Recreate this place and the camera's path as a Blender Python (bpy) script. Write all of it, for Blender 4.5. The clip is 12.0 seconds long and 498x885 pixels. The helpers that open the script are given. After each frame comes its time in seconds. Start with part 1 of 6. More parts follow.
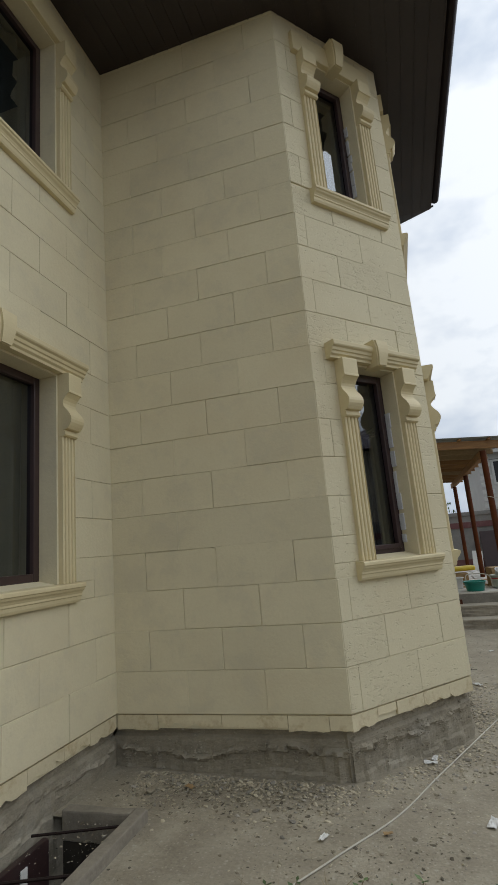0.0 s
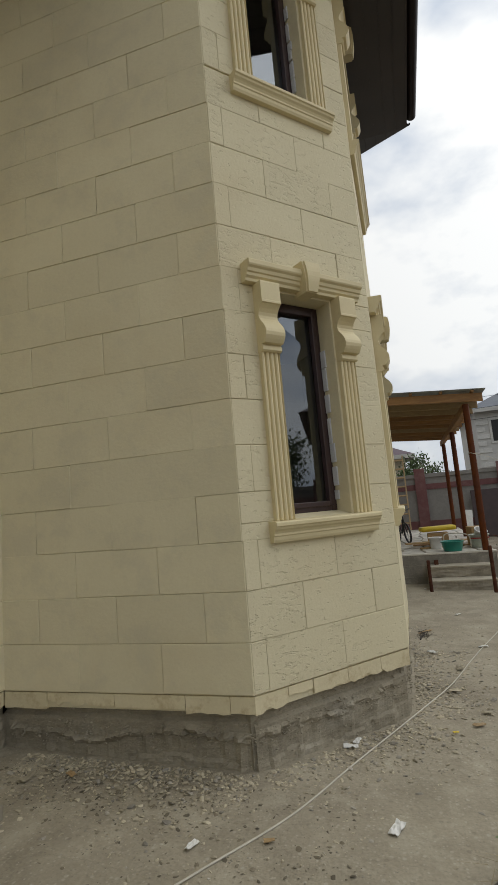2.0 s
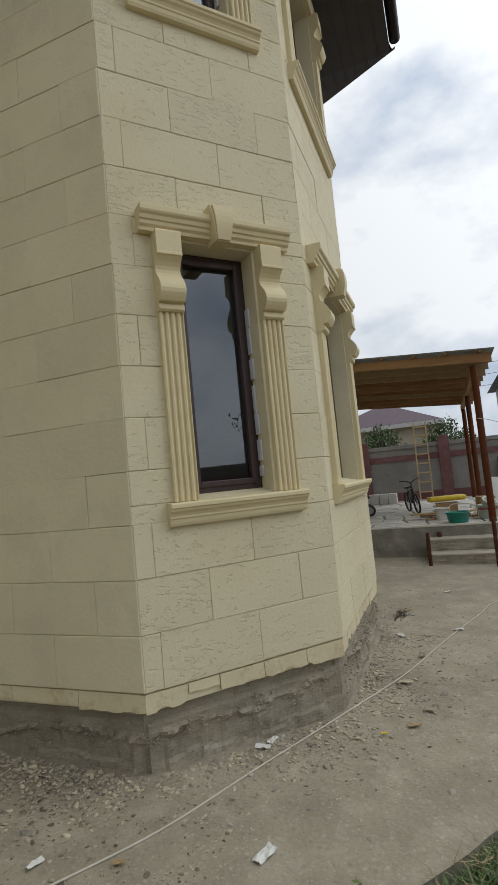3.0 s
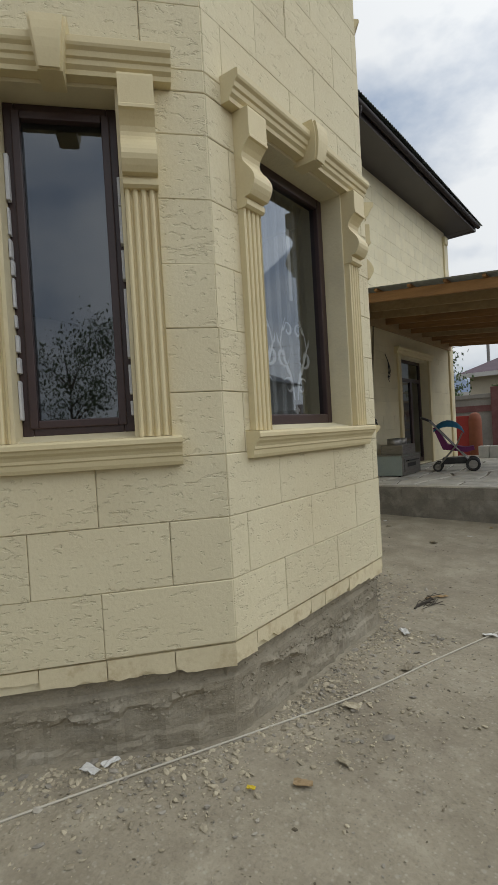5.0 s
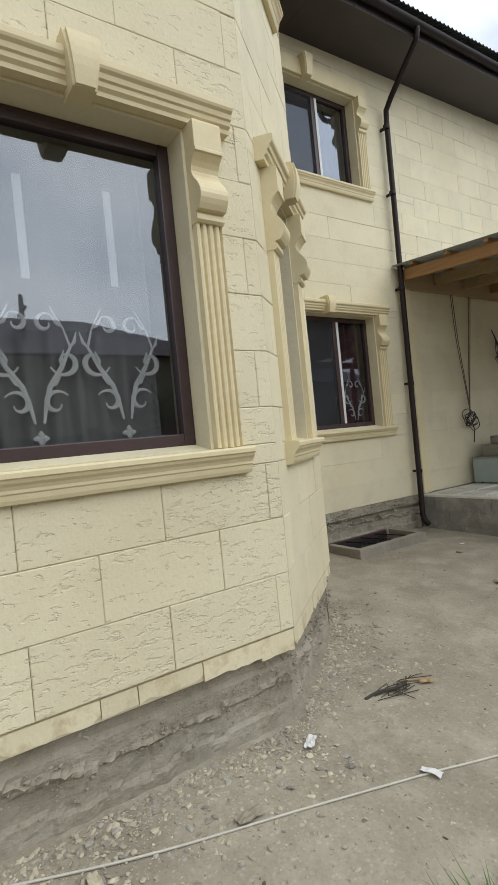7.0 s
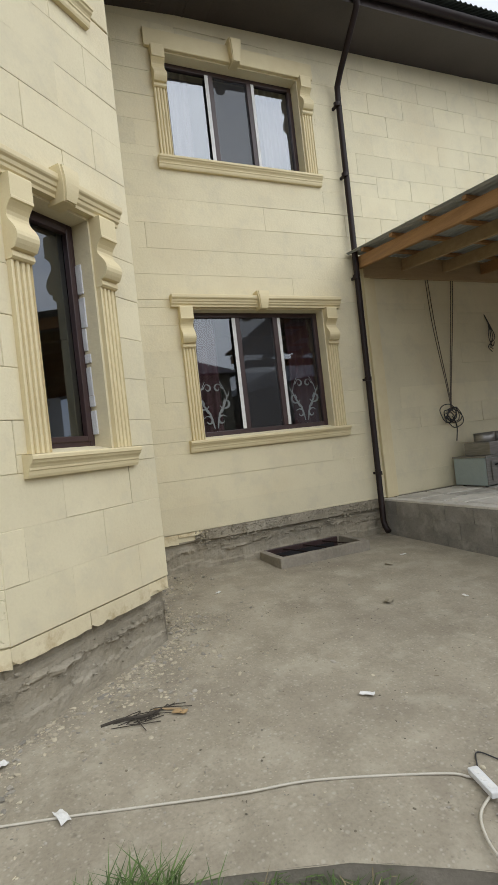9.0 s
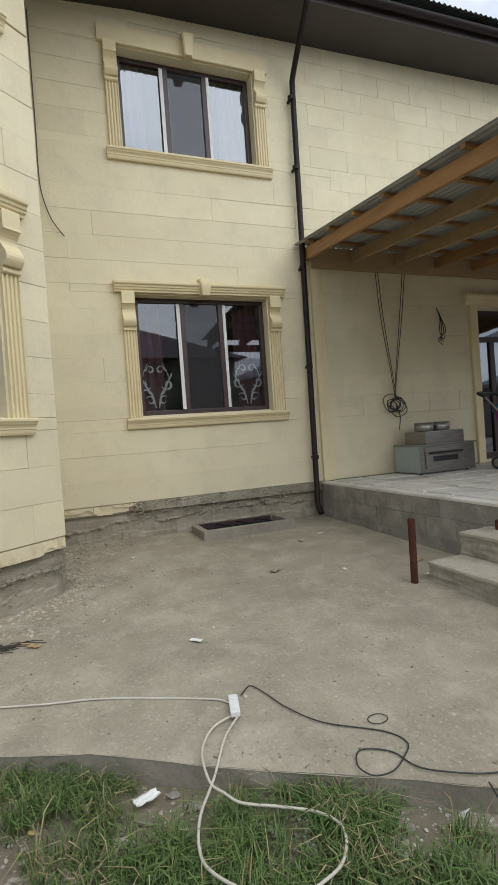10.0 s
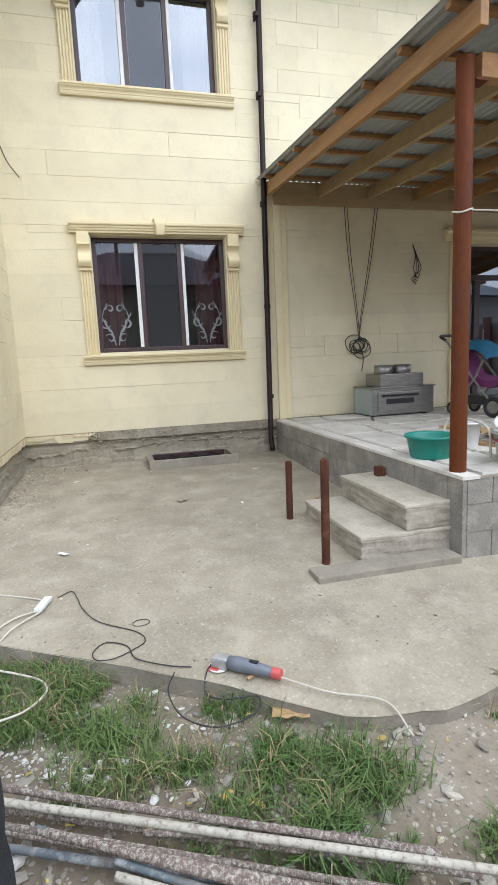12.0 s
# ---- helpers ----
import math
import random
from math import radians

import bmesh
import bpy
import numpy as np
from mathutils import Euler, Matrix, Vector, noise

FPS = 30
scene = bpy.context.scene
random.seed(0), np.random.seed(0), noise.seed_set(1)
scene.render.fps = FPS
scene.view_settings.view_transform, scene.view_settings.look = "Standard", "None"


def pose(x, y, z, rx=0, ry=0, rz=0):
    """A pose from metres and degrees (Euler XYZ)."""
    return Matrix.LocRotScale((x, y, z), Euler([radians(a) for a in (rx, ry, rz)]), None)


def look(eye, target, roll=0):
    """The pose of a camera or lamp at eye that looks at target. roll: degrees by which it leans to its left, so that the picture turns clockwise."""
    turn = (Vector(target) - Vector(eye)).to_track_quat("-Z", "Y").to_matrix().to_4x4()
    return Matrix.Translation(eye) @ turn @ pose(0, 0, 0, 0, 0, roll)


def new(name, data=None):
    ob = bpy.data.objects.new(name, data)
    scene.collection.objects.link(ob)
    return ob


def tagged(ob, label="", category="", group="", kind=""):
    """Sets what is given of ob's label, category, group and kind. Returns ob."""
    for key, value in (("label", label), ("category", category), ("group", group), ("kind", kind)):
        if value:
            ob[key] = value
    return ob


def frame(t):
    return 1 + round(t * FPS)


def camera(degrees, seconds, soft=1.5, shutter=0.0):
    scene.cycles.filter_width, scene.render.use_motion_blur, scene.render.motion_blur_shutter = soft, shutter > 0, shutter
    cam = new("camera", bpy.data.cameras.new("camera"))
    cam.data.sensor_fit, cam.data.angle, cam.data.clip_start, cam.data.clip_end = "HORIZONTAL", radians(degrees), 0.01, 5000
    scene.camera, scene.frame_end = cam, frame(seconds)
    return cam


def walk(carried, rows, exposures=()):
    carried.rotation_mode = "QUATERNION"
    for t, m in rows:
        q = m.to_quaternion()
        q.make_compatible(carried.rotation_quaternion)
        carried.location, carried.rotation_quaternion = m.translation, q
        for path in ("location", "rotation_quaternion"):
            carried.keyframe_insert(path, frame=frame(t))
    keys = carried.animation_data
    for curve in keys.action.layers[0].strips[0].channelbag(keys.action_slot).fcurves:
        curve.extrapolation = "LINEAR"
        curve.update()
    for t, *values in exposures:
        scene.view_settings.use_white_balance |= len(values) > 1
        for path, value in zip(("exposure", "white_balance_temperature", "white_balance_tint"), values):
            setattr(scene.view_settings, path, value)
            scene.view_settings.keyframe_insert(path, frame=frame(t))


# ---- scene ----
cam = camera(52.3, 12.0)
PATH = [
    (0, (-0.003, 0.026, 1.476), (-0.539, 1.906, 1.891), -4.9),
    (0.5, (-0.054, 0.147, 1.463), (-0.346, 2.107, 1.727), -3.7),
    (1, (0.045, 0.302, 1.431), (-0.265, 2.266, 1.645), -4.8),
    (1.5, (0.275, 0.508, 1.45), (-0.175, 2.432, 1.751), -4.4),
    (2, (0.447, 0.761, 1.415), (-0.121, 2.66, 1.679), -4.9),
    (2.5, (0.71, 1.057, 1.401), (0.108, 2.956, 1.575), -7.2),
    (3, (1.06, 1.345, 1.41), (0.345, 3.205, 1.563), -5.5),
    (5, (1.799, 2.797, 1.325), (0.582, 4.384, 1.29), -3.3),
    (5.5, (1.959, 3.204, 1.324), (0.594, 4.666, 1.343), -3.9),
    (6, (2.147, 3.668, 1.314), (0.689, 5.037, 1.301), -3.9),
    (6.5, (2.225, 4.18, 1.35), (0.716, 5.49, 1.263), -4.9),
    (7, (2.388, 4.653, 1.36), (0.727, 5.767, 1.353), -5.6),
    (7.5, (2.516, 5.086, 1.365), (0.805, 6.119, 1.323), -5.1),
    (9.5, (3.473, 6.759, 1.169), (1.618, 7.506, 1.183), -5.9),
    (10, (3.834, 7.141, 1.103), (1.972, 7.871, 1.067), -4.1),
    (10.5, (4.107, 7.554, 1.11), (2.269, 8.32, 0.92), -3.4),
    (11, (4.448, 7.878, 1.086), (2.525, 8.414, 0.965), -5.1),
    (11.5, (4.597, 8.115, 1.138), (2.726, 8.773, 0.886), -5.9),
    (12, (4.608, 8.325, 1.187), (2.695, 8.82, 0.878), -2.6),
]
walk(cam, [(t, look(eye, target, roll)) for t, eye, target, roll in PATH], exposures=[
    (0.0, -1.09, 6150, 8), (0.5, -1.12, 6380, 8), (1.0, -1.06, 6480, 9), (1.5, -0.97, 6580, 8), (2.5, -1.08, 6430, 8), (3.0, -1.01, 6300, 8), (5.0, -1.0, 6350, 8), (5.5, -1.01, 6400, 9), (6.0, -0.34, 6300, 9), (6.5, -0.44, 6150, 9), (7.0, -0.46, 6150, 9), (7.5, -0.3, 6250, 9), (9.5, -0.5, 6250, 10), (10.0, -0.46, 6150, 10), (10.5, 0.2, 5950, 11), (11.0, -0.47, 6100, 10.5), (11.5, -0.36, 6050, 11), (12.0, 0.22, 5850, 12)])

# ---- world and light ----
world = bpy.data.worlds.new("overcast_sky")
scene.world = world
world.use_nodes = True
wn, wl = world.node_tree.nodes, world.node_tree.links
wn.clear()
w_out = wn.new("ShaderNodeOutputWorld")
w_sky = wn.new("ShaderNodeTexSky")
w_sky.sky_type, w_sky.sun_disc = "NISHITA", False
SUN_ELEV, SUN_AZ = radians(43), radians(62)
w_sky.sun_elevation, w_sky.sun_rotation = SUN_ELEV, SUN_AZ
w_bg_sky = wn.new("ShaderNodeBackground")
w_bg_sky.inputs["Strength"].default_value = 0.10
wl.new(w_sky.outputs["Color"], w_bg_sky.inputs["Color"])
w_co = wn.new("ShaderNodeTexCoord")
w_map = wn.new("ShaderNodeMapping")
w_map.inputs["Scale"].default_value = (1.0, 1.0, 1.8)
wl.new(w_co.outputs["Generated"], w_map.inputs["Vector"])
w_noise = wn.new("ShaderNodeTexNoise")
w_noise.inputs["Scale"].default_value, w_noise.inputs["Detail"].default_value = 2.3, 7
w_noise.inputs["Roughness"].default_value = 0.55
wl.new(w_map.outputs["Vector"], w_noise.inputs["Vector"])
w_ramp = wn.new("ShaderNodeValToRGB")
w_ramp.color_ramp.elements[0].position, w_ramp.color_ramp.elements[0].color = 0.34, (0.36, 0.45, 0.60, 1)
w_ramp.color_ramp.elements[1].position, w_ramp.color_ramp.elements[1].color = 0.54, (1.0, 1.0, 1.0, 1)
wl.new(w_noise.outputs["Fac"], w_ramp.inputs["Fac"])
w_bg_cloud = wn.new("ShaderNodeBackground")
# the cloud cover is brighter round the hidden sun
w_dot = wn.new("ShaderNodeVectorMath")
w_dot.operation = "DOT_PRODUCT"
w_dot.inputs[1].default_value = (math.sin(SUN_AZ) * math.cos(SUN_ELEV), math.cos(SUN_AZ) * math.cos(SUN_ELEV), math.sin(SUN_ELEV))
wl.new(w_co.outputs["Generated"], w_dot.inputs[0])
w_side = wn.new("ShaderNodeMapRange")
w_side.inputs["From Min"].default_value, w_side.inputs["From Max"].default_value = -1.0, 1.0
w_side.inputs["To Min"].default_value, w_side.inputs["To Max"].default_value = 0.15, 2.7
wl.new(w_dot.outputs["Value"], w_side.inputs["Value"])
wl.new(w_side.outputs["Result"], w_bg_cloud.inputs["Strength"])
wl.new(w_ramp.outputs["Color"], w_bg_cloud.inputs["Color"])
w_mix = wn.new("ShaderNodeMixShader")
w_mix.inputs["Fac"].default_value = 0.85
wl.new(w_bg_sky.outputs["Background"], w_mix.inputs[1])
wl.new(w_bg_cloud.outputs["Background"], w_mix.inputs[2])
wl.new(w_mix.outputs["Shader"], w_out.inputs["Surface"])

sun_data = bpy.data.lights.new("sun", "SUN")
sun_data.energy, sun_data.angle, sun_data.color = 1.9, radians(70), (1.0, 0.97, 0.91)
sun = new("sun", sun_data)
sun_dir = Vector((math.sin(SUN_AZ) * math.cos(SUN_ELEV), math.cos(SUN_AZ) * math.cos(SUN_ELEV), math.sin(SUN_ELEV)))
sun.matrix_world = look(sun_dir * 40, (0, 0, 0))


# ---- materials ----
def material(name, colour, colour2=None, rough=0.8, scale=6.0, fine=60.0, amount=1.0, bump=0.0, bump_scale=40.0,
             metal=0.0, vary=0.0, stain=None, stain_scale=0.8, stain_amount=0.5, chips=0.0, stretch=(1, 1, 1), spec=0.5, stain2=None, stain2_scale=3.0, stain2_amount=0.5, specks=0.0, speck_light=(0.6, 0.57, 0.48), speck_dark=(0.08, 0.07, 0.05), cracks=0.0):
    """A procedural surface: two colours mixed by coarse and fine noise, stains, relief."""
    m = bpy.data.materials.new(name)
    m.use_nodes = True
    nt, n, l = m.node_tree, m.node_tree.nodes, m.node_tree.links
    b = n["Principled BSDF"]
    b.inputs["Roughness"].default_value, b.inputs["Metallic"].default_value = rough, metal
    b.inputs["Specular IOR Level"].default_value = spec
    colour2 = colour2 or tuple(c * 0.86 for c in colour)
    co = n.new("ShaderNodeTexCoord")
    geo = n.new("ShaderNodeNewGeometry")
    mp = n.new("ShaderNodeMapping")
    mp.inputs["Scale"].default_value = stretch
    l.new(geo.outputs["Position"], mp.inputs["Vector"])
    src = mp.outputs["Vector"]

    def noise_node(sc, detail=4, rgh=0.55):
        t = n.new("ShaderNodeTexNoise")
        t.inputs["Scale"].default_value, t.inputs["Detail"].default_value, t.inputs["Roughness"].default_value = sc, detail, rgh
        l.new(src, t.inputs["Vector"])
        return t

    big, small = noise_node(scale), noise_node(fine, 3)
    add = n.new("ShaderNodeMath")
    add.operation = "MULTIPLY_ADD"
    add.inputs[1].default_value, add.inputs[2].default_value = 0.45, 0.0
    l.new(small.outputs["Fac"], add.inputs[0])
    add2 = n.new("ShaderNodeMath")
    add2.operation = "MULTIPLY_ADD"
    add2.inputs[1].default_value = 0.75
    l.new(big.outputs["Fac"], add2.inputs[0])
    l.new(add.outputs[0], add2.inputs[2])
    rmp = n.new("ShaderNodeMapRange")
    rmp.inputs["From Min"].default_value, rmp.inputs["From Max"].default_value = 0.4, 0.8
    rmp.inputs["To Max"].default_value = amount
    l.new(add2.outputs[0], rmp.inputs["Value"])
    mix = n.new("ShaderNodeMix")
    mix.data_type = "RGBA"
    mix.inputs["A"].default_value, mix.inputs["B"].default_value = (*colour, 1), (*colour2, 1)
    l.new(rmp.outputs["Result"], mix.inputs["Factor"])
    col = mix.outputs["Result"]
    if stain:
        st = noise_node(stain_scale, 6, 0.65)
        sr = n.new("ShaderNodeMapRange")
        sr.inputs["From Min"].default_value, sr.inputs["From Max"].default_value = 0.5, 0.68
        sr.inputs["To Max"].default_value = stain_amount
        l.new(st.outputs["Fac"], sr.inputs["Value"])
        m2 = n.new("ShaderNodeMix")
        m2.data_type = "RGBA"
        m2.inputs["B"].default_value = (*stain, 1)
        l.new(sr.outputs["Result"], m2.inputs["Factor"])
        l.new(col, m2.inputs["A"])
        col = m2.outputs["Result"]
    if stain2:
        st = noise_node(stain2_scale, 8, 0.72)
        sr = n.new("ShaderNodeMapRange")
        sr.inputs["From Min"].default_value, sr.inputs["From Max"].default_value = 0.50, 0.62
        sr.inputs["To Max"].default_value = stain2_amount
        l.new(st.outputs["Fac"], sr.inputs["Value"])
        m2 = n.new("ShaderNodeMix")
        m2.data_type = "RGBA"
        m2.inputs["B"].default_value = (*stain2, 1)
        l.new(sr.outputs["Result"], m2.inputs["Factor"])
        l.new(col, m2.inputs["A"])
        col = m2.outputs["Result"]
    if specks:
        # small crumbs trodden into the surface, some pale and some dark
        for sc, tone, limit in ((62, speck_light, 0.80), (38, speck_light, 0.90), (74, speck_dark, 0.82), (31, speck_dark, 0.93)):
            vo = n.new("ShaderNodeTexVoronoi")
            vo.inputs["Scale"].default_value, vo.inputs["Randomness"].default_value = sc, 1.0
            l.new(src, vo.inputs["Vector"])
            sep = n.new("ShaderNodeSeparateColor")
            l.new(vo.outputs["Color"], sep.inputs["Color"])
            pick = n.new("ShaderNodeMath")
            pick.operation = "GREATER_THAN"
            pick.inputs[1].default_value = limit
            l.new(sep.outputs["Red"], pick.inputs[0])
            near_c = n.new("ShaderNodeMapRange")
            near_c.inputs["From Min"].default_value, near_c.inputs["From Max"].default_value = 0.42, 0.22
            near_c.inputs["To Max"].default_value = specks
            l.new(vo.outputs["Distance"], near_c.inputs["Value"])
            both = n.new("ShaderNodeMath")
            both.operation = "MULTIPLY"
            l.new(pick.outputs[0], both.inputs[0])
            l.new(near_c.outputs["Result"], both.inputs[1])
            m3 = n.new("ShaderNodeMix")
            m3.data_type = "RGBA"
            m3.inputs["B"].default_value = (*tone, 1)
            l.new(both.outputs[0], m3.inputs["Factor"])
            l.new(col, m3.inputs["A"])
            col = m3.outputs["Result"]
    if cracks:
        # sparse wandering cracks
        warp = noise_node(3.0, 5, 0.6)
        ws = n.new("ShaderNodeVectorMath")
        ws.operation = "MULTIPLY_ADD"
        ws.inputs[1].default_value = (0.35, 0.35, 0.35)
        l.new(warp.outputs["Color"], ws.inputs[0])
        l.new(src, ws.inputs[2])
        ck = n.new("ShaderNodeTexVoronoi")
        ck.feature = "DISTANCE_TO_EDGE"
        ck.inputs["Scale"].default_value = 0.55
        l.new(ws.outputs["Vector"], ck.inputs["Vector"])
        cr2 = n.new("ShaderNodeMapRange")
        cr2.inputs["From Min"].default_value, cr2.inputs["From Max"].default_value = 0.0035, 0.0012
        cr2.inputs["To Max"].default_value = cracks
        l.new(ck.outputs["Distance"], cr2.inputs["Value"])
        m4 = n.new("ShaderNodeMix")
        m4.data_type = "RGBA"
        m4.inputs["B"].default_value = (*speck_dark, 1)
        l.new(cr2.outputs["Result"], m4.inputs["Factor"])
        l.new(col, m4.inputs["A"])
        col = m4.outputs["Result"]
    if vary:
        info = n.new("ShaderNodeObjectInfo")
        isl = n.new("ShaderNodeMath")
        isl.operation = "ADD"
        l.new(info.outputs["Random"], isl.inputs[0])
        l.new(geo.outputs["Random Per Island"], isl.inputs[1])
        fr = n.new("ShaderNodeMath")
        fr.operation = "FRACT"
        l.new(isl.outputs[0], fr.inputs[0])
        vr = n.new("ShaderNodeMapRange")
        vr.inputs["To Min"].default_value, vr.inputs["To Max"].default_value = 1 - vary, 1 + vary
        l.new(fr.outputs[0], vr.inputs["Value"])
        hs = n.new("ShaderNodeHueSaturation")
        l.new(vr.outputs["Result"], hs.inputs["Value"])
        l.new(col, hs.inputs["Color"])
        col = hs.outputs["Color"]
    l.new(col, b.inputs["Base Color"])
    if bump or chips:
        bn = noise_node(bump_scale, 5, 0.6)
        height = bn.outputs["Fac"]
        if chips:
            # shallow pits drawn out sideways; each block is pitted more or less
            soft = n.new("ShaderNodeMath")
            soft.operation = "MULTIPLY"
            soft.inputs[1].default_value = 0.4
            l.new(height, soft.inputs[0])
            cm = n.new("ShaderNodeMapping")
            cm.inputs["Scale"].default_value = (1, 1, 2.7)
            l.new(geo.outputs["Position"], cm.inputs["Vector"])
            cn = n.new("ShaderNodeTexNoise")
            cn.inputs["Scale"].default_value, cn.inputs["Detail"].default_value = 17, 3
            cn.inputs["Roughness"].default_value = 0.6
            l.new(cm.outputs["Vector"], cn.inputs["Vector"])
            info2 = n.new("ShaderNodeObjectInfo")
            where = noise_node(3.4, 3)
            lean = n.new("ShaderNodeMath")
            lean.operation = "MULTIPLY_ADD"
            lean.inputs[1].default_value = 0.075
            l.new(info2.outputs["Random"], lean.inputs[0])
            l.new(cn.outputs["Fac"], lean.inputs[2])
            lean2 = n.new("ShaderNodeMath")
            lean2.operation = "MULTIPLY_ADD"
            lean2.inputs[1].default_value = 0.24
            l.new(where.outputs["Fac"], lean2.inputs[0])
            l.new(lean.outputs[0], lean2.inputs[2])
            cr = n.new("ShaderNodeMapRange")
            cr.inputs["From Min"].default_value, cr.inputs["From Max"].default_value = 0.738, 0.80
            l.new(lean2.outputs[0], cr.inputs["Value"])
            sb = n.new("ShaderNodeMath")
            sb.operation = "MULTIPLY_ADD"
            sb.inputs[1].default_value = -chips
            l.new(cr.outputs["Result"], sb.inputs[0])
            l.new(soft.outputs[0], sb.inputs[2])
            height = sb.outputs[0]
        bp = n.new("ShaderNodeBump")
        bp.inputs["Strength"].default_value, bp.inputs["Distance"].default_value = max(bump, 0.05), 0.016 if chips else 0.01
        l.new(height, bp.inputs["Height"])
        l.new(bp.outputs["Normal"], b.inputs["Normal"])
    return m


CREAM = material("cream_facade_paint", (0.71, 0.64, 0.44), (0.655, 0.585, 0.395), rough=0.75, scale=1.6, fine=70, bump=0.3, bump_scale=38, vary=0.04, stain2=(0.59, 0.535, 0.385), stain2_scale=3.2, stain2_amount=0.45,
                 stain=(0.60, 0.50, 0.31), stain_scale=0.9, stain_amount=0.35)
CREAM_CHIP = material("cream_pitted_block", (0.71, 0.64, 0.44), (0.655, 0.585, 0.395), rough=0.8, scale=1.6, fine=70, bump=0.45, bump_scale=55, vary=0.03,
                      stain=(0.60, 0.50, 0.31), stain_scale=0.9, stain_amount=0.35, chips=2.4)
TRIM = material("cream_moulding", (0.70, 0.605, 0.37), (0.65, 0.555, 0.33), rough=0.6, scale=4, fine=90, bump=0.1, bump_scale=70,
                stain=(0.58, 0.46, 0.25), stain_scale=3, stain_amount=0.3)
JOINT = material("cream_joint", (0.55, 0.46, 0.28), (0.45, 0.37, 0.22), rough=0.9, bump=0.3)
SKIRT = material("yellowed_skirt_strip", (0.70, 0.62, 0.42), (0.62, 0.54, 0.35), rough=0.8, scale=3, bump=0.3, vary=0.06,
                 stain=(0.40, 0.29, 0.14), stain_scale=9, stain_amount=0.65)
PLINTH = material("raw_mortar_plinth", (0.355, 0.315, 0.236), (0.245, 0.215, 0.157), rough=0.95, scale=3, fine=60, bump=0.7, bump_scale=45,
                  stain=(0.40, 0.37, 0.30), stain_scale=2.4, stain_amount=0.5, stain2=(0.17, 0.15, 0.115), stain2_scale=5, stain2_amount=0.4, stretch=(1, 1, 1.8))
CONCRETE = material("dusty_concrete", (0.362, 0.32, 0.238), (0.24, 0.209, 0.151), rough=0.92, scale=3.2, fine=60, bump=0.8, bump_scale=30,
                    stain=(0.205, 0.174, 0.13), stain_scale=1.1, stain_amount=0.6, stain2=(0.44, 0.40, 0.305), stain2_scale=3.6, stain2_amount=0.4, specks=0.22, cracks=0.12)
KERB = material("grey_kerb_concrete", (0.29, 0.258, 0.205), (0.19, 0.168, 0.13), rough=0.95, scale=4, fine=40, bump=0.6, bump_scale=30)
SOIL = material("dry_soil", (0.235, 0.195, 0.14), (0.12, 0.096, 0.066), rough=1.0, scale=1.6, fine=25, bump=1.0, bump_scale=18,
                stain=(0.38, 0.345, 0.28), stain_scale=1.3, stain_amount=0.6, specks=0.4)
STEP = material("rough_step_concrete", (0.41, 0.372, 0.30), (0.26, 0.23, 0.18), rough=0.95, scale=4, fine=30, bump=0.9, bump_scale=22,
                stain=(0.17, 0.15, 0.115), stain_scale=3.5, stain_amount=0.6)
# paler concrete for the tread tops than for the step bodies
TREAD_TOP = material("pale_tread_concrete", (0.47, 0.43, 0.345), (0.35, 0.315, 0.245), rough=0.95, scale=5, fine=40, bump=0.7, bump_scale=30,
                     stain=(0.27, 0.24, 0.18), stain_scale=4, stain_amount=0.5)
CMU = material("grey_concrete_block", (0.27, 0.25, 0.215), (0.175, 0.162, 0.138), rough=0.95, scale=5, fine=60, bump=0.8, bump_scale=50, vary=0.10, stain=(0.36, 0.335, 0.285), stain_scale=5.5, stain_amount=0.7)
FLAG = material("pale_flagstone", (0.66, 0.63, 0.56), (0.50, 0.47, 0.41), rough=0.8, scale=3, fine=40, bump=0.4, vary=0.12,
                stain=(0.3, 0.29, 0.27), stain_scale=1.5)
BROWN = material("dark_brown_frame", (0.055, 0.03, 0.028), (0.035, 0.02, 0.02), rough=0.4, scale=5, fine=80, bump=0.05)
EAVE = material("dark_brown_soffit", (0.045, 0.033, 0.03), (0.03, 0.022, 0.02), rough=0.45, scale=2, fine=40, bump=0.05)
ROOF = material("grey_green_roof_sheet", (0.20, 0.22, 0.19), (0.14, 0.15, 0.13), rough=0.5, scale=2, fine=30, metal=0.3)
WOOD = material("orange_stained_timber", (0.40, 0.22, 0.085), (0.25, 0.13, 0.05), rough=0.65, scale=3, fine=30, bump=0.3, vary=0.15, stretch=(0.6, 4, 6),
                stain=(0.22, 0.13, 0.07), stain_scale=1.5)
ZINC = material("galvanised_corrugated_sheet", (0.37, 0.39, 0.385), (0.28, 0.30, 0.30), rough=0.5, metal=0.1, scale=2, fine=20, vary=0.05)
RUST = material("red_brown_primer_steel", (0.135, 0.038, 0.009), (0.075, 0.022, 0.008), spec=0.15, rough=0.55, scale=4, fine=40, bump=0.1, stretch=(1, 1, 0.4),
                stain=(0.10, 0.04, 0.03), stain_scale=4, stain_amount=0.6)
STUB = material("dark_rusted_tube", (0.085, 0.032, 0.018), (0.05, 0.021, 0.014), rough=0.9, spec=0.2, scale=6, fine=50, bump=0.3, stain=(0.20, 0.09, 0.05), stain_scale=8)
PALE_WOOD = material("weathered_pale_timber", (0.40, 0.29, 0.16), (0.30, 0.21, 0.11), rough=0.8, scale=3, fine=30, bump=0.3, vary=0.1, stretch=(4, 0.6, 6))


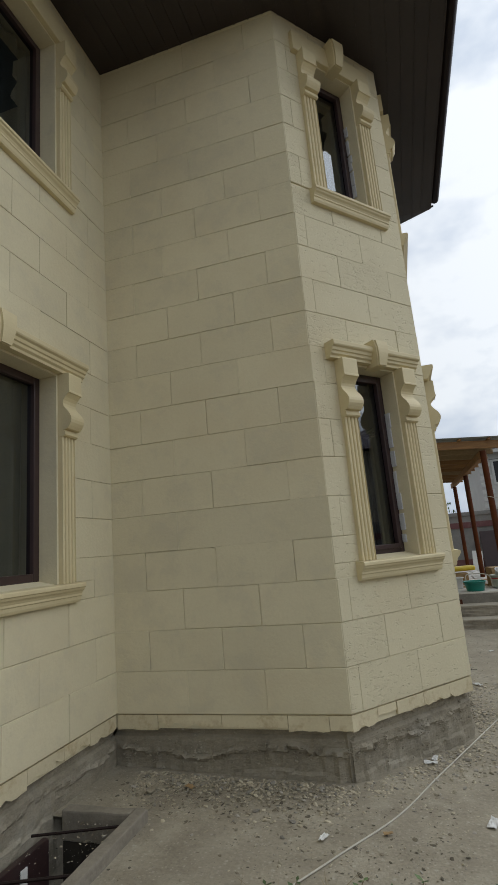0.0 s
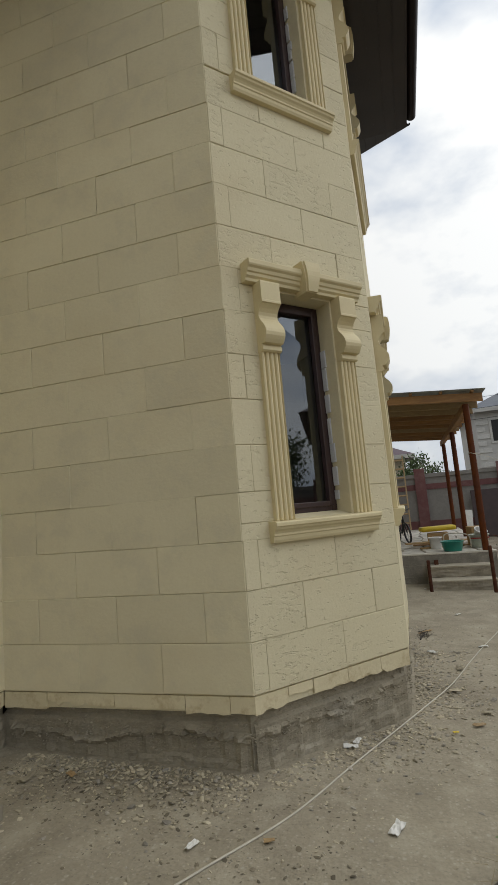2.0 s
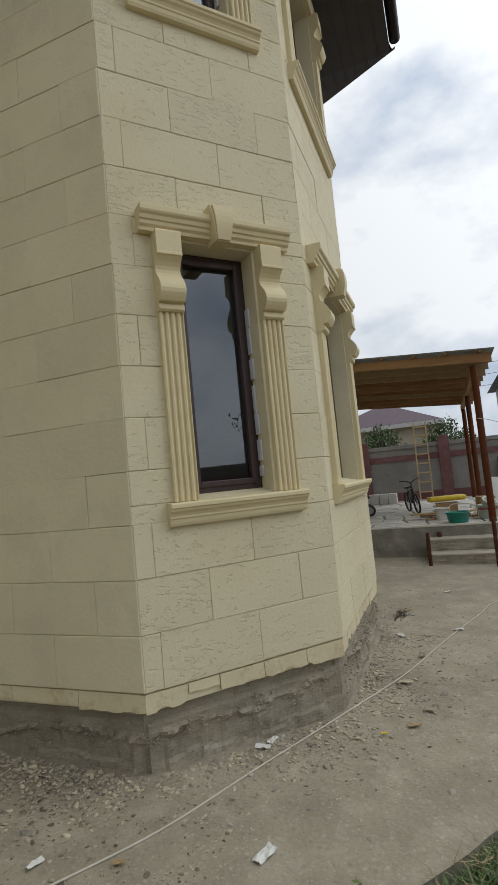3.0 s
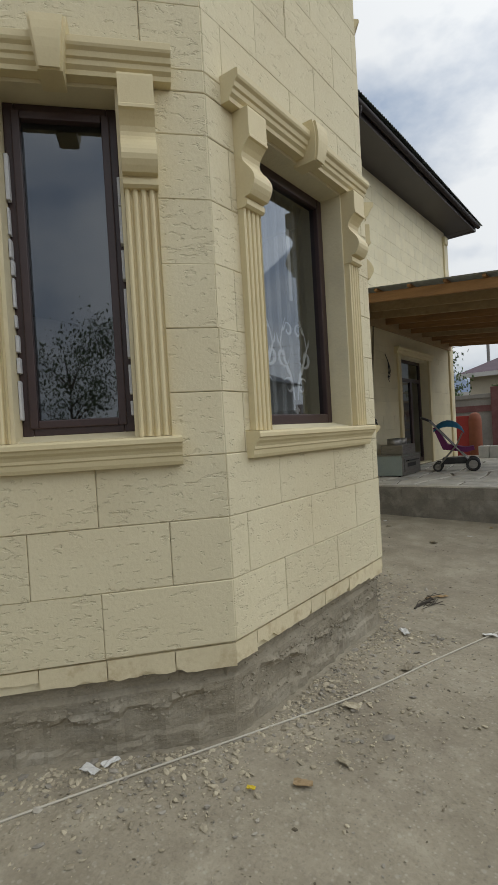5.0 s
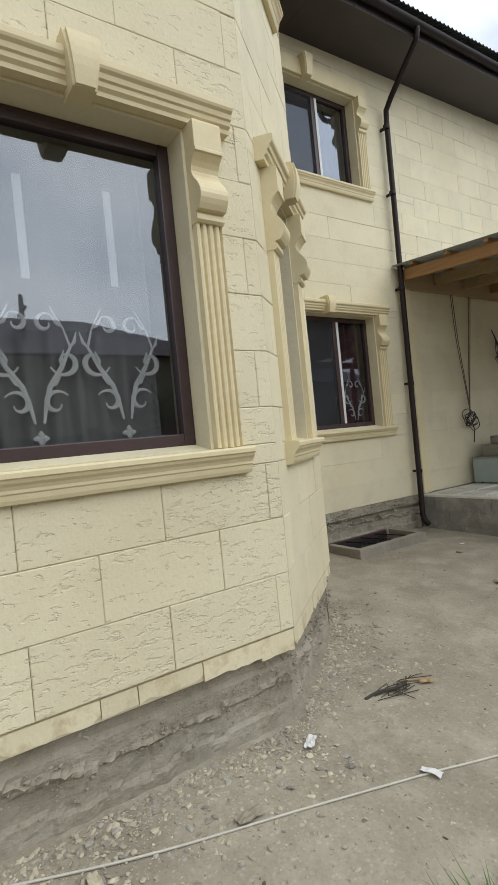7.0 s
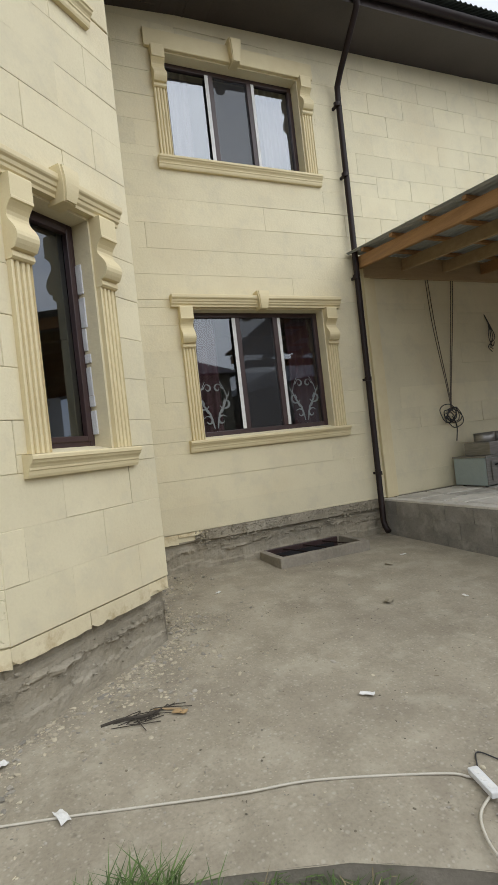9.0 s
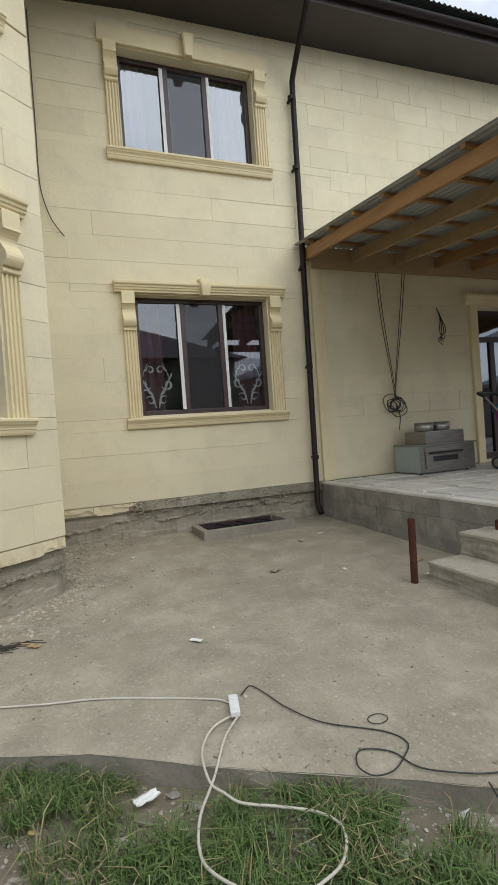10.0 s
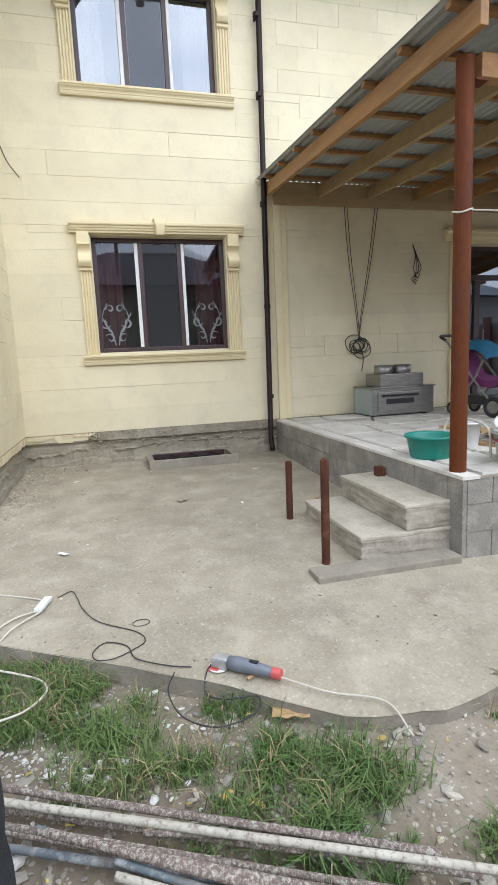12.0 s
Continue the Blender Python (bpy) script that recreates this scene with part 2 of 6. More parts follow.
def glass_material(name, tint, ior):
    m = bpy.data.materials.new(name)
    m.use_nodes = True
    n, l = m.node_tree.nodes, m.node_tree.links
    n.clear()
    o = n.new("ShaderNodeOutputMaterial")
    tr, gl, fr, mx = n.new("ShaderNodeBsdfTransparent"), n.new("ShaderNodeBsdfGlossy"), n.new("ShaderNodeFresnel"), n.new("ShaderNodeMixShader")
    tr.inputs["Color"].default_value = (*tint, 1)
    gl.inputs["Roughness"].default_value = 0.015
    gl.inputs["Color"].default_value = (0.86, 0.92, 1.0, 1)
    fr.inputs["IOR"].default_value = ior
    l.new(fr.outputs["Fac"], mx.inputs["Fac"])
    l.new(tr.outputs["BSDF"], mx.inputs[1])
    l.new(gl.outputs["BSDF"], mx.inputs[2])
    l.new(mx.outputs["Shader"], o.inputs["Surface"])
    return m


GLASS = glass_material("window_glass", (0.50, 0.53, 0.55), 2.5)
GLASS_MID = glass_material("net_backed_window_glass", (0.72, 0.75, 0.76), 2.1)
GLASS_LOW = glass_material("drape_backed_window_glass", (0.62, 0.65, 0.66), 1.85)
GLASS_DARK = glass_material("shaded_window_glass", (0.45, 0.48, 0.50), 2.1)
ROOM = material("dim_room_plaster", (0.45, 0.42, 0.38), (0.4, 0.37, 0.33), rough=0.9, scale=1)


# ---- building blocks of the code ----
def finish(bm, name, mat, smooth=False):
    bmesh.ops.recalc_face_normals(bm, faces=bm.faces)
    me = bpy.data.meshes.new(name)
    bm.to_mesh(me)
    bm.free()
    me.materials.append(mat)
    if smooth:
        for p in me.polygons:
            p.use_smooth = True
    return me


def part(name, bm, mat, parent=None, label="", m=None, smooth=False):
    """One mesh object from a bmesh, under a thing or a part."""
    me = bm if isinstance(bm, bpy.types.Mesh) else finish(bm, name, mat, smooth)
    ob = new(name, me)
    if parent:
        ob.parent = parent
    if m is not None:
        ob.matrix_basis = m
    return tagged(ob, label)


def pane_mesh(corners, mat):
    """One glass face, seen from outside anticlockwise."""
    me = bpy.data.meshes.new("pane")
    me.from_pydata([tuple(c) for c in corners], [], [(0, 1, 2, 3)])
    me.materials.append(mat)
    return me


def thing(name, label, category, m=None, group="", kind=""):
    ob = new(name)
    ob.empty_display_size = 0.1
    if m is not None:
        ob.matrix_basis = m
    return tagged(ob, label, category, group, kind)


def add_box(bm, x0, y0, z0, x1, y1, z1, bevel=0.0, m=None):
    """A box, with its edges bevelled, into bm."""
    made = bmesh.ops.create_cube(bm, size=1.0)["verts"]
    bmesh.ops.transform(bm, matrix=Matrix.Translation(((x0 + x1) / 2, (y0 + y1) / 2, (z0 + z1) / 2)) @ Matrix.Diagonal((x1 - x0, y1 - y0, z1 - z0, 1)), verts=made)
    if bevel:
        edges = list({e for v in made for e in v.link_edges})
        r = bmesh.ops.bevel(bm, geom=edges, offset=bevel, segments=2, affect="EDGES", profile=0.6)
        made = list({v for f in r["faces"] for v in f.verts} | {v for v in made if v.is_valid})
    if m is not None:
        bmesh.ops.transform(bm, matrix=m, verts=made)
    return made


def box(x0, y0, z0, x1, y1, z1, bevel=0.0):
    bm = bmesh.new()
    add_box(bm, x0, y0, z0, x1, y1, z1, bevel)
    return bm


def add_tube(bm, points, radius, sides=8, cap=True, radii=None):
    """A round tube along points."""
    pts = [Vector(p) for p in points]
    rings, up = [], None
    for i, p in enumerate(pts):
        d = (pts[min(i + 1, len(pts) - 1)] - pts[max(i - 1, 0)]).normalized()
        if up is None:
            up = d.orthogonal().normalized()
        up = (up - d * up.dot(d)).normalized()
        side = d.cross(up)
        r = radii[i] if radii else radius
        rings.append([bm.verts.new(p + (up * math.cos(a) + side * math.sin(a)) * r) for a in (2 * math.pi * k / sides for k in range(sides))])
    for a, b in zip(rings, rings[1:]):
        for k in range(sides):
            bm.faces.new((a[k], a[(k + 1) % sides], b[(k + 1) % sides], b[k]))
    if cap:
        bm.faces.new(rings[0][::-1])
        bm.faces.new(rings[-1])
    return rings


def tube(points, radius, sides=8, cap=True, radii=None):
    bm = bmesh.new()
    add_tube(bm, points, radius, sides, cap, radii)
    return bm


def curve_points(points, steps=8):
    """Points on a smooth curve through the given ones."""
    p = [Vector(q) for q in points]
    p = [p[0] * 2 - p[1]] + p + [p[-1] * 2 - p[-2]]
    out = []
    for a, b, c, d in zip(p, p[1:], p[2:], p[3:]):
        for k in range(steps):
            t = k / steps
            out.append(0.5 * (2 * b + (c - a) * t + (2 * a - 5 * b + 4 * c - d) * t * t + (3 * b - a - 3 * c + d) * t ** 3))
    return out + [p[-2]]


def add_profile(bm, outline, x0, x1):
    """A profile of (y, z) points extruded along x from x0 to x1, with closed ends."""
    a = [bm.verts.new((x0, y, z)) for y, z in outline]
    b = [bm.verts.new((x1, y, z)) for y, z in outline]
    k = len(outline)
    for i in range(k):
        bm.faces.new((a[i], a[(i + 1) % k], b[(i + 1) % k], b[i]))
    bm.faces.new(a[::-1])
    bm.faces.new(b)


def lathe(bm, outline, sides=20, m=None):
    """(radius, z) points turned round z."""
    made, rings = [], []
    for r, z in outline:
        rings.append([bm.verts.new((r * math.cos(2 * math.pi * k / sides), r * math.sin(2 * math.pi * k / sides), z)) for k in range(sides)])
        made += rings[-1]
    for a, b in zip(rings, rings[1:]):
        for k in range(sides):
            bm.faces.new((a[k], a[(k + 1) % sides], b[(k + 1) % sides], b[k]))
    if m is not None:
        bmesh.ops.transform(bm, matrix=m, verts=made)
    return rings


def cut(rects, hole):
    """Rectangles (x0, z0, x1, z1) less one hole."""
    out = []
    hx0, hz0, hx1, hz1 = hole
    for x0, z0, x1, z1 in rects:
        if hx1 <= x0 or hx0 >= x1 or hz1 <= z0 or hz0 >= z1:
            out.append((x0, z0, x1, z1))
            continue
        if hz0 > z0:
            out.append((x0, z0, x1, hz0))
        if hz1 < z1:
            out.append((x0, hz1, x1, z1))
        a, b = max(z0, hz0), min(z1, hz1)
        if hx0 > x0:
            out.append((x0, a, hx0, b))
        if hx1 < x1:
            out.append((hx1, a, x1, b))
    return [r for r in out if r[2] - r[0] > 0.012 and r[3] - r[1] > 0.012]


def gz(x, y):
    """Height of the concrete apron, which falls away from the house."""
    return 0.03 - 0.03 * (x + 2.19) - 0.014 * (y - 3.6)


# ---- plan of the house ----
WALL_X = -2.19
IN_A, C1, C2, C3, C4, IN_E = (WALL_X, 3.58), (-0.487, 3.58), (0.335, 4.53), (0.325, 6.20), (-0.49, 7.205), (WALL_X, 7.205)
NEAR_END, FAR_END = (WALL_X, -2.5), (WALL_X, 17.2)
BASE, COURSE, SOFFIT = 0.396, 0.2815, 6.05


def facet(p, q):
    """Frame of a wall face: x along it, y into the wall, z up. Returns the matrix and the length."""
    u = Vector((q[0] - p[0], q[1] - p[1], 0))
    length = u.length
    u /= length
    inward = Vector((-u.y, u.x, 0))
    m = Matrix((u, inward, Vector((0, 0, 1)))).transposed().to_4x4()
    m.translation = (p[0], p[1], 0)
    return m, length


block_meshes = {}


def block_mesh(w, h, mat, tight):
    key = (round(w, 3), round(h, 3), mat.name, tight)
    if key not in block_meshes:
        g, c = (0.0003, 0.0009) if tight else (0.0010, 0.0038)
        bm = bmesh.new()
        rings = []
        for inset, y in ((g, 0.03), (g, c * 0.9), (g + c, 0.0)):
            rings.append([bm.verts.new(v) for v in ((inset, y, inset), (w - inset, y, inset), (w - inset, y, h - inset), (inset, y, h - inset))])
        for a, b in zip(rings, rings[1:]):
            for k in range(4):
                bm.faces.new((a[k], a[(k + 1) % 4], b[(k + 1) % 4], b[k]))
        bm.faces.new(rings[-1])
        block_meshes[key] = finish(bm, "block", mat)
    return block_meshes[key]


def build_wall(name, p, q, holes, label, top, mat, seed, thick=0.3, blocks=True, near=None, tight=0.4, rough=1.0, ext=(0.0, 0.0), bond=(0.43, 0.138)):
    """A wall with openings: backing, facing blocks in running bond, skirt strips and raw plinth."""
    m, length = facet(p, q)
    rng = random.Random(seed)
    wall = thing(name, label, "wall", m, kind="structure")
    rects = [(0.0, BASE - 0.10, length, top)]
    for hole in holes:
        rects = cut(rects, hole)
    bm = bmesh.new()
    for x0, z0, x1, z1 in rects:
        add_box(bm, x0 - (max(0.0, ext[0]) if x0 == 0.0 else 0.0), 0.02, z0, x1 + (max(0.0, ext[1]) if x1 == length else 0.0), thick, z1)
    part("backing", bm, CREAM, wall)
    bm = bmesh.new()
    for x0, z0, x1, z1 in [r for r in (cut([(0.0, -0.8, length, BASE - 0.101)], holes[-1]) if holes else [(0.0, -0.8, length, BASE - 0.101)])]:
        add_box(bm, x0, 0.10 if name == "wall_bay_south" else 0.07, z0, x1, thick, z1)
    part("footing", bm, PLINTH, wall)
    # plinth
    bm = bmesh.new()
    nx, nz = max(6, int(length / 0.018)), 34
    p_top = BASE - 0.004 if near else BASE - 0.04
    grid = []
    for k in range(nz + 1):
        z = -0.25 + (p_top + 0.25) * k / nz
        row = []
        for i in range(nx + 1):
            x = -ext[0] + (length + sum(ext)) * i / nx
            v = m @ Vector((x, 0, z))
            ledge = 0.15 + 0.07 * noise.noise(v * 1.6) + 0.03 * noise.noise(v * 6)
            drip = max(0.0, noise.noise(Vector((v.x * 14, v.y * 14, v.z * 3.0)))) * 0.032
            bulge = noise.noise(v * 3.1) * 0.014 + noise.noise(v * 13) * 0.006 + noise.noise(v * 40) * 0.005
            lip = max(0.0, 0.35 + noise.noise(v * 4.3) + 0.9 * noise.noise(v * 24)) * 0.034
            bulge += (lip if abs(z - ledge) < 0.016 else 0.0) + (drip if z < ledge else 0.012) + (0.012 if z < ledge - 0.13 else 0.0)
            keep = min(1.0, min(i, nx - i) / 6 + 0.1)
            row.append(bm.verts.new((x, ((0.045 if x < near + 0.1 else 0.012 + 0.012 * noise.noise(v * 9)) if near and z > BASE - 0.13 else 0.085 if name == "wall_bay_south" and z > BASE - 0.16 else 0.060 if name == "wall_bay_south" else 0.074 if z > BASE - 0.17 else 0.050) - bulge * keep, z)))
        grid.append(row)
    for a, b in zip(grid, grid[1:]):
        for i in range(nx):
            bm.faces.new((a[i], a[i + 1], b[i + 1], b[i]))
    part("plinth", bm, PLINTH, wall, "raw grey mortar plinth")
    # skirt strips
    x = 0.0
    while x < length - 0.02:
        w = min(rng.uniform(0.12, 0.55), length - x)
        if length - x - w < 0.1:
            w = length - x
        low = BASE - (rng.uniform(0.085, 0.115) if rng.random() < 0.75 else rng.uniform(0.03, 0.07))
        if not near or x < near:
            bm = bmesh.new()
            n = max(3, int(w / 0.04))
            back = (-0.006 if near else 0.0) + rng.uniform(0, 0.008)
            outline = [(x + 0.002 + (w - 0.004) * i / n, low + rng.uniform(-0.003, 0.005) + (rng.uniform(0.008, 0.03) if rng.random() < 0.22 else 0)) for i in range(n + 1)]
            f = [bm.verts.new((a, back, b)) for a, b in outline] + [bm.verts.new((x + w - 0.002, back, BASE - 0.009)), bm.verts.new((x + 0.002, back, BASE - 0.009))]
            r = bmesh.ops.extrude_face_region(bm, geom=[bm.faces.new(f)])
            bmesh.ops.translate(bm, vec=(0, 0.03, 0), verts=[v for v in r["geom"] if isinstance(v, bmesh.types.BMVert)])
            part("skirt_strip", bm, SKIRT, wall)
        x += w
    if blocks:
        z, row = BASE, 0
        while z < top - 0.02:
            h = min(COURSE, top - z)
            cuts = [-0.4 * max(0.0, ext[0])]
            x = bond[row % 2]
            while x < length - 0.06:
                if not near or (x > 3.2 and z > 3.4) or rng.random() < 0.22:
                    cuts.append(x + rng.uniform(-0.012, 0.012))
                x += 0.58
            cuts.append(length + 0.4 * max(0.0, ext[1]))
            for a, b in zip(cuts, cuts[1:]):
                pieces = [(a, z, b, z + h)]
                for hole in holes:
                    pieces = cut(pieces, hole)
                for x0, z0, x1, z1 in pieces:
                    tilt = Matrix.Translation((x0, -0.001 - rng.random() ** 2 * 0.003 * rough, z0)) @ pose(0, 0, 0, rng.uniform(-0.4, 0.4) * rough, 0, rng.uniform(-0.12, 0.12) * rough)
                    part("block", block_mesh(x1 - x0, z1 - z0, mat, rng.random() < (0.35 if near and x0 > 3.2 and z0 > 3.5 else tight)), mat, wall, m=tilt)
            z, row = z + h, row + 1
    return wall, m, length


def surround(m, centre, half, sill, head, panes, label, upper=False, wide=None, depth=0.135, bright=GLASS):
    """A window in a wall face: moulded sill, fluted side strips, scroll brackets, head moulding, keystone, reveal, frame and panes."""
    win = thing("window", label, "window", m @ Matrix.Translation((centre, 0, 0)), group="house windows")
    # sill
    bm = bmesh.new()
    s = sill
    add_profile(bm, [(0.03, s), (-0.105, s - 0.004), (-0.112, s - 0.012), (-0.112, s - 0.030), (-0.10, s - 0.036), (-0.094, s - 0.048), (-0.078, s - 0.060), (-0.068, s - 0.074),
                     (-0.068, s - 0.086), (-0.060, s - 0.092), (-0.056, s - 0.112), (-0.046, s - 0.128), (0.03, s - 0.13)], -half - 0.18, half + 0.18)
    for v in bm.verts:
        v.co.y *= 0.78
    part("sill", bm, TRIM, win)
    bracket_top, bracket_low = head - 0.0, head - 0.45
    for side in (-1, 1):
        x_in, x_out = side * (half + 0.004), side * (half + 0.142)
        x0, x1 = min(x_in, x_out), max(x_in, x_out)
        bm = bmesh.new()
        ribs = 4
        outline = [(x0, 0.025)]
        for k in range(ribs):
            a = x0 + (x1 - x0) * k / ribs
            w = (x1 - x0) / ribs
            outline += [(a + 0.001, -0.036), (a + w * 0.28, -0.040), (a + w * 0.55, -0.036), (a + w * 0.66, -0.022), (a + w * 0.86, -0.022)]
        outline += [(x1, -0.036), (x1, 0.025)]
        low = [bm.verts.new((a, b, s)) for a, b in outline]
        top = [bm.verts.new((a, b, bracket_low)) for a, b in outline]
        for k in range(len(outline)):
            j = (k + 1) % len(outline)
            bm.faces.new((low[k], low[j], top[j], top[k]))
        bm.faces.new(low[::-1])
        bm.faces.new(top)
        part("fluted_strip", bm, TRIM, win)
        bm = bmesh.new()
        t, b = bracket_top, bracket_low
        prof = [(0.025, t), (-0.105, t), (-0.108, t - 0.010), (-0.108, t - 0.125), (-0.112, t - 0.13), (-0.112, t - 0.142), (-0.098, t - 0.146)]
        for k in range(13):
            a = k / 12
            prof.append((-0.070 + 0.028 * math.cos(a * math.pi * 2) * (1 if a < 0.5 else 1.55) - 0.01 * a, t - 0.15 - 0.25 * a))
        prof[7:20] = [(-0.094 + 0.044 * math.sin(math.pi * min(1, k / 6)) if k <= 6 else -0.094 - 0.034 * math.sin(math.pi * (k - 6) / 6), t - 0.15 - 0.25 * k / 12) for k in range(13)]
        prof += [(-0.060, b + 0.045), (-0.062, b + 0.036), (-0.070, b + 0.034), (-0.070, b + 0.010), (-0.056, b), (0.025, b)]
        add_profile(bm, [(y * 0.88, z) for y, z in prof], x0 - 0.004, x1 + 0.004)
        part("scroll_bracket", bm, TRIM, win)
    hw = wide or half + 0.225
    bm = bmesh.new()
    if upper:
        add_profile(bm, [(0.025, head + 0.002), (-0.05, head + 0.002), (-0.055, head + 0.008), (-0.055, head + 0.195), (-0.05, head + 0.2), (0.025, head + 0.2)], -hw + 0.02, hw - 0.02)
    else:
        h = head
        add_profile(bm, [(0.025, h + 0.002), (-0.060, h + 0.002), (-0.064, h + 0.020), (-0.082, h + 0.032), (-0.086, h + 0.050), (-0.098, h + 0.056), (-0.104, h + 0.076),
                         (-0.120, h + 0.086), (-0.126, h + 0.096), (-0.126, h + 0.122), (-0.118, h + 0.128), (0.025, h + 0.13)], -hw, hw)
    for v in bm.verts:
        v.co.y *= 0.85
    part("head_moulding", bm, TRIM, win)
    bm = bmesh.new()
    k0, k1 = head - 0.03, head + (0.235 if upper else 0.175)
    for dx, off in ((0.058, 0.0), (0.048, 0.014)):
        rings = []
        for k in range(7):
            a = k / 6
            z = k0 + off * 0.3 + (k1 - k0 - off * 0.6) * a
            out = -0.112 - off - 0.022 * math.sin(a * math.pi * 0.8)
            w = dx * (0.82 + 0.5 * a)
            rings.append([bm.verts.new(v) for v in ((-w, 0.02, z), (-w, out, z), (w, out, z), (w, 0.02, z))])
        for a, b in zip(rings, rings[1:]):
            for k in range(4):
                bm.faces.new((a[k], a[(k + 1) % 4], b[(k + 1) % 4], b[k]))
        bm.faces.new(rings[0][::-1])
        bm.faces.new(rings[-1])
    part("keystone", bm, TRIM, win)
    # reveal of plaster round the opening
    bm = bmesh.new()
    e = 0.014
    add_box(bm, -half - 0.002, -0.002, s, -half + e, depth + 0.1, head)
    add_box(bm, half - e, -0.002, s, half + 0.002, depth + 0.1, head)
    add_box(bm, -half + e, -0.002, head - e, half - e, depth + 0.1, head + 0.001)
    add_profile(bm, [(0.02, s - 0.03), (0.02, s + 0.002), (depth + 0.01, s + 0.030), (depth + 0.1, s + 0.030), (depth + 0.1, s - 0.03)], -half + e, half - e)
    part("reveal", bm, CREAM, win)
    # frame and panes
    bm = bmesh.new()
    f, fy = 0.055 if panes > 1 else 0.06 if half > 0.3 else 0.046, depth
    x0, x1, z0, z1 = -half + e, half - e, s + 0.026, head - e
    add_box(bm, x0, fy, z0, x0 + f, fy + 0.06, z1, 0.006)
    add_box(bm, x1 - f, fy, z0, x1, fy + 0.06, z1, 0.006)
    add_box(bm, x0 + f, fy + 0.001, z0, x1 - f, fy + 0.059, z0 + f, 0.006)
    add_box(bm, x0 + f, fy + 0.001, z1 - f, x1 - f, fy + 0.059, z1, 0.006)
    w = (x1 - x0 - 2 * f) / panes
    for k in range(1, panes):
        a = x0 + f + w * k
        add_box(bm, a - 0.045, fy - 0.004, z0 + f, a + 0.045, fy + 0.056, z1 - f, 0.006)
    part("window_frame", bm, BROWN, win, "dark brown plastic window frame")
    if half < 0.3:
        # opening sash inside the narrow windows
        bm = bmesh.new()
        g = 0.036
        a0, a1, c0, c1 = x0 + f - 0.012, x1 - f + 0.012, z0 + f - 0.012, z1 - f + 0.012
        for xa, za, xb, zb in ((a0, c0, a0 + g, c1), (a1 - g, c0, a1, c1), (a0 + g, c0, a1 - g, c0 + g), (a0 + g, c1 - g, a1 - g, c1)):
            add_box(bm, xa, fy - 0.012, za, xb, fy + 0.028, zb, 0.005)
        part("sash", bm, BROWN, win)
    for k in range(panes):
        a = x0 + f + w * k + (0.045 if k else 0)
        b = x0 + f + w * (k + 1) - (0.045 if k < panes - 1 else 0)
        pane = part("pane", pane_mesh(((a, fy + 0.03, z0 + f), (b, fy + 0.03, z0 + f), (b, fy + 0.03, z1 - f), (a, fy + 0.03, z1 - f)), bright), bright, win)
        pane.visible_shadow = False
    return win


def opening(c, half, s, h):
    return (c - half, s, c + half, h)


# name, from, to, windows (centre, half, sill, head, panes, upper), block material
def along(p, q, point):
    m, length = facet(p, q)
    return (m.inverted() @ Vector((*point, 0))).x


WALLS = [
    ("wall_near", NEAR_END, IN_A, [(4.80, 0.62, 1.365, 2.80, 2, False), (4.80, 0.62, 4.33, 5.68, 2, True)], CREAM, None),
    ("wall_bay_south", IN_A, C1, [], CREAM, None),
    ("wall_bay_southeast", C1, C2, [(0.627, 0.255, 1.338, 2.835, 1, False), (0.627, 0.255, 4.325, 5.70, 1, True)], CREAM_CHIP, None),
    ("wall_bay_east", C2, C3, [(0.818, 0.485, 1.338, 2.835, 1, False), (0.818, 0.485, 4.325, 5.70, 2, True)], CREAM_CHIP, None),
    ("wall_bay_northeast", C3, C4, [(0.62, 0.26, 1.338, 2.835, 1, False), (0.62, 0.26, 4.325, 5.70, 1, True)], CREAM, None),
    ("wall_bay_north", C4, IN_E, [], CREAM, None),
    ("wall_main", IN_E, FAR_END, [(9.037 - 7.205, 0.86, 1.375, 2.84, 3, False), (9.037 - 7.205, 0.86, 4.51, 5.72, 3, True)], CREAM, 0.75),
]
# where the upright joints of the even and the odd courses begin
BONDS = {"wall_near": (0.31, 0.02), "wall_bay_south": (0.565, 0.275), "wall_bay_southeast": (0.112, 0.408), "wall_bay_east": (0.431, 0.138), "wall_main": (0.28, 0.57)}
DOOR = (13.42 - 7.21, 0.42, 15.25 - 7.21, 2.80)
for i, (name, p, q, wins, mat, near) in enumerate(WALLS):
    holes = [opening(*w[:4]) for w in wins]
    top = 6.6 if name == "wall_main" else 6.1
    if name == "wall_main":
        holes.append(DOOR)
    wall, m, length = build_wall(name, p, q, holes, "cream painted facade of large pitted blocks above raw grey plinth", top, mat, 11 + i, near=near, tight={CREAM: 0.35, CREAM_CHIP: 0.12}[mat] if name != "wall_main" else 0.6, rough=0.45 if name == "wall_main" else 1.0,
                                 bond=BONDS.get(name, (0.43, 0.138)),
                                 ext={"wall_near": (0.0, 0.06), "wall_bay_south": (0.06, -0.015), "wall_bay_north": (-0.015, 0.06), "wall_main": (0.06, 0.0)}.get(name, (-0.015, -0.015)))
    for w in wins:
        what = "upper" if w[5] else "lower"
        surround(m, w[0], w[1], w[2], w[3], w[4], f"{what} brown-framed window with cream moulded surround and keystone", upper=w[5], bright=GLASS_LOW if name == "wall_main" and not w[5] else GLASS_MID if name == "wall_bay_east" and not w[5] else GLASS_DARK if (w[1] < 0.3 and not w[5]) or name == "wall_near" else GLASS)

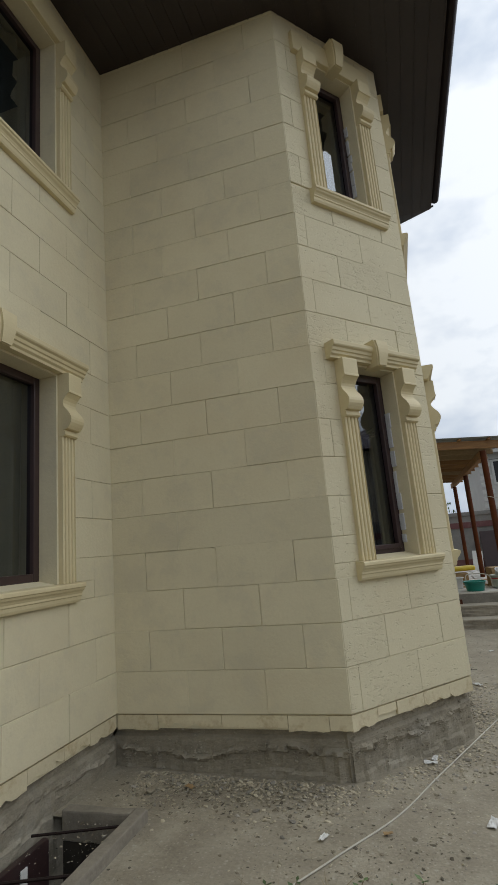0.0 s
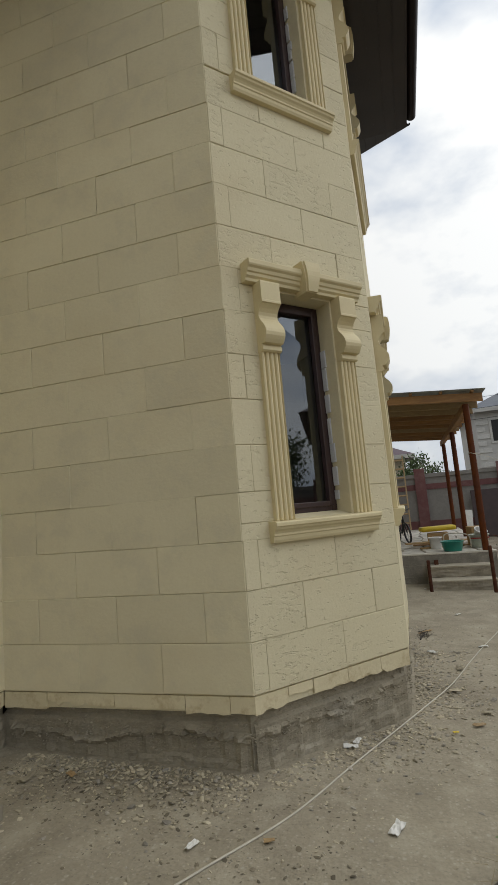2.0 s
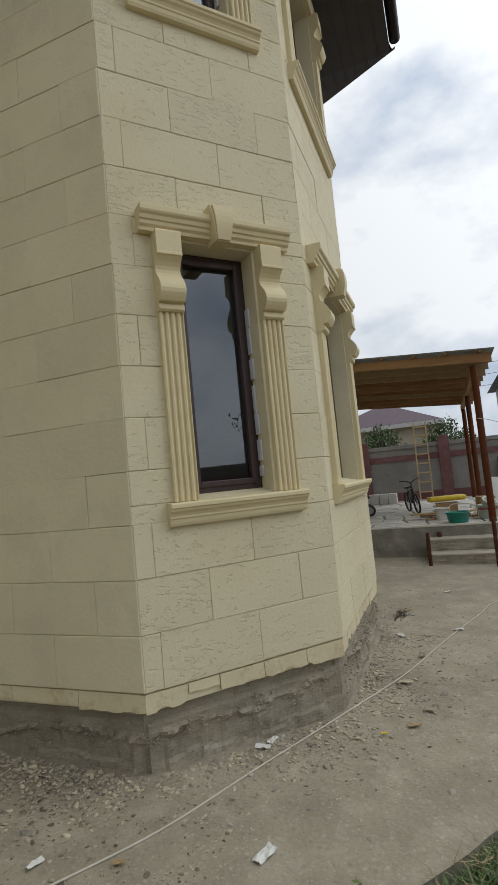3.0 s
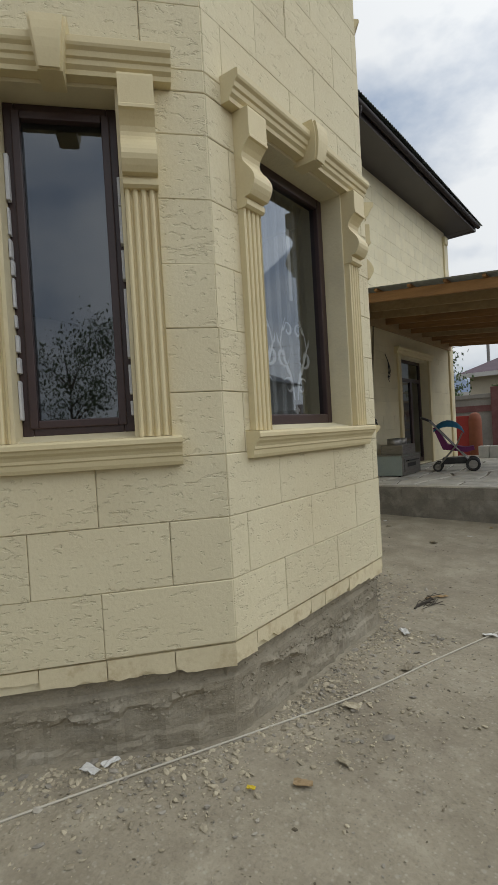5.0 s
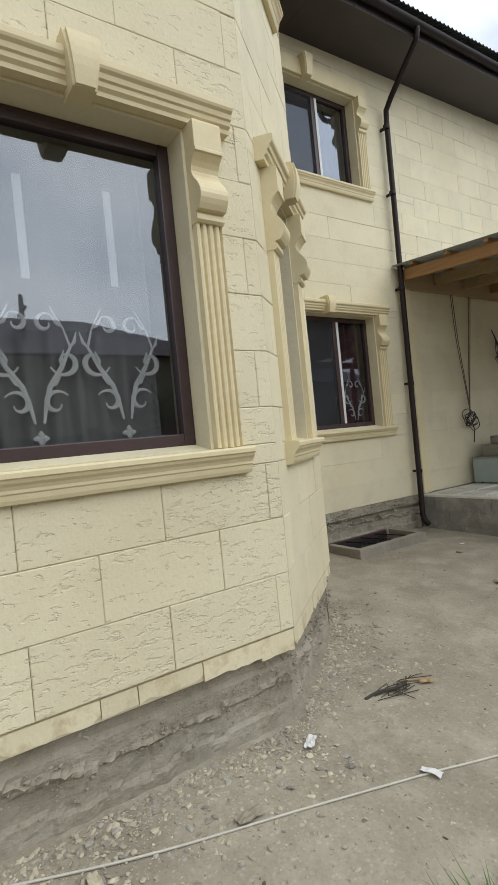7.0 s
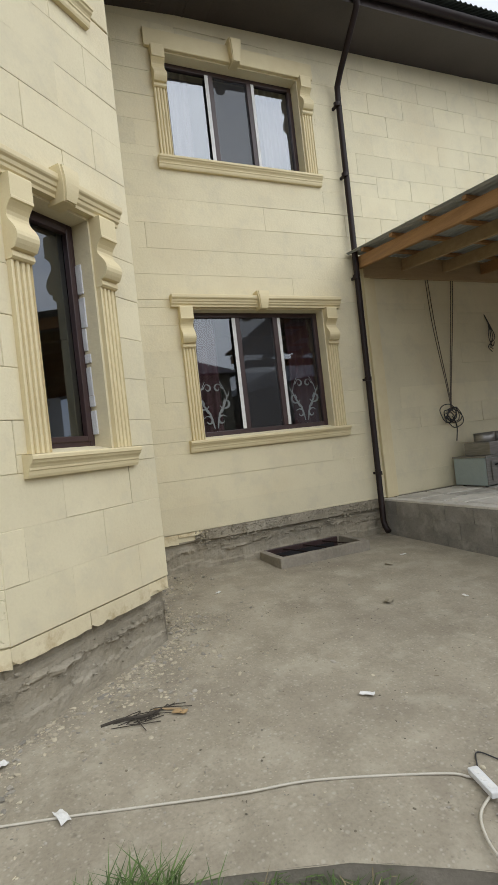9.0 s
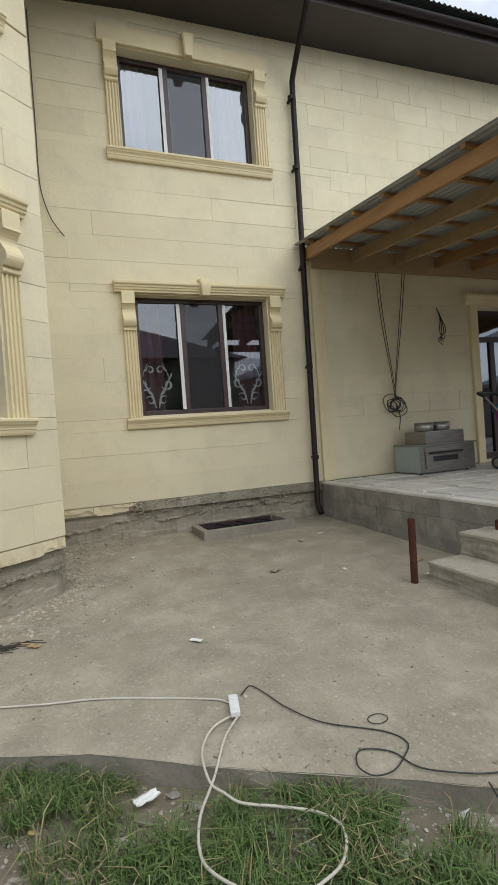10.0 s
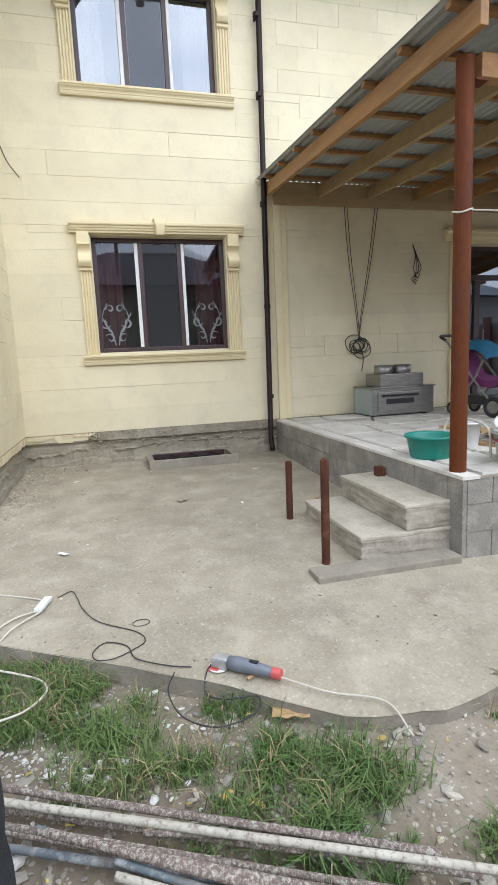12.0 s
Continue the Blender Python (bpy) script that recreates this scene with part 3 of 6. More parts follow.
# ---- rest of the shell ----
def shell(name, x0, y0, z0, x1, y1, z1, mat, label, category):
    return tagged(part(name, box(x0, y0, z0, x1, y1, z1), mat), label, category, kind="structure")


shell("wall_back", -8.3, -2.5, -0.3, -8.0, 17.2, 6.4, CREAM, "plain cream back wall of the house", "wall")
shell("wall_gable_near", -8.0, -2.8, -0.3, -2.19, -2.5, 6.4, CREAM, "plain cream end wall of the house", "wall")
shell("wall_gable_far", -8.0, 17.2, -0.3, -2.19, 17.5, 6.4, CREAM, "plain cream end wall of the house", "wall")
shell("floor_lower", -8.0, -2.5, 0.3, -2.49, 17.2, 0.45, ROOM, "plain room floor inside the house", "floor")
shell("floor_upper", -8.0, -2.5, 3.2, -2.49, 17.2, 3.5, ROOM, "storey floor inside the house", "floor")
# unseen ceilings, here and in the bay, added to keep sky light out
shell("ceiling_upper", -8.0, -2.5, 5.96, -2.49, 17.2, 6.06, ROOM, "plain ceiling of the upper rooms", "ceiling")
shell("partition_wall", -5.2, -2.5, 0.45, -5.1, 17.2, 5.955, ROOM, "plain inner wall of the rooms", "wall")
for z0, z1, nm in ((0.3, 0.45, "bay_floor_lower"), (3.2, 3.5, "bay_floor_upper"), (5.96, 6.04, "bay_ceiling_upper")):
    bm = bmesh.new()
    pts = [(-2.49, 3.9), (-0.65, 3.9), (0.0, 4.65), (0.0, 6.05), (-0.65, 6.9), (-2.49, 6.9)]
    f = bm.faces.new([bm.verts.new((x, y, z0)) for x, y in pts])
    r = bmesh.ops.extrude_face_region(bm, geom=[f])
    bmesh.ops.translate(bm, vec=(0, 0, z1 - z0), verts=[v for v in r["geom"] if isinstance(v, bmesh.types.BMVert)])
    tagged(part(nm, bm, ROOM), "plain ceiling inside the bay" if "ceiling" in nm else "plain floor inside the bay", "ceiling" if "ceiling" in nm else "floor", kind="structure")

# ---- ground ----
SLAB_EDGE = [(-1.0, -1.5), (-1.0, 2.52), (0.28, 2.6), (0.72, 3.2), (0.87, 3.36), (1.10, 3.70), (1.45, 4.3), (1.58, 4.8), (1.52, 5.4), (1.46, 5.9), (1.42, 6.3), (1.44, 6.6), (1.53, 6.86), (1.72, 7.27), (2.05, 7.77), (2.52, 8.56),
             (2.97, 9.15), (3.03, 9.5), (2.92, 9.9), (2.62, 10.6), (2.5, 13.0), (2.45, 16.0), (2.4, 21.5)]


def soil_z(x, y):
    far = min(1.0, max(0.0, (math.hypot(x - 2, y - 6) - 8) / 12))
    near = gz(min(max(x, -2.2), 2.5), min(max(y, -2), 14)) - 0.105
    return near * (1 - far) + -0.28 * far + (0.03 * noise.noise(Vector((x * 0.9, y * 0.9, 0))) + 0.012 * noise.noise(Vector((x * 4, y * 4, 3))))


WELLS = [(8.66, 9.80, -1.62, 0.045), (1.3, 2.95, -1.62, 0.09)]
RIM = 0.075


def in_well(x0, x1, y0, y1):
    return any(x1 > WALL_X - 0.2 and x0 < wx - RIM and y1 > a + RIM and y0 < b - RIM for a, b, wx, _ in WELLS)


def build_ground():
    xs = [-400, -120, -40, -20, -12, -6, -3] + [-2.2 + 0.12 * k for k in range(65)] + [6.5, 8, 10, 13, 17, 24, 40, 120, 400]
    ys = [-400, -120, -40, -15, -6, -3] + [-1.5 + 0.14 * k for k in range(92)] + [12, 13.5, 15, 17, 19, 21, 23, 26, 30, 40, 120, 400]
    bm = bmesh.new()
    g = [[bm.verts.new((x, y, soil_z(x, y))) for x in xs] for y in ys]
    for a, b in zip(g, g[1:]):
        for k in range(len(xs) - 1):
            if not in_well(a[k].co.x, a[k + 1].co.x, a[k].co.y, b[k].co.y):
                bm.faces.new((a[k], a[k + 1], b[k + 1], b[k]))
    return tagged(part("ground", bm, SOIL, smooth=True), "dry trampled soil with rubble and weeds", "ground", kind="structure")


build_ground()


def edge_x(y):
    """Where the slab ends, for y beyond its near corner."""
    pts = SLAB_EDGE[2:]
    for (x0, y0), (x1, y1) in zip(pts, pts[1:]):
        if y0 <= y <= y1:
            return x0 + (x1 - x0) * (y - y0) / (y1 - y0)
    return pts[-1][0]


def build_slab():
    """The apron: a fine top sheet between the house line and the ragged edge, and the edge's upright face."""
    bm = bmesh.new()
    rng = random.Random(5)
    ys = [-1.5 + 0.1 * k for k in range(41)] + [2.515] + [2.6 + 0.1 * k for k in range(190)]
    rows = []
    for y in ys:
        x1 = -1.0 if y < 2.53 else edge_x(y)
        x1 += 0.018 * noise.noise(Vector((0, y * 2.3, 4))) + 0.008 * noise.noise(Vector((0, y * 9, 4)))
        n = 64
        rows.append([((WALL_X - 0.1 + (-1.62 - WALL_X + 0.1) * k / 20) if k < 20 else -1.62 + (x1 + 1.62) * (k - 20) / 44, y) for k in range(n + 1)])
    top = [[bm.verts.new((x, y, gz(x, y) + 0.010 * noise.noise(Vector((x * 1.3, y * 1.3, 9))) + (-0.008 - rng.random() * 0.006 if k == 64 else 0))) for k, (x, y) in enumerate(row)] for row in rows]
    for a, b in zip(top, top[1:]):
        for k in range(64):
            if not in_well(a[k].co.x, a[k + 1].co.x, a[k].co.y, b[k].co.y):
                bm.faces.new((a[k], a[k + 1], b[k + 1], b[k]))
    slab = tagged(part("pavement", bm, CONCRETE, smooth=True), "dusty grey concrete apron round the house with crumbled edge", "pavement", kind="structure")
    bm = bmesh.new()
    line = [t[-1] for t in ((rows[k]) for k in range(len(rows)))]
    dn = [[bm.verts.new((x - 0.004 + 0.015 * (j > 0) * noise.noise(Vector((x * 8, y * 8, j))), y, gz(x, y) - 0.010 - 0.06 * j)) for x, y in line] for j in range(5)]
    for a, b in zip(dn, dn[1:]):
        for k in range(len(line) - 1):
            bm.faces.new((a[k], a[k + 1], b[k + 1], b[k]))
    part("slab_edge", bm, KERB, slab)


build_slab()

# ---- porch ----
P_TOP, P_Y0, P_Y1, P_X1 = 0.385, 10.5, 17.6, 1.80
shell("porch_base", WALL_X, P_Y0 + 0.004, -0.4, P_X1 - 0.004, P_Y1, P_TOP - 0.03, CMU, "grey concrete block porch platform", "porch")
def rough_block(x0, y0, z0, x1, y1, z1, wear):
    """A cast concrete block with pitted, uneven faces."""
    bm = bmesh.new()
    add_box(bm, x0, y0, z0, x1, y1, z1, min(0.012, (z1 - z0) * 0.3))
    bmesh.ops.subdivide_edges(bm, edges=[e for e in bm.edges if e.calc_length() > 0.1], cuts=18, use_grid_fill=True)
    for v in bm.verts:
        v.co += Vector((noise.noise(v.co * 9), noise.noise(v.co * 9 + Vector((5, 0, 0))), noise.noise(v.co * 7 + Vector((0, 5, 0))) * 0.4)) * 0.010
        v.co += Vector((0.4, -1.0, 0)) * wear * (noise.noise(Vector((v.co.x * 6, v.co.y * 6, v.co.z * 26))) - 0.3)
    return bm


for i, (x0, x1, y0, z1) in enumerate(((0.63, 1.67, 9.82, 0.005), (0.63, 1.67, 10.155, 0.19))):
    step = thing("concrete_step", "rough cast grey concrete step to the porch", "step", Matrix.Identity(4), group="porch steps")
    part("body", rough_block(x0 - 0.004 * i, y0 + 0.006, 0.006 if i else -0.35, x1 - 0.006 * i, P_Y0 + 0.02, z1 - 0.026, 0.016), STEP, step)
    part("tread", rough_block(x0 - 0.004 * i, y0, z1 - 0.03, x1 - 0.006 * i, P_Y0 + 0.02, z1, 0.006), TREAD_TOP, step, "paler tread top")

# ---- canopy ----
def canopy_z(x):
    return 3.53 - 0.088 * (x + 2.0)


canopy = thing("canopy", "lean-to canopy of orange timber and corrugated sheet over the porch", "canopy", Matrix.Identity(4))
bm = bmesh.new()
cols = [10.33 + 0.02 * k for k in range(345)]
lines = []
for x in (-2.18, -0.2, 1.98):
    lines.append([bm.verts.new((x, y, canopy_z(x) + 0.009 * math.sin(y * 2 * math.pi / 0.08))) for y in cols])
for a, b in zip(lines, lines[1:]):
    for k in range(len(cols) - 1):
        bm.faces.new((a[k], a[k + 1], b[k + 1], b[k]))
part("corrugated_sheet", bm, ZINC, canopy)
for k in range(10):
    y = 10.45 + 0.72 * k
    bm = box(-2.12, y, -0.20, 1.93, y + 0.055, -0.05, 0.006)
    for v in bm.verts:
        v.co.z += canopy_z(v.co.x)
    part("rafter", bm, PALE_WOOD if k in (1, 2, 6) else WOOD, canopy)
for k in range(8):
    x = -1.9 + 0.52 * k
    part("batten", box(x, 10.36, canopy_z(x) - 0.05, x + 0.05, 17.15, canopy_z(x) - 0.012, 0.003), WOOD, canopy)
part("wall_plate", box(-2.17, 10.55, 3.24, -2.125, 17.15, 3.525, 0.005), PALE_WOOD, canopy, "pale timber wall plate")
part("outer_beam", box(1.60, 10.66, 2.86, 1.69, 17.4, 3.0, 0.006), WOOD, canopy)
for y in (10.45, 13.6, 16.6):
    bm = tube([(1.645, y + 0.125, P_TOP - 0.02), (1.645, y + 0.125, 2.975 if y < 11 else 2.835), (1.645, y + 0.125, 2.98 if y < 11 else 2.84)], 0.056, 20, radii=[0.056, 0.056, 0.05])
    add_box(bm, 1.60, y + 0.17, 2.841, 1.69, y + 0.26, 2.858)
    part("post", bm, RUST, canopy, "red-brown primed round steel post")

# ---- eaves and roof ----
def eave_z(x, y):
    return SOFFIT + 0.07 + 0.04 * max(0.0, y - 7.6) if x < -1.15 and y > 7.6 else SOFFIT


EAVE_LINE = [(-1.27, -3.2), (-1.27, 2.55), (0.10, 3.22), (1.0, 3.71), (1.0, 7.06), (0.10, 7.55), (-1.52, 8.38), (-1.52, 17.85)]
roof = thing("roof", "dark brown soffit, gutter and grey-green sheet roof of the house", "roof", Matrix.Identity(4), kind="structure")


def edge_height(y):
    return SOFFIT + 0.09 * min(1.0, max(0.0, (y - 7.3) / 0.5)) + 0.05 * max(0.0, min(y, 12) - 7.8) + 0.02 * max(0.0, y - 12)


bm = bmesh.new()
for (x0, y0), (x1, y1) in zip(EAVE_LINE, EAVE_LINE[1:]):
    a, b = edge_height(y0), edge_height(y1)
    bm.faces.new([bm.verts.new(v) for v in ((x0, y0, a), (x1, y1, b), (-2.4, y1, b), (-2.4, y0, a))])
part("soffit", bm, EAVE, roof, "dark brown panelled soffit")
bm = bmesh.new()
for (x0, y0), (x1, y1) in zip(EAVE_LINE, EAVE_LINE[1:]):
    a, b = edge_height(y0), edge_height(y1)
    bm.faces.new([bm.verts.new(v) for v in ((x0, y0, a), (x1, y1, b), (x1, y1, b + 0.18), (x0, y0, a + 0.18))])
part("fascia", bm, EAVE, roof)
bm = bmesh.new()
for (x0, y0), (x1, y1) in zip(EAVE_LINE, EAVE_LINE[1:]):
    a, b = edge_height(y0) + 0.19, edge_height(y1) + 0.19
    bm.faces.new([bm.verts.new(v) for v in ((x0, y0, a), (x1, y1, b), (-5.5, min(max(y1, 3), 16), 8.6), (-5.5, min(max(y0, 3), 16), 8.6))])
part("roof_sheet", bm, ROOF, roof)
bm = bmesh.new()
bm.faces.new([bm.verts.new(v) for v in ((-5.5, -3.2, 8.55), (-5.5, 18, 8.55), (-9.2, 18, 6.2), (-9.2, -3.2, 6.2))])
part("roof_back", bm, ROOF, roof)


# ---- more materials ----
def plain(name, colour, rough=0.5, metal=0.0, bump=0.08, k=0.8):
    return material(name, colour, tuple(c * k for c in colour), rough=rough, metal=metal, scale=8, fine=90, bump=bump, bump_scale=60)


PIPE_BROWN = material("brown_rain_pipe", (0.020, 0.011, 0.009), (0.014, 0.008, 0.007), rough=0.5, scale=8, bump=0.05, spec=0.25)
WHITE_PLASTIC = plain("white_plastic", (0.72, 0.72, 0.70), 0.4)
CABLE_WHITE = plain("dirty_white_cable", (0.55, 0.51, 0.42), 0.5)
CABLE_BROWN = plain("dusty_brown_cable", (0.10, 0.075, 0.05), 0.6)
CABLE_BLACK = plain("black_cable", (0.03, 0.03, 0.03), 0.5)
TREAD = material("worn_tyre_rubber", (0.016, 0.018, 0.021), (0.034, 0.037, 0.040), spec=0.3, rough=0.8, scale=5, fine=60, bump=0.2, bump_scale=80)
STEEL = material("brushed_steel", (0.34, 0.325, 0.30), (0.22, 0.21, 0.195), rough=0.38, metal=0.8, scale=6, fine=90, stretch=(1, 1, 8))
BRIGHT_STEEL = material("bright_cut_steel", (0.66, 0.67, 0.68), (0.52, 0.53, 0.54), rough=0.35, metal=0.75, scale=10, fine=90)
STEEL_PAINT = material("grey_green_steel_side", (0.33, 0.38, 0.36), (0.27, 0.32, 0.30), rough=0.5, scale=4)
BLACK = plain("black_plastic", (0.02, 0.02, 0.022), 0.45)
PURPLE = plain("purple_fabric", (0.16, 0.03, 0.12), 0.9, bump=0.3)
BLUE = plain("turquoise_fabric", (0.02, 0.13, 0.23), 0.8, bump=0.3)
GREEN_TUB = plain("green_plastic", (0.01, 0.22, 0.17), 0.35)
YELLOW = plain("yellow_plastic", (0.70, 0.52, 0.03), 0.5)
CARD = plain("cardboard", (0.40, 0.27, 0.13), 0.9)
PAPER = plain("scrap_paper", (0.75, 0.74, 0.70), 0.8)
RED = plain("red_sheet", (0.35, 0.03, 0.03), 0.5)
ORANGE = plain("rusty_orange_drum", (0.24, 0.075, 0.035), 0.7)
TOOL_GREY = plain("grey_tool_body", (0.15, 0.165, 0.19), 0.5)
TOOL_RED = plain("red_tool_grip", (0.55, 0.10, 0.09), 0.5)
OLD_PIPE = material("paint_flecked_rusty_pipe", (0.11, 0.08, 0.068), (0.18, 0.13, 0.11), rough=0.85, scale=9, fine=50, bump=0.5, vary=0.25,
                    stain=(0.50, 0.48, 0.39), stain_scale=62, stain_amount=0.8, stain2=(0.60, 0.58, 0.48), stain2_scale=120, stain2_amount=0.55)
WHITE_PIPE = material("whitewashed_pipe", (0.50, 0.48, 0.40), (0.34, 0.31, 0.25), rough=0.85, scale=9, fine=50, bump=0.5,
                      stain=(0.16, 0.12, 0.10), stain_scale=58, stain_amount=0.9)
BLUE_PIPE = material("blue_flecked_pipe", (0.10, 0.15, 0.18), (0.16, 0.15, 0.14), rough=0.8, scale=9, fine=50, bump=0.5, stain=(0.55, 0.54, 0.50), stain_scale=14, stain_amount=0.7)
STONE = material("rubble_stone", (0.36, 0.33, 0.275), (0.22, 0.20, 0.16), rough=0.95, scale=9, fine=60, bump=0.6, vary=0.3)
CHIP_CREAM = material("broken_plaster_chips", (0.47, 0.415, 0.30), (0.31, 0.27, 0.195), rough=0.95, scale=9, fine=60, bump=0.4, vary=0.3)
DARK_BIT = material("dark_litter", (0.10, 0.085, 0.06), (0.19, 0.16, 0.11), rough=0.95, vary=0.4)
GRASS = material("grass_blades", (0.058, 0.108, 0.022), (0.11, 0.165, 0.045), rough=0.55, scale=1.5, fine=6, vary=0.4, stain=(0.20, 0.19, 0.09), stain_scale=1.1, stain_amount=0.4)
STRAW = material("dry_straw", (0.33, 0.27, 0.15), (0.22, 0.17, 0.09), rough=0.9, vary=0.3)
LEAF = material("tree_leaves", (0.06, 0.10, 0.035), (0.10, 0.14, 0.05), rough=0.6, scale=1.5, fine=8, vary=0.4)
BARK = plain("bark", (0.12, 0.09, 0.06), 0.95, bump=0.6)
FENCE_GREY = material("grey_fence_panel", (0.30, 0.29, 0.27), (0.22, 0.21, 0.20), rough=0.95, scale=1.2, fine=12, bump=0.4, stain=(0.17, 0.16, 0.15), stain_scale=0.8)
MAROON = material("maroon_fence_paint", (0.19, 0.085, 0.085), (0.14, 0.06, 0.06), rough=0.85, scale=2, fine=20, stain=(0.28, 0.18, 0.17), stain_scale=1.5)
HOUSE_WHITE = material("pale_render", (0.62, 0.61, 0.58), (0.55, 0.54, 0.51), rough=0.85, scale=1, fine=12)
HOUSE_CREAM = material("beige_render", (0.56, 0.50, 0.38), (0.48, 0.43, 0.33), rough=0.85, scale=1, fine=12)
SLATE = material("grey_blue_roof_tiles", (0.13, 0.15, 0.18), (0.09, 0.10, 0.13), rough=0.6, scale=2, fine=14, bump=0.3, stretch=(1, 1, 5))
PLUM = material("plum_roof_tiles", (0.12, 0.075, 0.095), (0.08, 0.05, 0.065), rough=0.6, scale=2, fine=14, bump=0.3, stretch=(1, 1, 5))
BLUE_ROOF = material("blue_sheet_roof", (0.16, 0.22, 0.33), (0.12, 0.17, 0.26), rough=0.5, scale=2, fine=14)
SAND = material("sand_heap", (0.38, 0.31, 0.21), (0.29, 0.23, 0.15), rough=1.0, scale=2, fine=30, bump=0.6)


def sheer(name, colour, through_amount):
    m = bpy.data.materials.new(name)
    m.use_nodes = True
    n, l = m.node_tree.nodes, m.node_tree.links
    n.clear()
    o, a, b, x = n.new("ShaderNodeOutputMaterial"), n.new("ShaderNodeBsdfDiffuse"), n.new("ShaderNodeBsdfTransparent"), n.new("ShaderNodeMixShader")
    a.inputs["Color"].default_value = (*colour, 1)
    t = n.new("ShaderNodeTexNoise")
    t.inputs["Scale"].default_value = 30
    r = n.new("ShaderNodeMapRange")
    r.inputs["To Min"].default_value, r.inputs["To Max"].default_value = through_amount - 0.1, through_amount + 0.1
    l.new(t.outputs["Fac"], r.inputs["Value"])
    l.new(r.outputs["Result"], x.inputs["Fac"])
    l.new(a.outputs["BSDF"], x.inputs[1])
    l.new(b.outputs["BSDF"], x.inputs[2])
    l.new(x.outputs["Shader"], o.inputs["Surface"])
    return m


NET = sheer("white_net_curtain", (0.80, 0.80, 0.78), 0.85)
LACE = plain("white_lace_embroidery", (0.82, 0.82, 0.80), 0.9)
SCREEN = sheer("grey_insect_screen", (0.06, 0.06, 0.065), 0.5)
ROSE = plain("dusty_rose_drape", (0.15, 0.065, 0.075), 0.9, bump=0.3)
PALE_DRAPE = plain("pale_drape", (0.40, 0.33, 0.34), 0.9, bump=0.3)


DRAPE_GREY = plain("grey_green_drape", (0.10, 0.12, 0.11), 0.9)
FOAM = plain("white_sealing_foam", (0.66, 0.67, 0.70), 0.9, bump=0.5)
rng_foam = random.Random(77)

# ---- curtains and window extras ----
def drape(name, m, x0, x1, z0, z1, y, mat, label, folds=0.045, wave=0.11):
    bm = bmesh.new()
    n = max(8, int((x1 - x0) / 0.015))
    rows = []
    for z in (z0, (z0 + z1) / 2, z1):
        rows.append([bm.verts.new((x0 + (x1 - x0) * k / n, y + folds * 0.5 * math.sin((x1 - x0) * k / n * 2 * math.pi / wave + 0.4 * z) + 0.01 * math.sin(k * 0.9), z)) for k in range(n + 1)])
    for a, b in zip(rows, rows[1:]):
        for k in range(n):
            bm.faces.new((a[k], a[k + 1], b[k + 1], b[k]))
    ob = part(name, bm, mat, smooth=True)
    ob.matrix_basis = m
    return tagged(ob, label, "curtain", "curtains")


def scroll(cx, cz, size, turn, flip):
    """A flat spiral stem."""
    pts = []
    for k in range(26):
        a = k / 25 * math.pi * 1.75
        r = size * (1 - k / 25 * 0.72)
        pts.append((cx + flip * r * math.cos(a + turn), 0.0, cz + r * math.sin(a + turn)))
    return pts


def lace_motif(curtain, cx, z, y, scale):
    """A mirrored pair of leafy scrolls with a small flower under them."""
    bm = bmesh.new()
    for flip in (-1, 1):
        for pts, thick in ((scroll(cx + flip * 0.085 * scale, z + 0.09 * scale, 0.065 * scale, 0.6, flip), 0.013), (scroll(cx + flip * 0.14 * scale, z + 0.29 * scale, 0.075 * scale, 3.5, flip), 0.014),
                           (scroll(cx + flip * 0.065 * scale, z + 0.47 * scale, 0.05 * scale, 1.0, flip), 0.011),
                           ([(cx + flip * 0.02 * scale, 0, z), (cx + flip * 0.06 * scale, 0, z + 0.17 * scale), (cx + flip * 0.17 * scale, 0, z + 0.36 * scale), (cx + flip * 0.09 * scale, 0, z + 0.55 * scale)], 0.012)):
            line = curve_points(pts, 2)
            n = len(line)
            add_tube(bm, line, 0.01, 5, radii=[thick * scale * (0.35 + 0.75 * math.sin(math.pi * min(1.0, (k + 1) / n * 1.1)) ** 2) for k in range(n)])
            if len(pts) == 4:
                for k in range(2, n - 1):
                    d = (line[min(k + 1, n - 1)] - line[k - 1]).normalized()
                    o = Vector((-d.z, 0, d.x)) * (flip if k % 2 else -flip)
                    add_tube(bm, [line[k], line[k] + (o * 0.6 + d * 0.8) * 0.03 * scale, line[k] + (o * 0.6 + d * 1.7) * 0.045 * scale], 0.01, 5, radii=[0.004 * scale, 0.010 * scale, 0.002 * scale])
    for a in range(4):
        add_tube(bm, [(cx, 0, z - 0.07 * scale), (cx + 0.018 * scale * math.cos(a * 1.57), 0, z - 0.07 * scale + 0.018 * scale * math.sin(a * 1.57)), (cx + 0.036 * scale * math.cos(a * 1.57), 0, z - 0.07 * scale + 0.036 * scale * math.sin(a * 1.57))], 0.012 * scale, 6, radii=[0.006 * scale, 0.016 * scale, 0.005 * scale])
    for v in bm.verts:
        v.co.y = v.co.y * 0.3 + y
    return part("lace_motif", bm, LACE, curtain, "white embroidered scrolls")


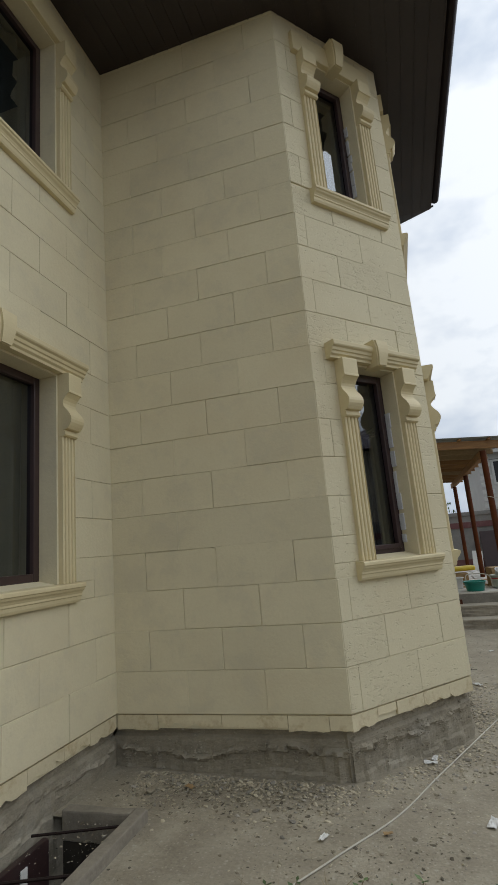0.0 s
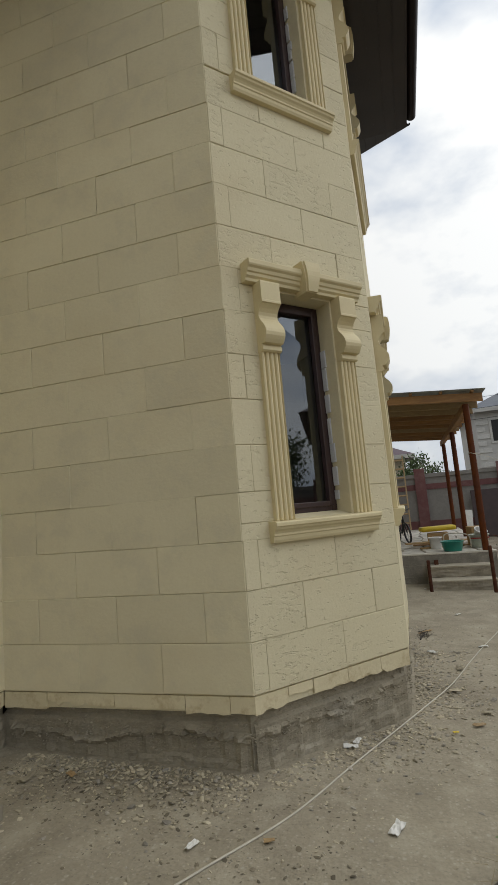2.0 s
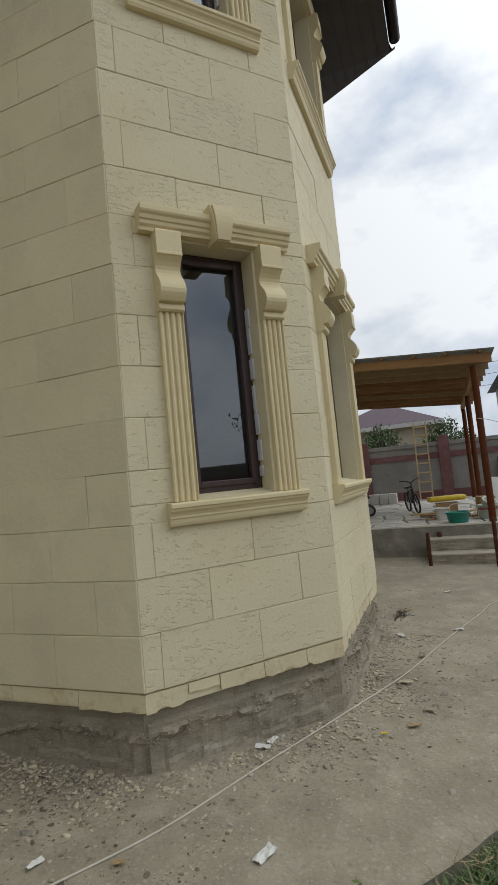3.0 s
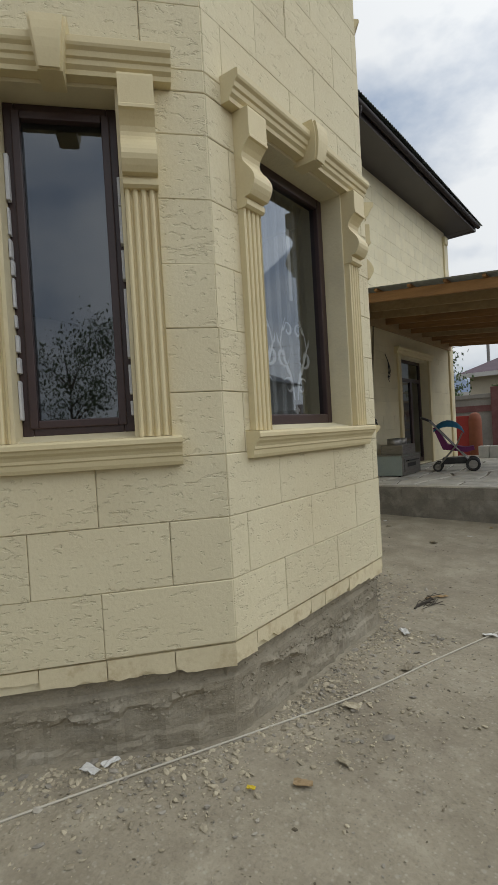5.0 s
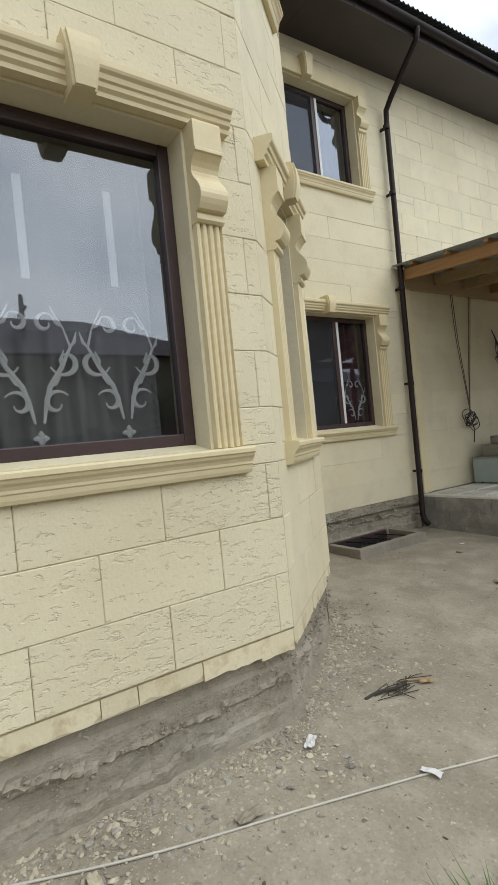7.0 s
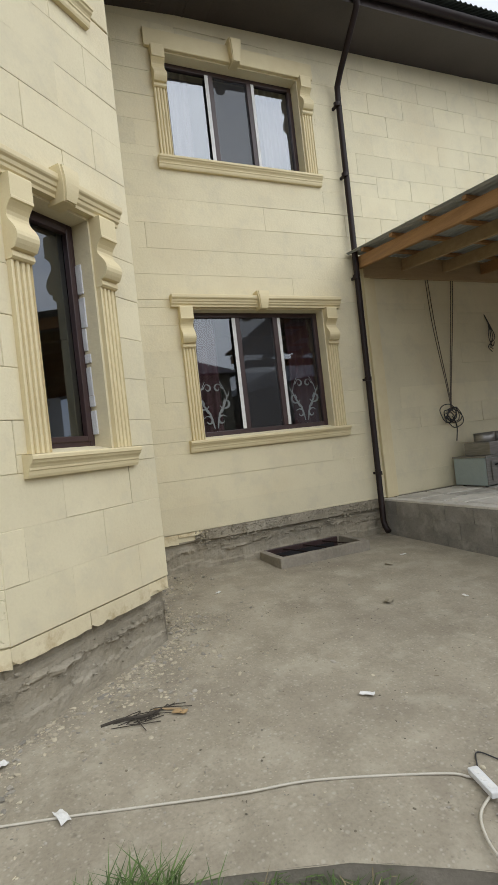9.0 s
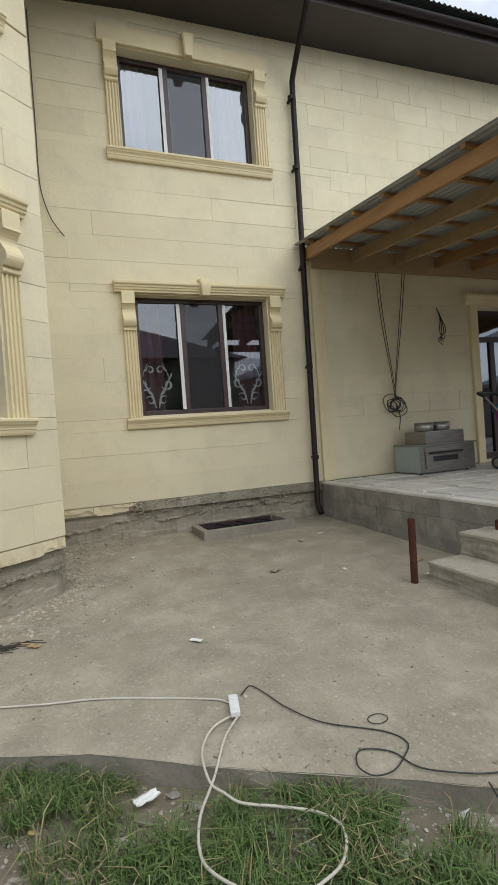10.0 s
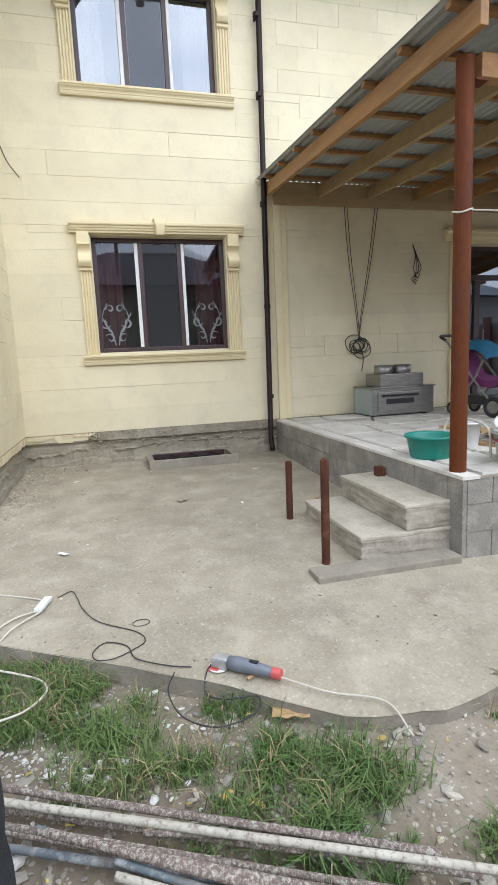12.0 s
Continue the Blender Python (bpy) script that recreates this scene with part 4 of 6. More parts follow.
for name, p, q, wins, mat, near in WALLS:
    m, length = facet(p, q)
    for c, half, s_, h_, panes, upper in wins:
        if name == "wall_bay_east" and not upper:
            net = drape("net_curtain", m, c - half - 0.05, c + half - 0.12, s_ + 0.04, h_ + 0.1, 0.27, NET, "white net curtain with embroidered scrolls behind the bay window")
            for cx, k in ((c - 0.22, 0.92), (c + 0.17, 0.92)):
                lace_motif(net, cx, s_ + 0.18, 0.22, k)
                part("lace_band", box(cx - 0.018, 0.219, s_ + 0.80, cx + 0.018, 0.223, h_ - 0.25), LACE, net, "white vertical lace band")
        elif name == "wall_main":
            left = drape("drape", m, c - half, c - half + 0.36, s_ + 0.02, h_ + 0.1, 0.27, ROSE if not upper else PALE_DRAPE, "gathered drape at the side of the three-pane window")
            right = drape("drape", m, c + half - 0.40, c + half, s_ + 0.02, h_ + 0.1, 0.27, ROSE if not upper else PALE_DRAPE, "gathered drape at the side of the three-pane window")
            if not upper:
                lace_motif(left, c - half + 0.24, s_ + 0.12, 0.225, 1.0)
                lace_motif(right, c + half - 0.26, s_ + 0.12, 0.225, 1.0)
        elif name == "wall_near":
            drape("drape", m, c + half - 0.55, c + half - 0.02, s_ + 0.02, h_ + 0.1, 0.28, DRAPE_GREY, "grey-green gathered drape behind the window", wave=0.16)
        if panes == 1 and half < 0.3:
            for side in (-1, 1):
                bm = bmesh.new()
                z = s_ + 0.1
                while z < h_ - 0.4:
                    hgt = rng_foam.uniform(0.05, 0.2)
                    a = c + side * (half - 0.016)
                    add_box(bm, min(a, a - side * 0.012), 0.085 + rng_foam.uniform(0, 0.02), z, max(a, a - side * rng_foam.uniform(0.008, 0.02)), 0.134, z + hgt, 0.003)
                    z += hgt + rng_foam.uniform(0.0, 0.04)
                ob = part("sealing_foam", bm, FOAM)
                ob.matrix_basis = m
                tagged(ob, "smeared white sealing foam along the window frame", "sealant", "window sealant")
        if panes == 3:
            e, f = 0.014, 0.055
            x0 = c - half + e + f
            w = (2 * half - 2 * e - 2 * f) / 3
            for k in (1, 2):
                a = x0 + w * k
                ob = part("sash_edge", box(a - 0.062 if k == 1 else a + 0.012, 0.123, s_ + 0.085, a - 0.018 if k == 1 else a + 0.05, 0.129, h_ - 0.075, 0.002), WHITE_PLASTIC)
                ob.matrix_basis = m
                tagged(ob, "white plastic sash edge of the three-pane window", "sash edge", "sash edges")
            bm = bmesh.new()
            bm.faces.new([bm.verts.new(v) for v in ((x0 + w + 0.05, 0.143, s_ + 0.085), (x0 + 2 * w - 0.05, 0.143, s_ + 0.085), (x0 + 2 * w - 0.05, 0.143, h_ - 0.075), (x0 + w + 0.05, 0.143, h_ - 0.075))])
            ob = part("insect_screen", bm, SCREEN)
            ob.matrix_basis = m
            tagged(ob, "grey insect screen over the middle pane", "insect screen", "insect screens")

# ---- eave details ----
bm = bmesh.new()
for (x0, y0), (x1, y1) in zip(EAVE_LINE, EAVE_LINE[1:]):
    a, b = edge_height(y0) + 0.13, edge_height(y1) + 0.13
    d = Vector((x1 - x0, y1 - y0, 0)).normalized()
    o = Vector((d.y, -d.x, 0))
    ring0, ring1 = [], []
    for k in range(9):
        ang = math.pi * (1 + k / 8)
        off = o * (0.065 + 0.06 * math.cos(ang))
        ring0.append(bm.verts.new((x0 + off.x, y0 + off.y, a + 0.065 * math.sin(ang))))
        ring1.append(bm.verts.new((x1 + off.x, y1 + off.y, b + 0.065 * math.sin(ang))))
    for k in range(8):
        bm.faces.new((ring0[k], ring0[k + 1], ring1[k + 1], ring1[k]))
part("gutter", bm, PIPE_BROWN, roof, "dark brown half-round gutter", smooth=True)
bm = bmesh.new()
prev = None
for k in range(340):
    y = 8.0 + 0.03 * k
    z = edge_height(y) + 0.20 + (0.028 if k % 3 == 0 else 0.0)
    row = [bm.verts.new((-1.40, y, z)), bm.verts.new((-2.55, y, z + 0.62))]
    if prev:
        bm.faces.new((prev[0], row[0], row[1], prev[1]))
    prev = row
part("ribbed_sheet_edge", bm, ROOF, roof)
for k in range(36):
    y = 7.9 + 0.28 * k
    part("soffit_board_joint", box(-2.2, y, edge_height(y) - 0.008, -1.50, y + 0.012, edge_height(y) - 0.002), EAVE, roof)
for k in range(24):
    x = -2.0 + 0.13 * k
    part("soffit_board_joint", box(x, 2.6 + max(0.0, x + 1.2) * 0.5, SOFFIT - 0.008, x + 0.012, 8.1 - max(0.0, x + 1.2) * 0.5, SOFFIT - 0.002), EAVE, roof)

pipe = thing("downpipe", "dark brown steel rain downpipe with brackets on the cream wall", "downpipe", Matrix.Identity(4))
z_e = edge_height(10.4) + 0.1
pts = [(-1.455, 10.36, z_e + 0.02), (-1.455, 10.36, z_e - 0.10), (-1.50, 10.37, z_e - 0.2), (-1.98, 10.42, 5.78), (-2.09, 10.43, 5.66), (-2.10, 10.43, 5.5), (-2.09, 10.38, 0.12), (-2.06, 10.38, 0.05), (-2.00, 10.37, 0.0)]
part("tube", tube(pts, 0.037, 12), PIPE_BROWN, pipe, smooth=True)
for z in (0.7, 1.9, 3.2, 4.5, 5.4):
    bm = tube([(-2.09, 10.395, z), (-2.09, 10.395, z + 0.05)], 0.043, 12)
    add_box(bm, -2.19, 10.38, z + 0.01, -2.12, 10.41, z + 0.04)
    part("bracket", bm, PIPE_BROWN, pipe)

# pilaster strips on the long wall
def pilaster(y, z0, z1, w):
    pil = thing("pilaster", "cream moulded corner strip on the facade", "pilaster", Matrix.Translation((WALL_X, y, 0)))
    part("shaft", box(-0.002, 0.0, z0, 0.045, w * 0.55, z1, 0.006), TRIM, pil)
    part("shaft_step", box(-0.002, w * 0.55 + 0.003, z0, 0.025, w, z1, 0.006), TRIM, pil)
    return pil


pilaster(10.54, 0.39, 3.36, 0.19)
far = pilaster(17.02, 0.39, 6.1, 0.19)
part("capital", box(-0.01, -0.04, 6.1, 0.09, 0.23, 6.3, 0.02), TRIM, far)

# ---- porch door ----
d0, d1 = DOOR[0] + 7.205, DOOR[2] + 7.205
door = thing("porch_door", "dark brown glazed double door with cream moulded surround", "door", Matrix.Translation((WALL_X, 0, 0)))
for y0, y1 in ((d0 - 0.14, d0), (d1, d1 + 0.14)):
    part("side_strip", box(-0.002, y0, 0.39, 0.05, y1, 2.82, 0.008), TRIM, door)
bm = bmesh.new()
add_profile(bm, [(0.0, 2.82), (0.055, 2.82), (0.06, 2.86), (0.085, 2.88), (0.09, 2.92), (0.11, 2.94), (0.11, 2.98), (0.0, 2.98)], d0 - 0.24, d1 + 0.24)
bmesh.ops.transform(bm, matrix=Matrix(((0, 1, 0, 0), (1, 0, 0, 0), (0, 0, 1, 0), (0, 0, 0, 1))), verts=bm.verts)
part("head_moulding", bm, TRIM, door)
bm = bmesh.new()
for y0, y1, z0, z1 in ((d0, d0 + 0.07, 0.42, 2.8), (d1 - 0.07, d1, 0.42, 2.8), (d0 + 0.07, d1 - 0.07, 2.73, 2.8), (d0 + 0.07, d1 - 0.07, 2.3, 2.38), (d0 + 0.07, d1 - 0.07, 0.42, 0.52),
                       (d0 + 0.45, d0 + 0.55, 0.52, 2.3), ((d0 + d1) / 2 + 0.2, (d0 + d1) / 2 + 0.32, 0.52, 2.3)):
    add_box(bm, -0.24, y0, z0, -0.18, y1, z1, 0.006)
part("door_frame", bm, BROWN, door)
for y0, y1, z0, z1 in ((d0 + 0.07, d1 - 0.07, 2.38, 2.73), (d0 + 0.07, d0 + 0.45, 0.52, 2.3), (d0 + 0.55, (d0 + d1) / 2 + 0.2, 0.52, 2.3), ((d0 + d1) / 2 + 0.32, d1 - 0.07, 0.52, 2.3)):
    part("pane", pane_mesh(((-0.21, y0, z0), (-0.21, y1, z0), (-0.21, y1, z1), (-0.21, y0, z1)), GLASS), GLASS, door).visible_shadow = False
part("handle", tube([(-0.14, d0 + 0.59, 1.35), (-0.14, d0 + 0.59, 1.55)], 0.012), STEEL, door)

# near-black colour that carries the shade down inside the window wells
SHAFT_SHADE = material("shade_dark_shaft", (0.045, 0.038, 0.028), (0.025, 0.021, 0.016), rough=0.95, bump=0.6)

# ---- window wells and basement window ----
def window_well(y0, y1, x1, top, label):
    well = thing("window_well", label, "window well", Matrix.Identity(4))
    for x0_, x1_, ya, yb in ((x1 - RIM, x1, y0, y1), (WALL_X + 0.05, x1 - RIM - 0.001, y0, y0 + RIM), (WALL_X + 0.05, x1 - RIM - 0.001, y1 - RIM, y1)):
        bm = box(x0_, ya, top - 0.16, x1_, yb, top, 0.010)
        bmesh.ops.subdivide_edges(bm, edges=[e for e in bm.edges if e.calc_length() > 0.2], cuts=10, use_grid_fill=True)
        for v in bm.verts:
            v.co += Vector((noise.noise(v.co * 8), noise.noise(v.co * 8 + Vector((3, 0, 0))), noise.noise(v.co * 9))) * 0.006
        part("rim", bm, KERB, well)
        part("shaft_wall", box(x0_ + 0.004, ya + 0.004, -0.75, x1_ - 0.004, yb - 0.004, top - 0.162), SHAFT_SHADE, well, "shaft wall coloured near black for its shade")
    part("shaft_floor", box(WALL_X, y0, -0.78, x1, y1, -0.72), SHAFT_SHADE, well)
    for k in range(4):
        yy = y0 + RIM + 0.1 + (y1 - y0 - 2 * RIM - 0.2) * k / 3
        part("bar", tube([(WALL_X + 0.02, yy - 0.12, top - 0.03), (x1 - RIM + 0.02, yy + 0.06, top - 0.035)], 0.008, 6), PIPE_BROWN, well)
    return well


window_well(*WELLS[0], "low concrete rim of a basement window well with dark bars")
window_well(*WELLS[1], "concrete rim of a basement window well near the corner")
bw = thing("basement_window", "small basement window with white curtain inside the window well", "window", Matrix.Translation((WALL_X + 0.005, 2.35, -0.40)))
part("window_frame", box(0, -0.55, 0.0, 0.04, 0.42, 0.40, 0.006), BROWN, bw)
part("pane", box(0.041, -0.50, 0.05, 0.046, 0.05, 0.35), BLACK, bw)
for k in range(3):
    part("curtain_strip", box(0.047, -0.02 + 0.10 * k, 0.04, 0.056, 0.03 + 0.10 * k, 0.30 + 0.03 * k, 0.004), PAPER, bw)

# inferred window: brown and black panel added to darken the well's back wall
fw = thing("basement_window", "inferred basement window, a dark panel added at the back of the window well", "window", Matrix.Translation((WALL_X, 9.23, -0.62)))
part("window_frame", box(-0.02, -0.49, 0.0, 0.026, 0.49, 0.655, 0.006), BROWN, fw)
part("pane", box(0.027, -0.43, 0.06, 0.031, 0.43, 0.60), BLACK, fw)

# ---- porch pieces ----
rng = random.Random(21)
steps_extra = tagged(part("step_footing", box(1.68, 9.44, -0.35, 1.86, 10.46, -0.135, 0.010), KERB), "thin concrete footing slab under the porch steps", "step", group="porch steps")
for x, y, top, r in ((0.645, 9.68, 0.36, 0.028), (1.585, 9.605, 0.55, 0.029)):
    bm = tube([(x, y, -0.3), (x, y + 0.004, top - 0.01), (x, y + 0.004, top)], r, 12, radii=[r, r, r * 0.8])
    tagged(part("stub_post", bm, STUB), "short rusty red-brown steel tube standing in the concrete", "post", "handrail stubs")
tagged(part("stub_plate", box(0.76, 10.41, 0.19, 0.83, 10.48, 0.27, 0.004), STUB), "rusty steel stub on the upper step", "post", "handrail stubs")

porch_parts = tagged(thing("porch_facing", "grey concrete blocks and pale flagstones of the porch", "porch", Matrix.Identity(4)), kind="structure")


def cmu_mesh(w, h, d=0.03):
    bm = bmesh.new()
    add_box(bm, 0.003, -d, 0.003, w - 0.003, 0.0, h - 0.003, 0.002)
    return finish(bm, "concrete_block", CMU)


cmu_full, cmu_half = cmu_mesh(0.40, 0.19), cmu_mesh(0.20, 0.19)
for row in range(4):
    z = -0.40 + 0.195 * row
    x = WALL_X + 0.03
    first = row % 2
    while x < P_X1 - 0.2:
        me, w = (cmu_half, 0.2) if first else (cmu_full, 0.4)
        first = 0
        if x + w > P_X1:
            me, w = cmu_half, 0.2
        part("concrete_block", me, CMU, porch_parts, m=Matrix.Translation((x, P_Y0 + 0.03 - rng.random() * 0.004, z)))
        x += w
    y = P_Y0 + 0.035
    first = row % 2
    while y < 13.5:
        me, w = (cmu_half, 0.2) if first else (cmu_full, 0.4)
        first = 0
        part("concrete_block", me, CMU, porch_parts, m=Matrix.Translation((P_X1 - 0.03 + rng.random() * 0.004, y, z)) @ pose(0, 0, 0, 0, 0, 90))
        y += w
part("screed_edge", box(WALL_X + 0.01, P_Y0 - 0.006, P_TOP - 0.028, P_X1 + 0.008, P_Y0 + 0.13, P_TOP - 0.001, 0.004), FLAG, porch_parts)
part("screed", box(WALL_X + 0.01, P_Y0 + 0.131, P_TOP - 0.028, P_X1 + 0.006, P_Y1, P_TOP - 0.012), KERB, porch_parts)
xs = [WALL_X + 0.03]
while xs[-1] < P_X1 - 0.3:
    xs.append(min(P_X1 - 0.01, xs[-1] + rng.uniform(0.36, 0.62)))
ys_ = [P_Y0 + 0.14 + 0.46 * k for k in range(14)]
jit = {}


def jitter(i, j):
    if (i, j) not in jit:
        a = 0 if i in (0, len(xs) - 1) else rng.uniform(-0.13, 0.13)
        b = 0 if j in (0, len(ys_) - 1) else rng.uniform(-0.13, 0.13)
        jit[i, j] = Vector((xs[i] + a, ys_[j] + b, 0))
    return jit[i, j]


for i in range(len(xs) - 1):
    for j in range(len(ys_) - 1):
        c = [jitter(i, j), jitter(i + 1, j), jitter(i + 1, j + 1), jitter(i, j + 1)]
        mid = sum(c, Vector()) / 4
        bm = bmesh.new()
        low = [bm.verts.new((*(mid + (v - mid) * 0.91).xy, P_TOP - 0.014)) for v in c]
        top = [bm.verts.new((*(mid + (v - mid) * 0.885).xy, P_TOP + 0.003 + rng.uniform(-0.002, 0.002))) for v in c]
        for k in range(4):
            bm.faces.new((low[k], low[(k + 1) % 4], top[(k + 1) % 4], top[k]))
        bm.faces.new(top)
        part("flagstone", bm, FLAG, porch_parts)

# ---- things on the porch ----
oven = thing("deck_oven", "old steel deck oven with grey-green side standing on the porch", "oven", Matrix.Translation((-2.10, 11.66, P_TOP)))
part("body", box(0, 0, 0.02, 0.52, 0.95, 0.38, 0.012), STEEL_PAINT, oven)
part("front_panel", box(0.521, 0.01, 0.03, 0.535, 0.94, 0.37, 0.004), STEEL, oven)
part("top_plate", box(-0.005, -0.01, 0.381, 0.55, 0.96, 0.40, 0.004), STEEL, oven)
oven_door = part("door", box(0.536, 0.08, 0.08, 0.555, 0.72, 0.33, 0.006), STEEL, oven)
part("door_window", box(0.556, 0.20, 0.17, 0.560, 0.62, 0.24, 0.002), BLACK, oven_door)
part("handle", tube([(0.557, 0.14, 0.28), (0.60, 0.14, 0.29), (0.60, 0.66, 0.29), (0.557, 0.66, 0.28)], 0.012), BLACK, oven_door)
for y in (0.08, 0.87):
    for x in (0.08, 0.44):
        part("foot", tube([(x, y, 0), (x, y, 0.02)], 0.025, 10), BLACK, oven)
tray = thing("burner_unit", "low steel two-ring cooker standing on the oven", "cooker", Matrix.Translation((-2.02, 11.80, P_TOP + 0.40)))
part("body", box(0, 0, 0.0, 0.42, 0.66, 0.17, 0.01), STEEL, tray)
for y in (0.17, 0.45):
    bm = bmesh.new()
    lathe(bm, [(0.12, 0.17), (0.13, 0.19), (0.13, 0.29), (0.115, 0.29), (0.11, 0.2), (0.0, 0.19)], 16)
    bmesh.ops.translate(bm, vec=(0.2, y, 0), verts=bm.verts)
    part("ring_drum", bm, STEEL, tray, smooth=True)

hang = thing("hanging_cables", "dark electric cables hanging from the canopy in a tangled coil", "cable", Matrix.Identity(4))
for y_top, dy in ((11.56, 0.0), (11.60, 0.015), (12.09, -0.01), (12.05, -0.02)):
    part("cable", tube(curve_points([(-2.14, y_top, 3.36), (-2.15, y_top * 0.7 + 11.76 * 0.3 + dy, 2.6), (-2.13, y_top * 0.2 + 11.76 * 0.8 + dy, 1.8), (-2.12, 11.76 + dy, 1.42)], 6), 0.0058, 6), CABLE_BROWN, hang)
for k in range(7):
    a0, r0 = rng.uniform(0, 6), rng.uniform(0.06, 0.15)
    cy, cz = 11.72 + rng.uniform(-0.10, 0.14), 1.36 + rng.uniform(-0.06, 0.06)
    loop = [(-2.11 + rng.uniform(-0.03, 0.03), cy + r0 * 1.2 * math.cos(a0 + t * 0.7), cz + r0 * math.sin(a0 + t * 0.7)) for t in range(10)]
    part("coil", tube(curve_points(loop, 3), 0.0065, 5), CABLE_BLACK, hang)
part("tail", tube(curve_points([(-2.12, 11.76, 1.35), (-2.12, 11.82, 1.2), (-2.13, 11.80, 1.0)], 5), 0.008, 5), CABLE_BLACK, hang)
wire = thing("wall_wire", "short dark wires sticking out of the wall above the oven", "cable", Matrix.Identity(4))
for k in range(4):
    part("wire", tube(curve_points([(-2.19, 12.66, 2.78), (-2.14, 12.67 + 0.01 * k, 2.6), (-2.13, 12.64 + 0.04 * k, 2.42), (-2.13, 12.70 - 0.03 * k, 2.30), (-2.13, 12.74 - 0.02 * k, 2.36 - 0.05 * k)], 4), 0.006, 5), CABLE_BLACK, wire)


def wheel(bm_r, width, r):
    bm = bmesh.new()
    lathe(bm, [(r * 0.62, -width * 0.3), (r * 0.9, -width * 0.5), (r, -width * 0.2), (r, width * 0.2), (r * 0.9, width * 0.5), (r * 0.62, width * 0.3), (r * 0.62, -width * 0.3)], 18)
    return bm


stroller = thing("stroller", "folded-back baby stroller with purple seat and turquoise hood", "stroller", Matrix.Translation((-1.02, 12.97, P_TOP)) @ pose(0, 0, 0, 0, 0, 14))
for x, y, r in ((-0.30, -0.22, 0.09), (-0.30, 0.22, 0.09), (0.32, -0.25, 0.13), (0.32, 0.25, 0.13)):
    wh = part("wheel", wheel(None, 0.05, r), BLACK, stroller, m=Matrix.Translation((x, y, r)) @ pose(0, 0, 0, 90, 0, 0), smooth=True)
    bm = bmesh.new()
    lathe(bm, [(0.0, -0.012), (r * 0.6, -0.012), (r * 0.6, 0.012), (0.0, 0.012)], 14)
    part("hub", bm, STEEL, wh)
for side in (-0.23, 0.23):
    part("frame_tube", tube([(0.32, side, 0.13), (-0.05, side, 0.55), (-0.42, side, 0.98)], 0.014, 8), STEEL, stroller)
    part("leg_tube", tube([(-0.30, side, 0.09), (0.05, side, 0.50), (0.15, side, 0.72)], 0.014, 8), STEEL, stroller)
part("handlebar", tube(curve_points([(-0.42, -0.23, 0.98), (-0.55, -0.18, 1.04), (-0.58, 0, 1.05), (-0.55, 0.18, 1.04), (-0.42, 0.23, 0.98)], 5), 0.020, 8), BLACK, stroller)
bm = bmesh.new()
add_profile(bm, [(-0.20, 0.42), (0.22, 0.36), (0.36, 0.40), (0.34, 0.47), (0.2, 0.45), (-0.12, 0.52), (-0.30, 0.86), (-0.36, 0.84)], -0.19, 0.19)
bmesh.ops.transform(bm, matrix=pose(0, 0, 0, 0, 0, -90) @ Matrix.Diagonal((1, 1, 1, 1)), verts=bm.verts)
part("seat", bm, PURPLE, stroller)
bm = bmesh.new()
rings = []
for k in range(8):
    a = math.radians(15 + 19 * k)
    rings.append([bm.verts.new((-0.10 + 0.30 * math.cos(a), 0.22 * math.cos(b), 0.66 + 0.32 * math.sin(a) * (0.6 + 0.4 * math.sin(b)))) for b in (math.pi * j / 10 for j in range(11))])
for a, b in zip(rings, rings[1:]):
    for k in range(10):
        bm.faces.new((a[k], a[k + 1], b[k + 1], b[k]))
part("hood", bm, BLUE, stroller, smooth=True)
part("basket", box(-0.22, -0.18, 0.14, 0.22, 0.18, 0.26, 0.03), BLACK, stroller)


def tub(name, x, y, z, r, h, mat, label, category, rim=0.012):
    bm = bmesh.new()
    lathe(bm, [(0.0, 0.004), (r * 0.78, 0.0), (r * 0.80, 0.012), (r * 0.97, h - 0.02), (r + rim, h - 0.018), (r + rim, h), (r * 0.97, h), (r * 0.94, h - 0.02), (r * 0.77, 0.02), (0.0, 0.018)], 28)
    ob = part(name, bm, mat, smooth=True)
    ob.matrix_basis = Matrix.Translation((x, y, z))
    return tagged(ob, label, category)


tub("wash_tub", 1.12, 10.72, P_TOP, 0.195, 0.18, GREEN_TUB, "round green plastic wash tub on the porch edge", "tub")
CLEAR_BUCKET = plain("milky_plastic_bucket", (0.50, 0.55, 0.48), 0.35)
tub("bucket", 1.62, 11.10, P_TOP, 0.17, 0.24, CLEAR_BUCKET, "milky plastic bucket on the porch edge", "bucket")
tub("bucket", 0.86, 11.25, P_TOP, 0.12, 0.22, WHITE_PLASTIC, "small white plastic bucket on the porch", "bucket")
tilted = tub("bucket", 0, 0, 0, 0.105, 0.20, WHITE_PLASTIC, "white plastic bucket tipped into the milky bucket", "bucket")
tilted.matrix_basis = Matrix.Translation((1.60, 11.08, P_TOP + 0.15)) @ pose(0, 0, 0, 24, 18, 0)
band = bmesh.new()
lathe(band, [(0.166, 0.165), (0.170, 0.165), (0.171, 0.185), (0.167, 0.185), (0.166, 0.165)], 28)
stripe = tagged(part("bucket_hoop", band, RED, smooth=True), "thin red hoop round the milky bucket", "hoop")
stripe.matrix_basis = Matrix.Translation((1.62, 11.10, P_TOP))
ob = tagged(part("carton", box(-0.13, -0.16, 0, 0.13, 0.16, 0.36, 0.006), CARD), "brown cardboard carton standing behind the buckets", "carton")
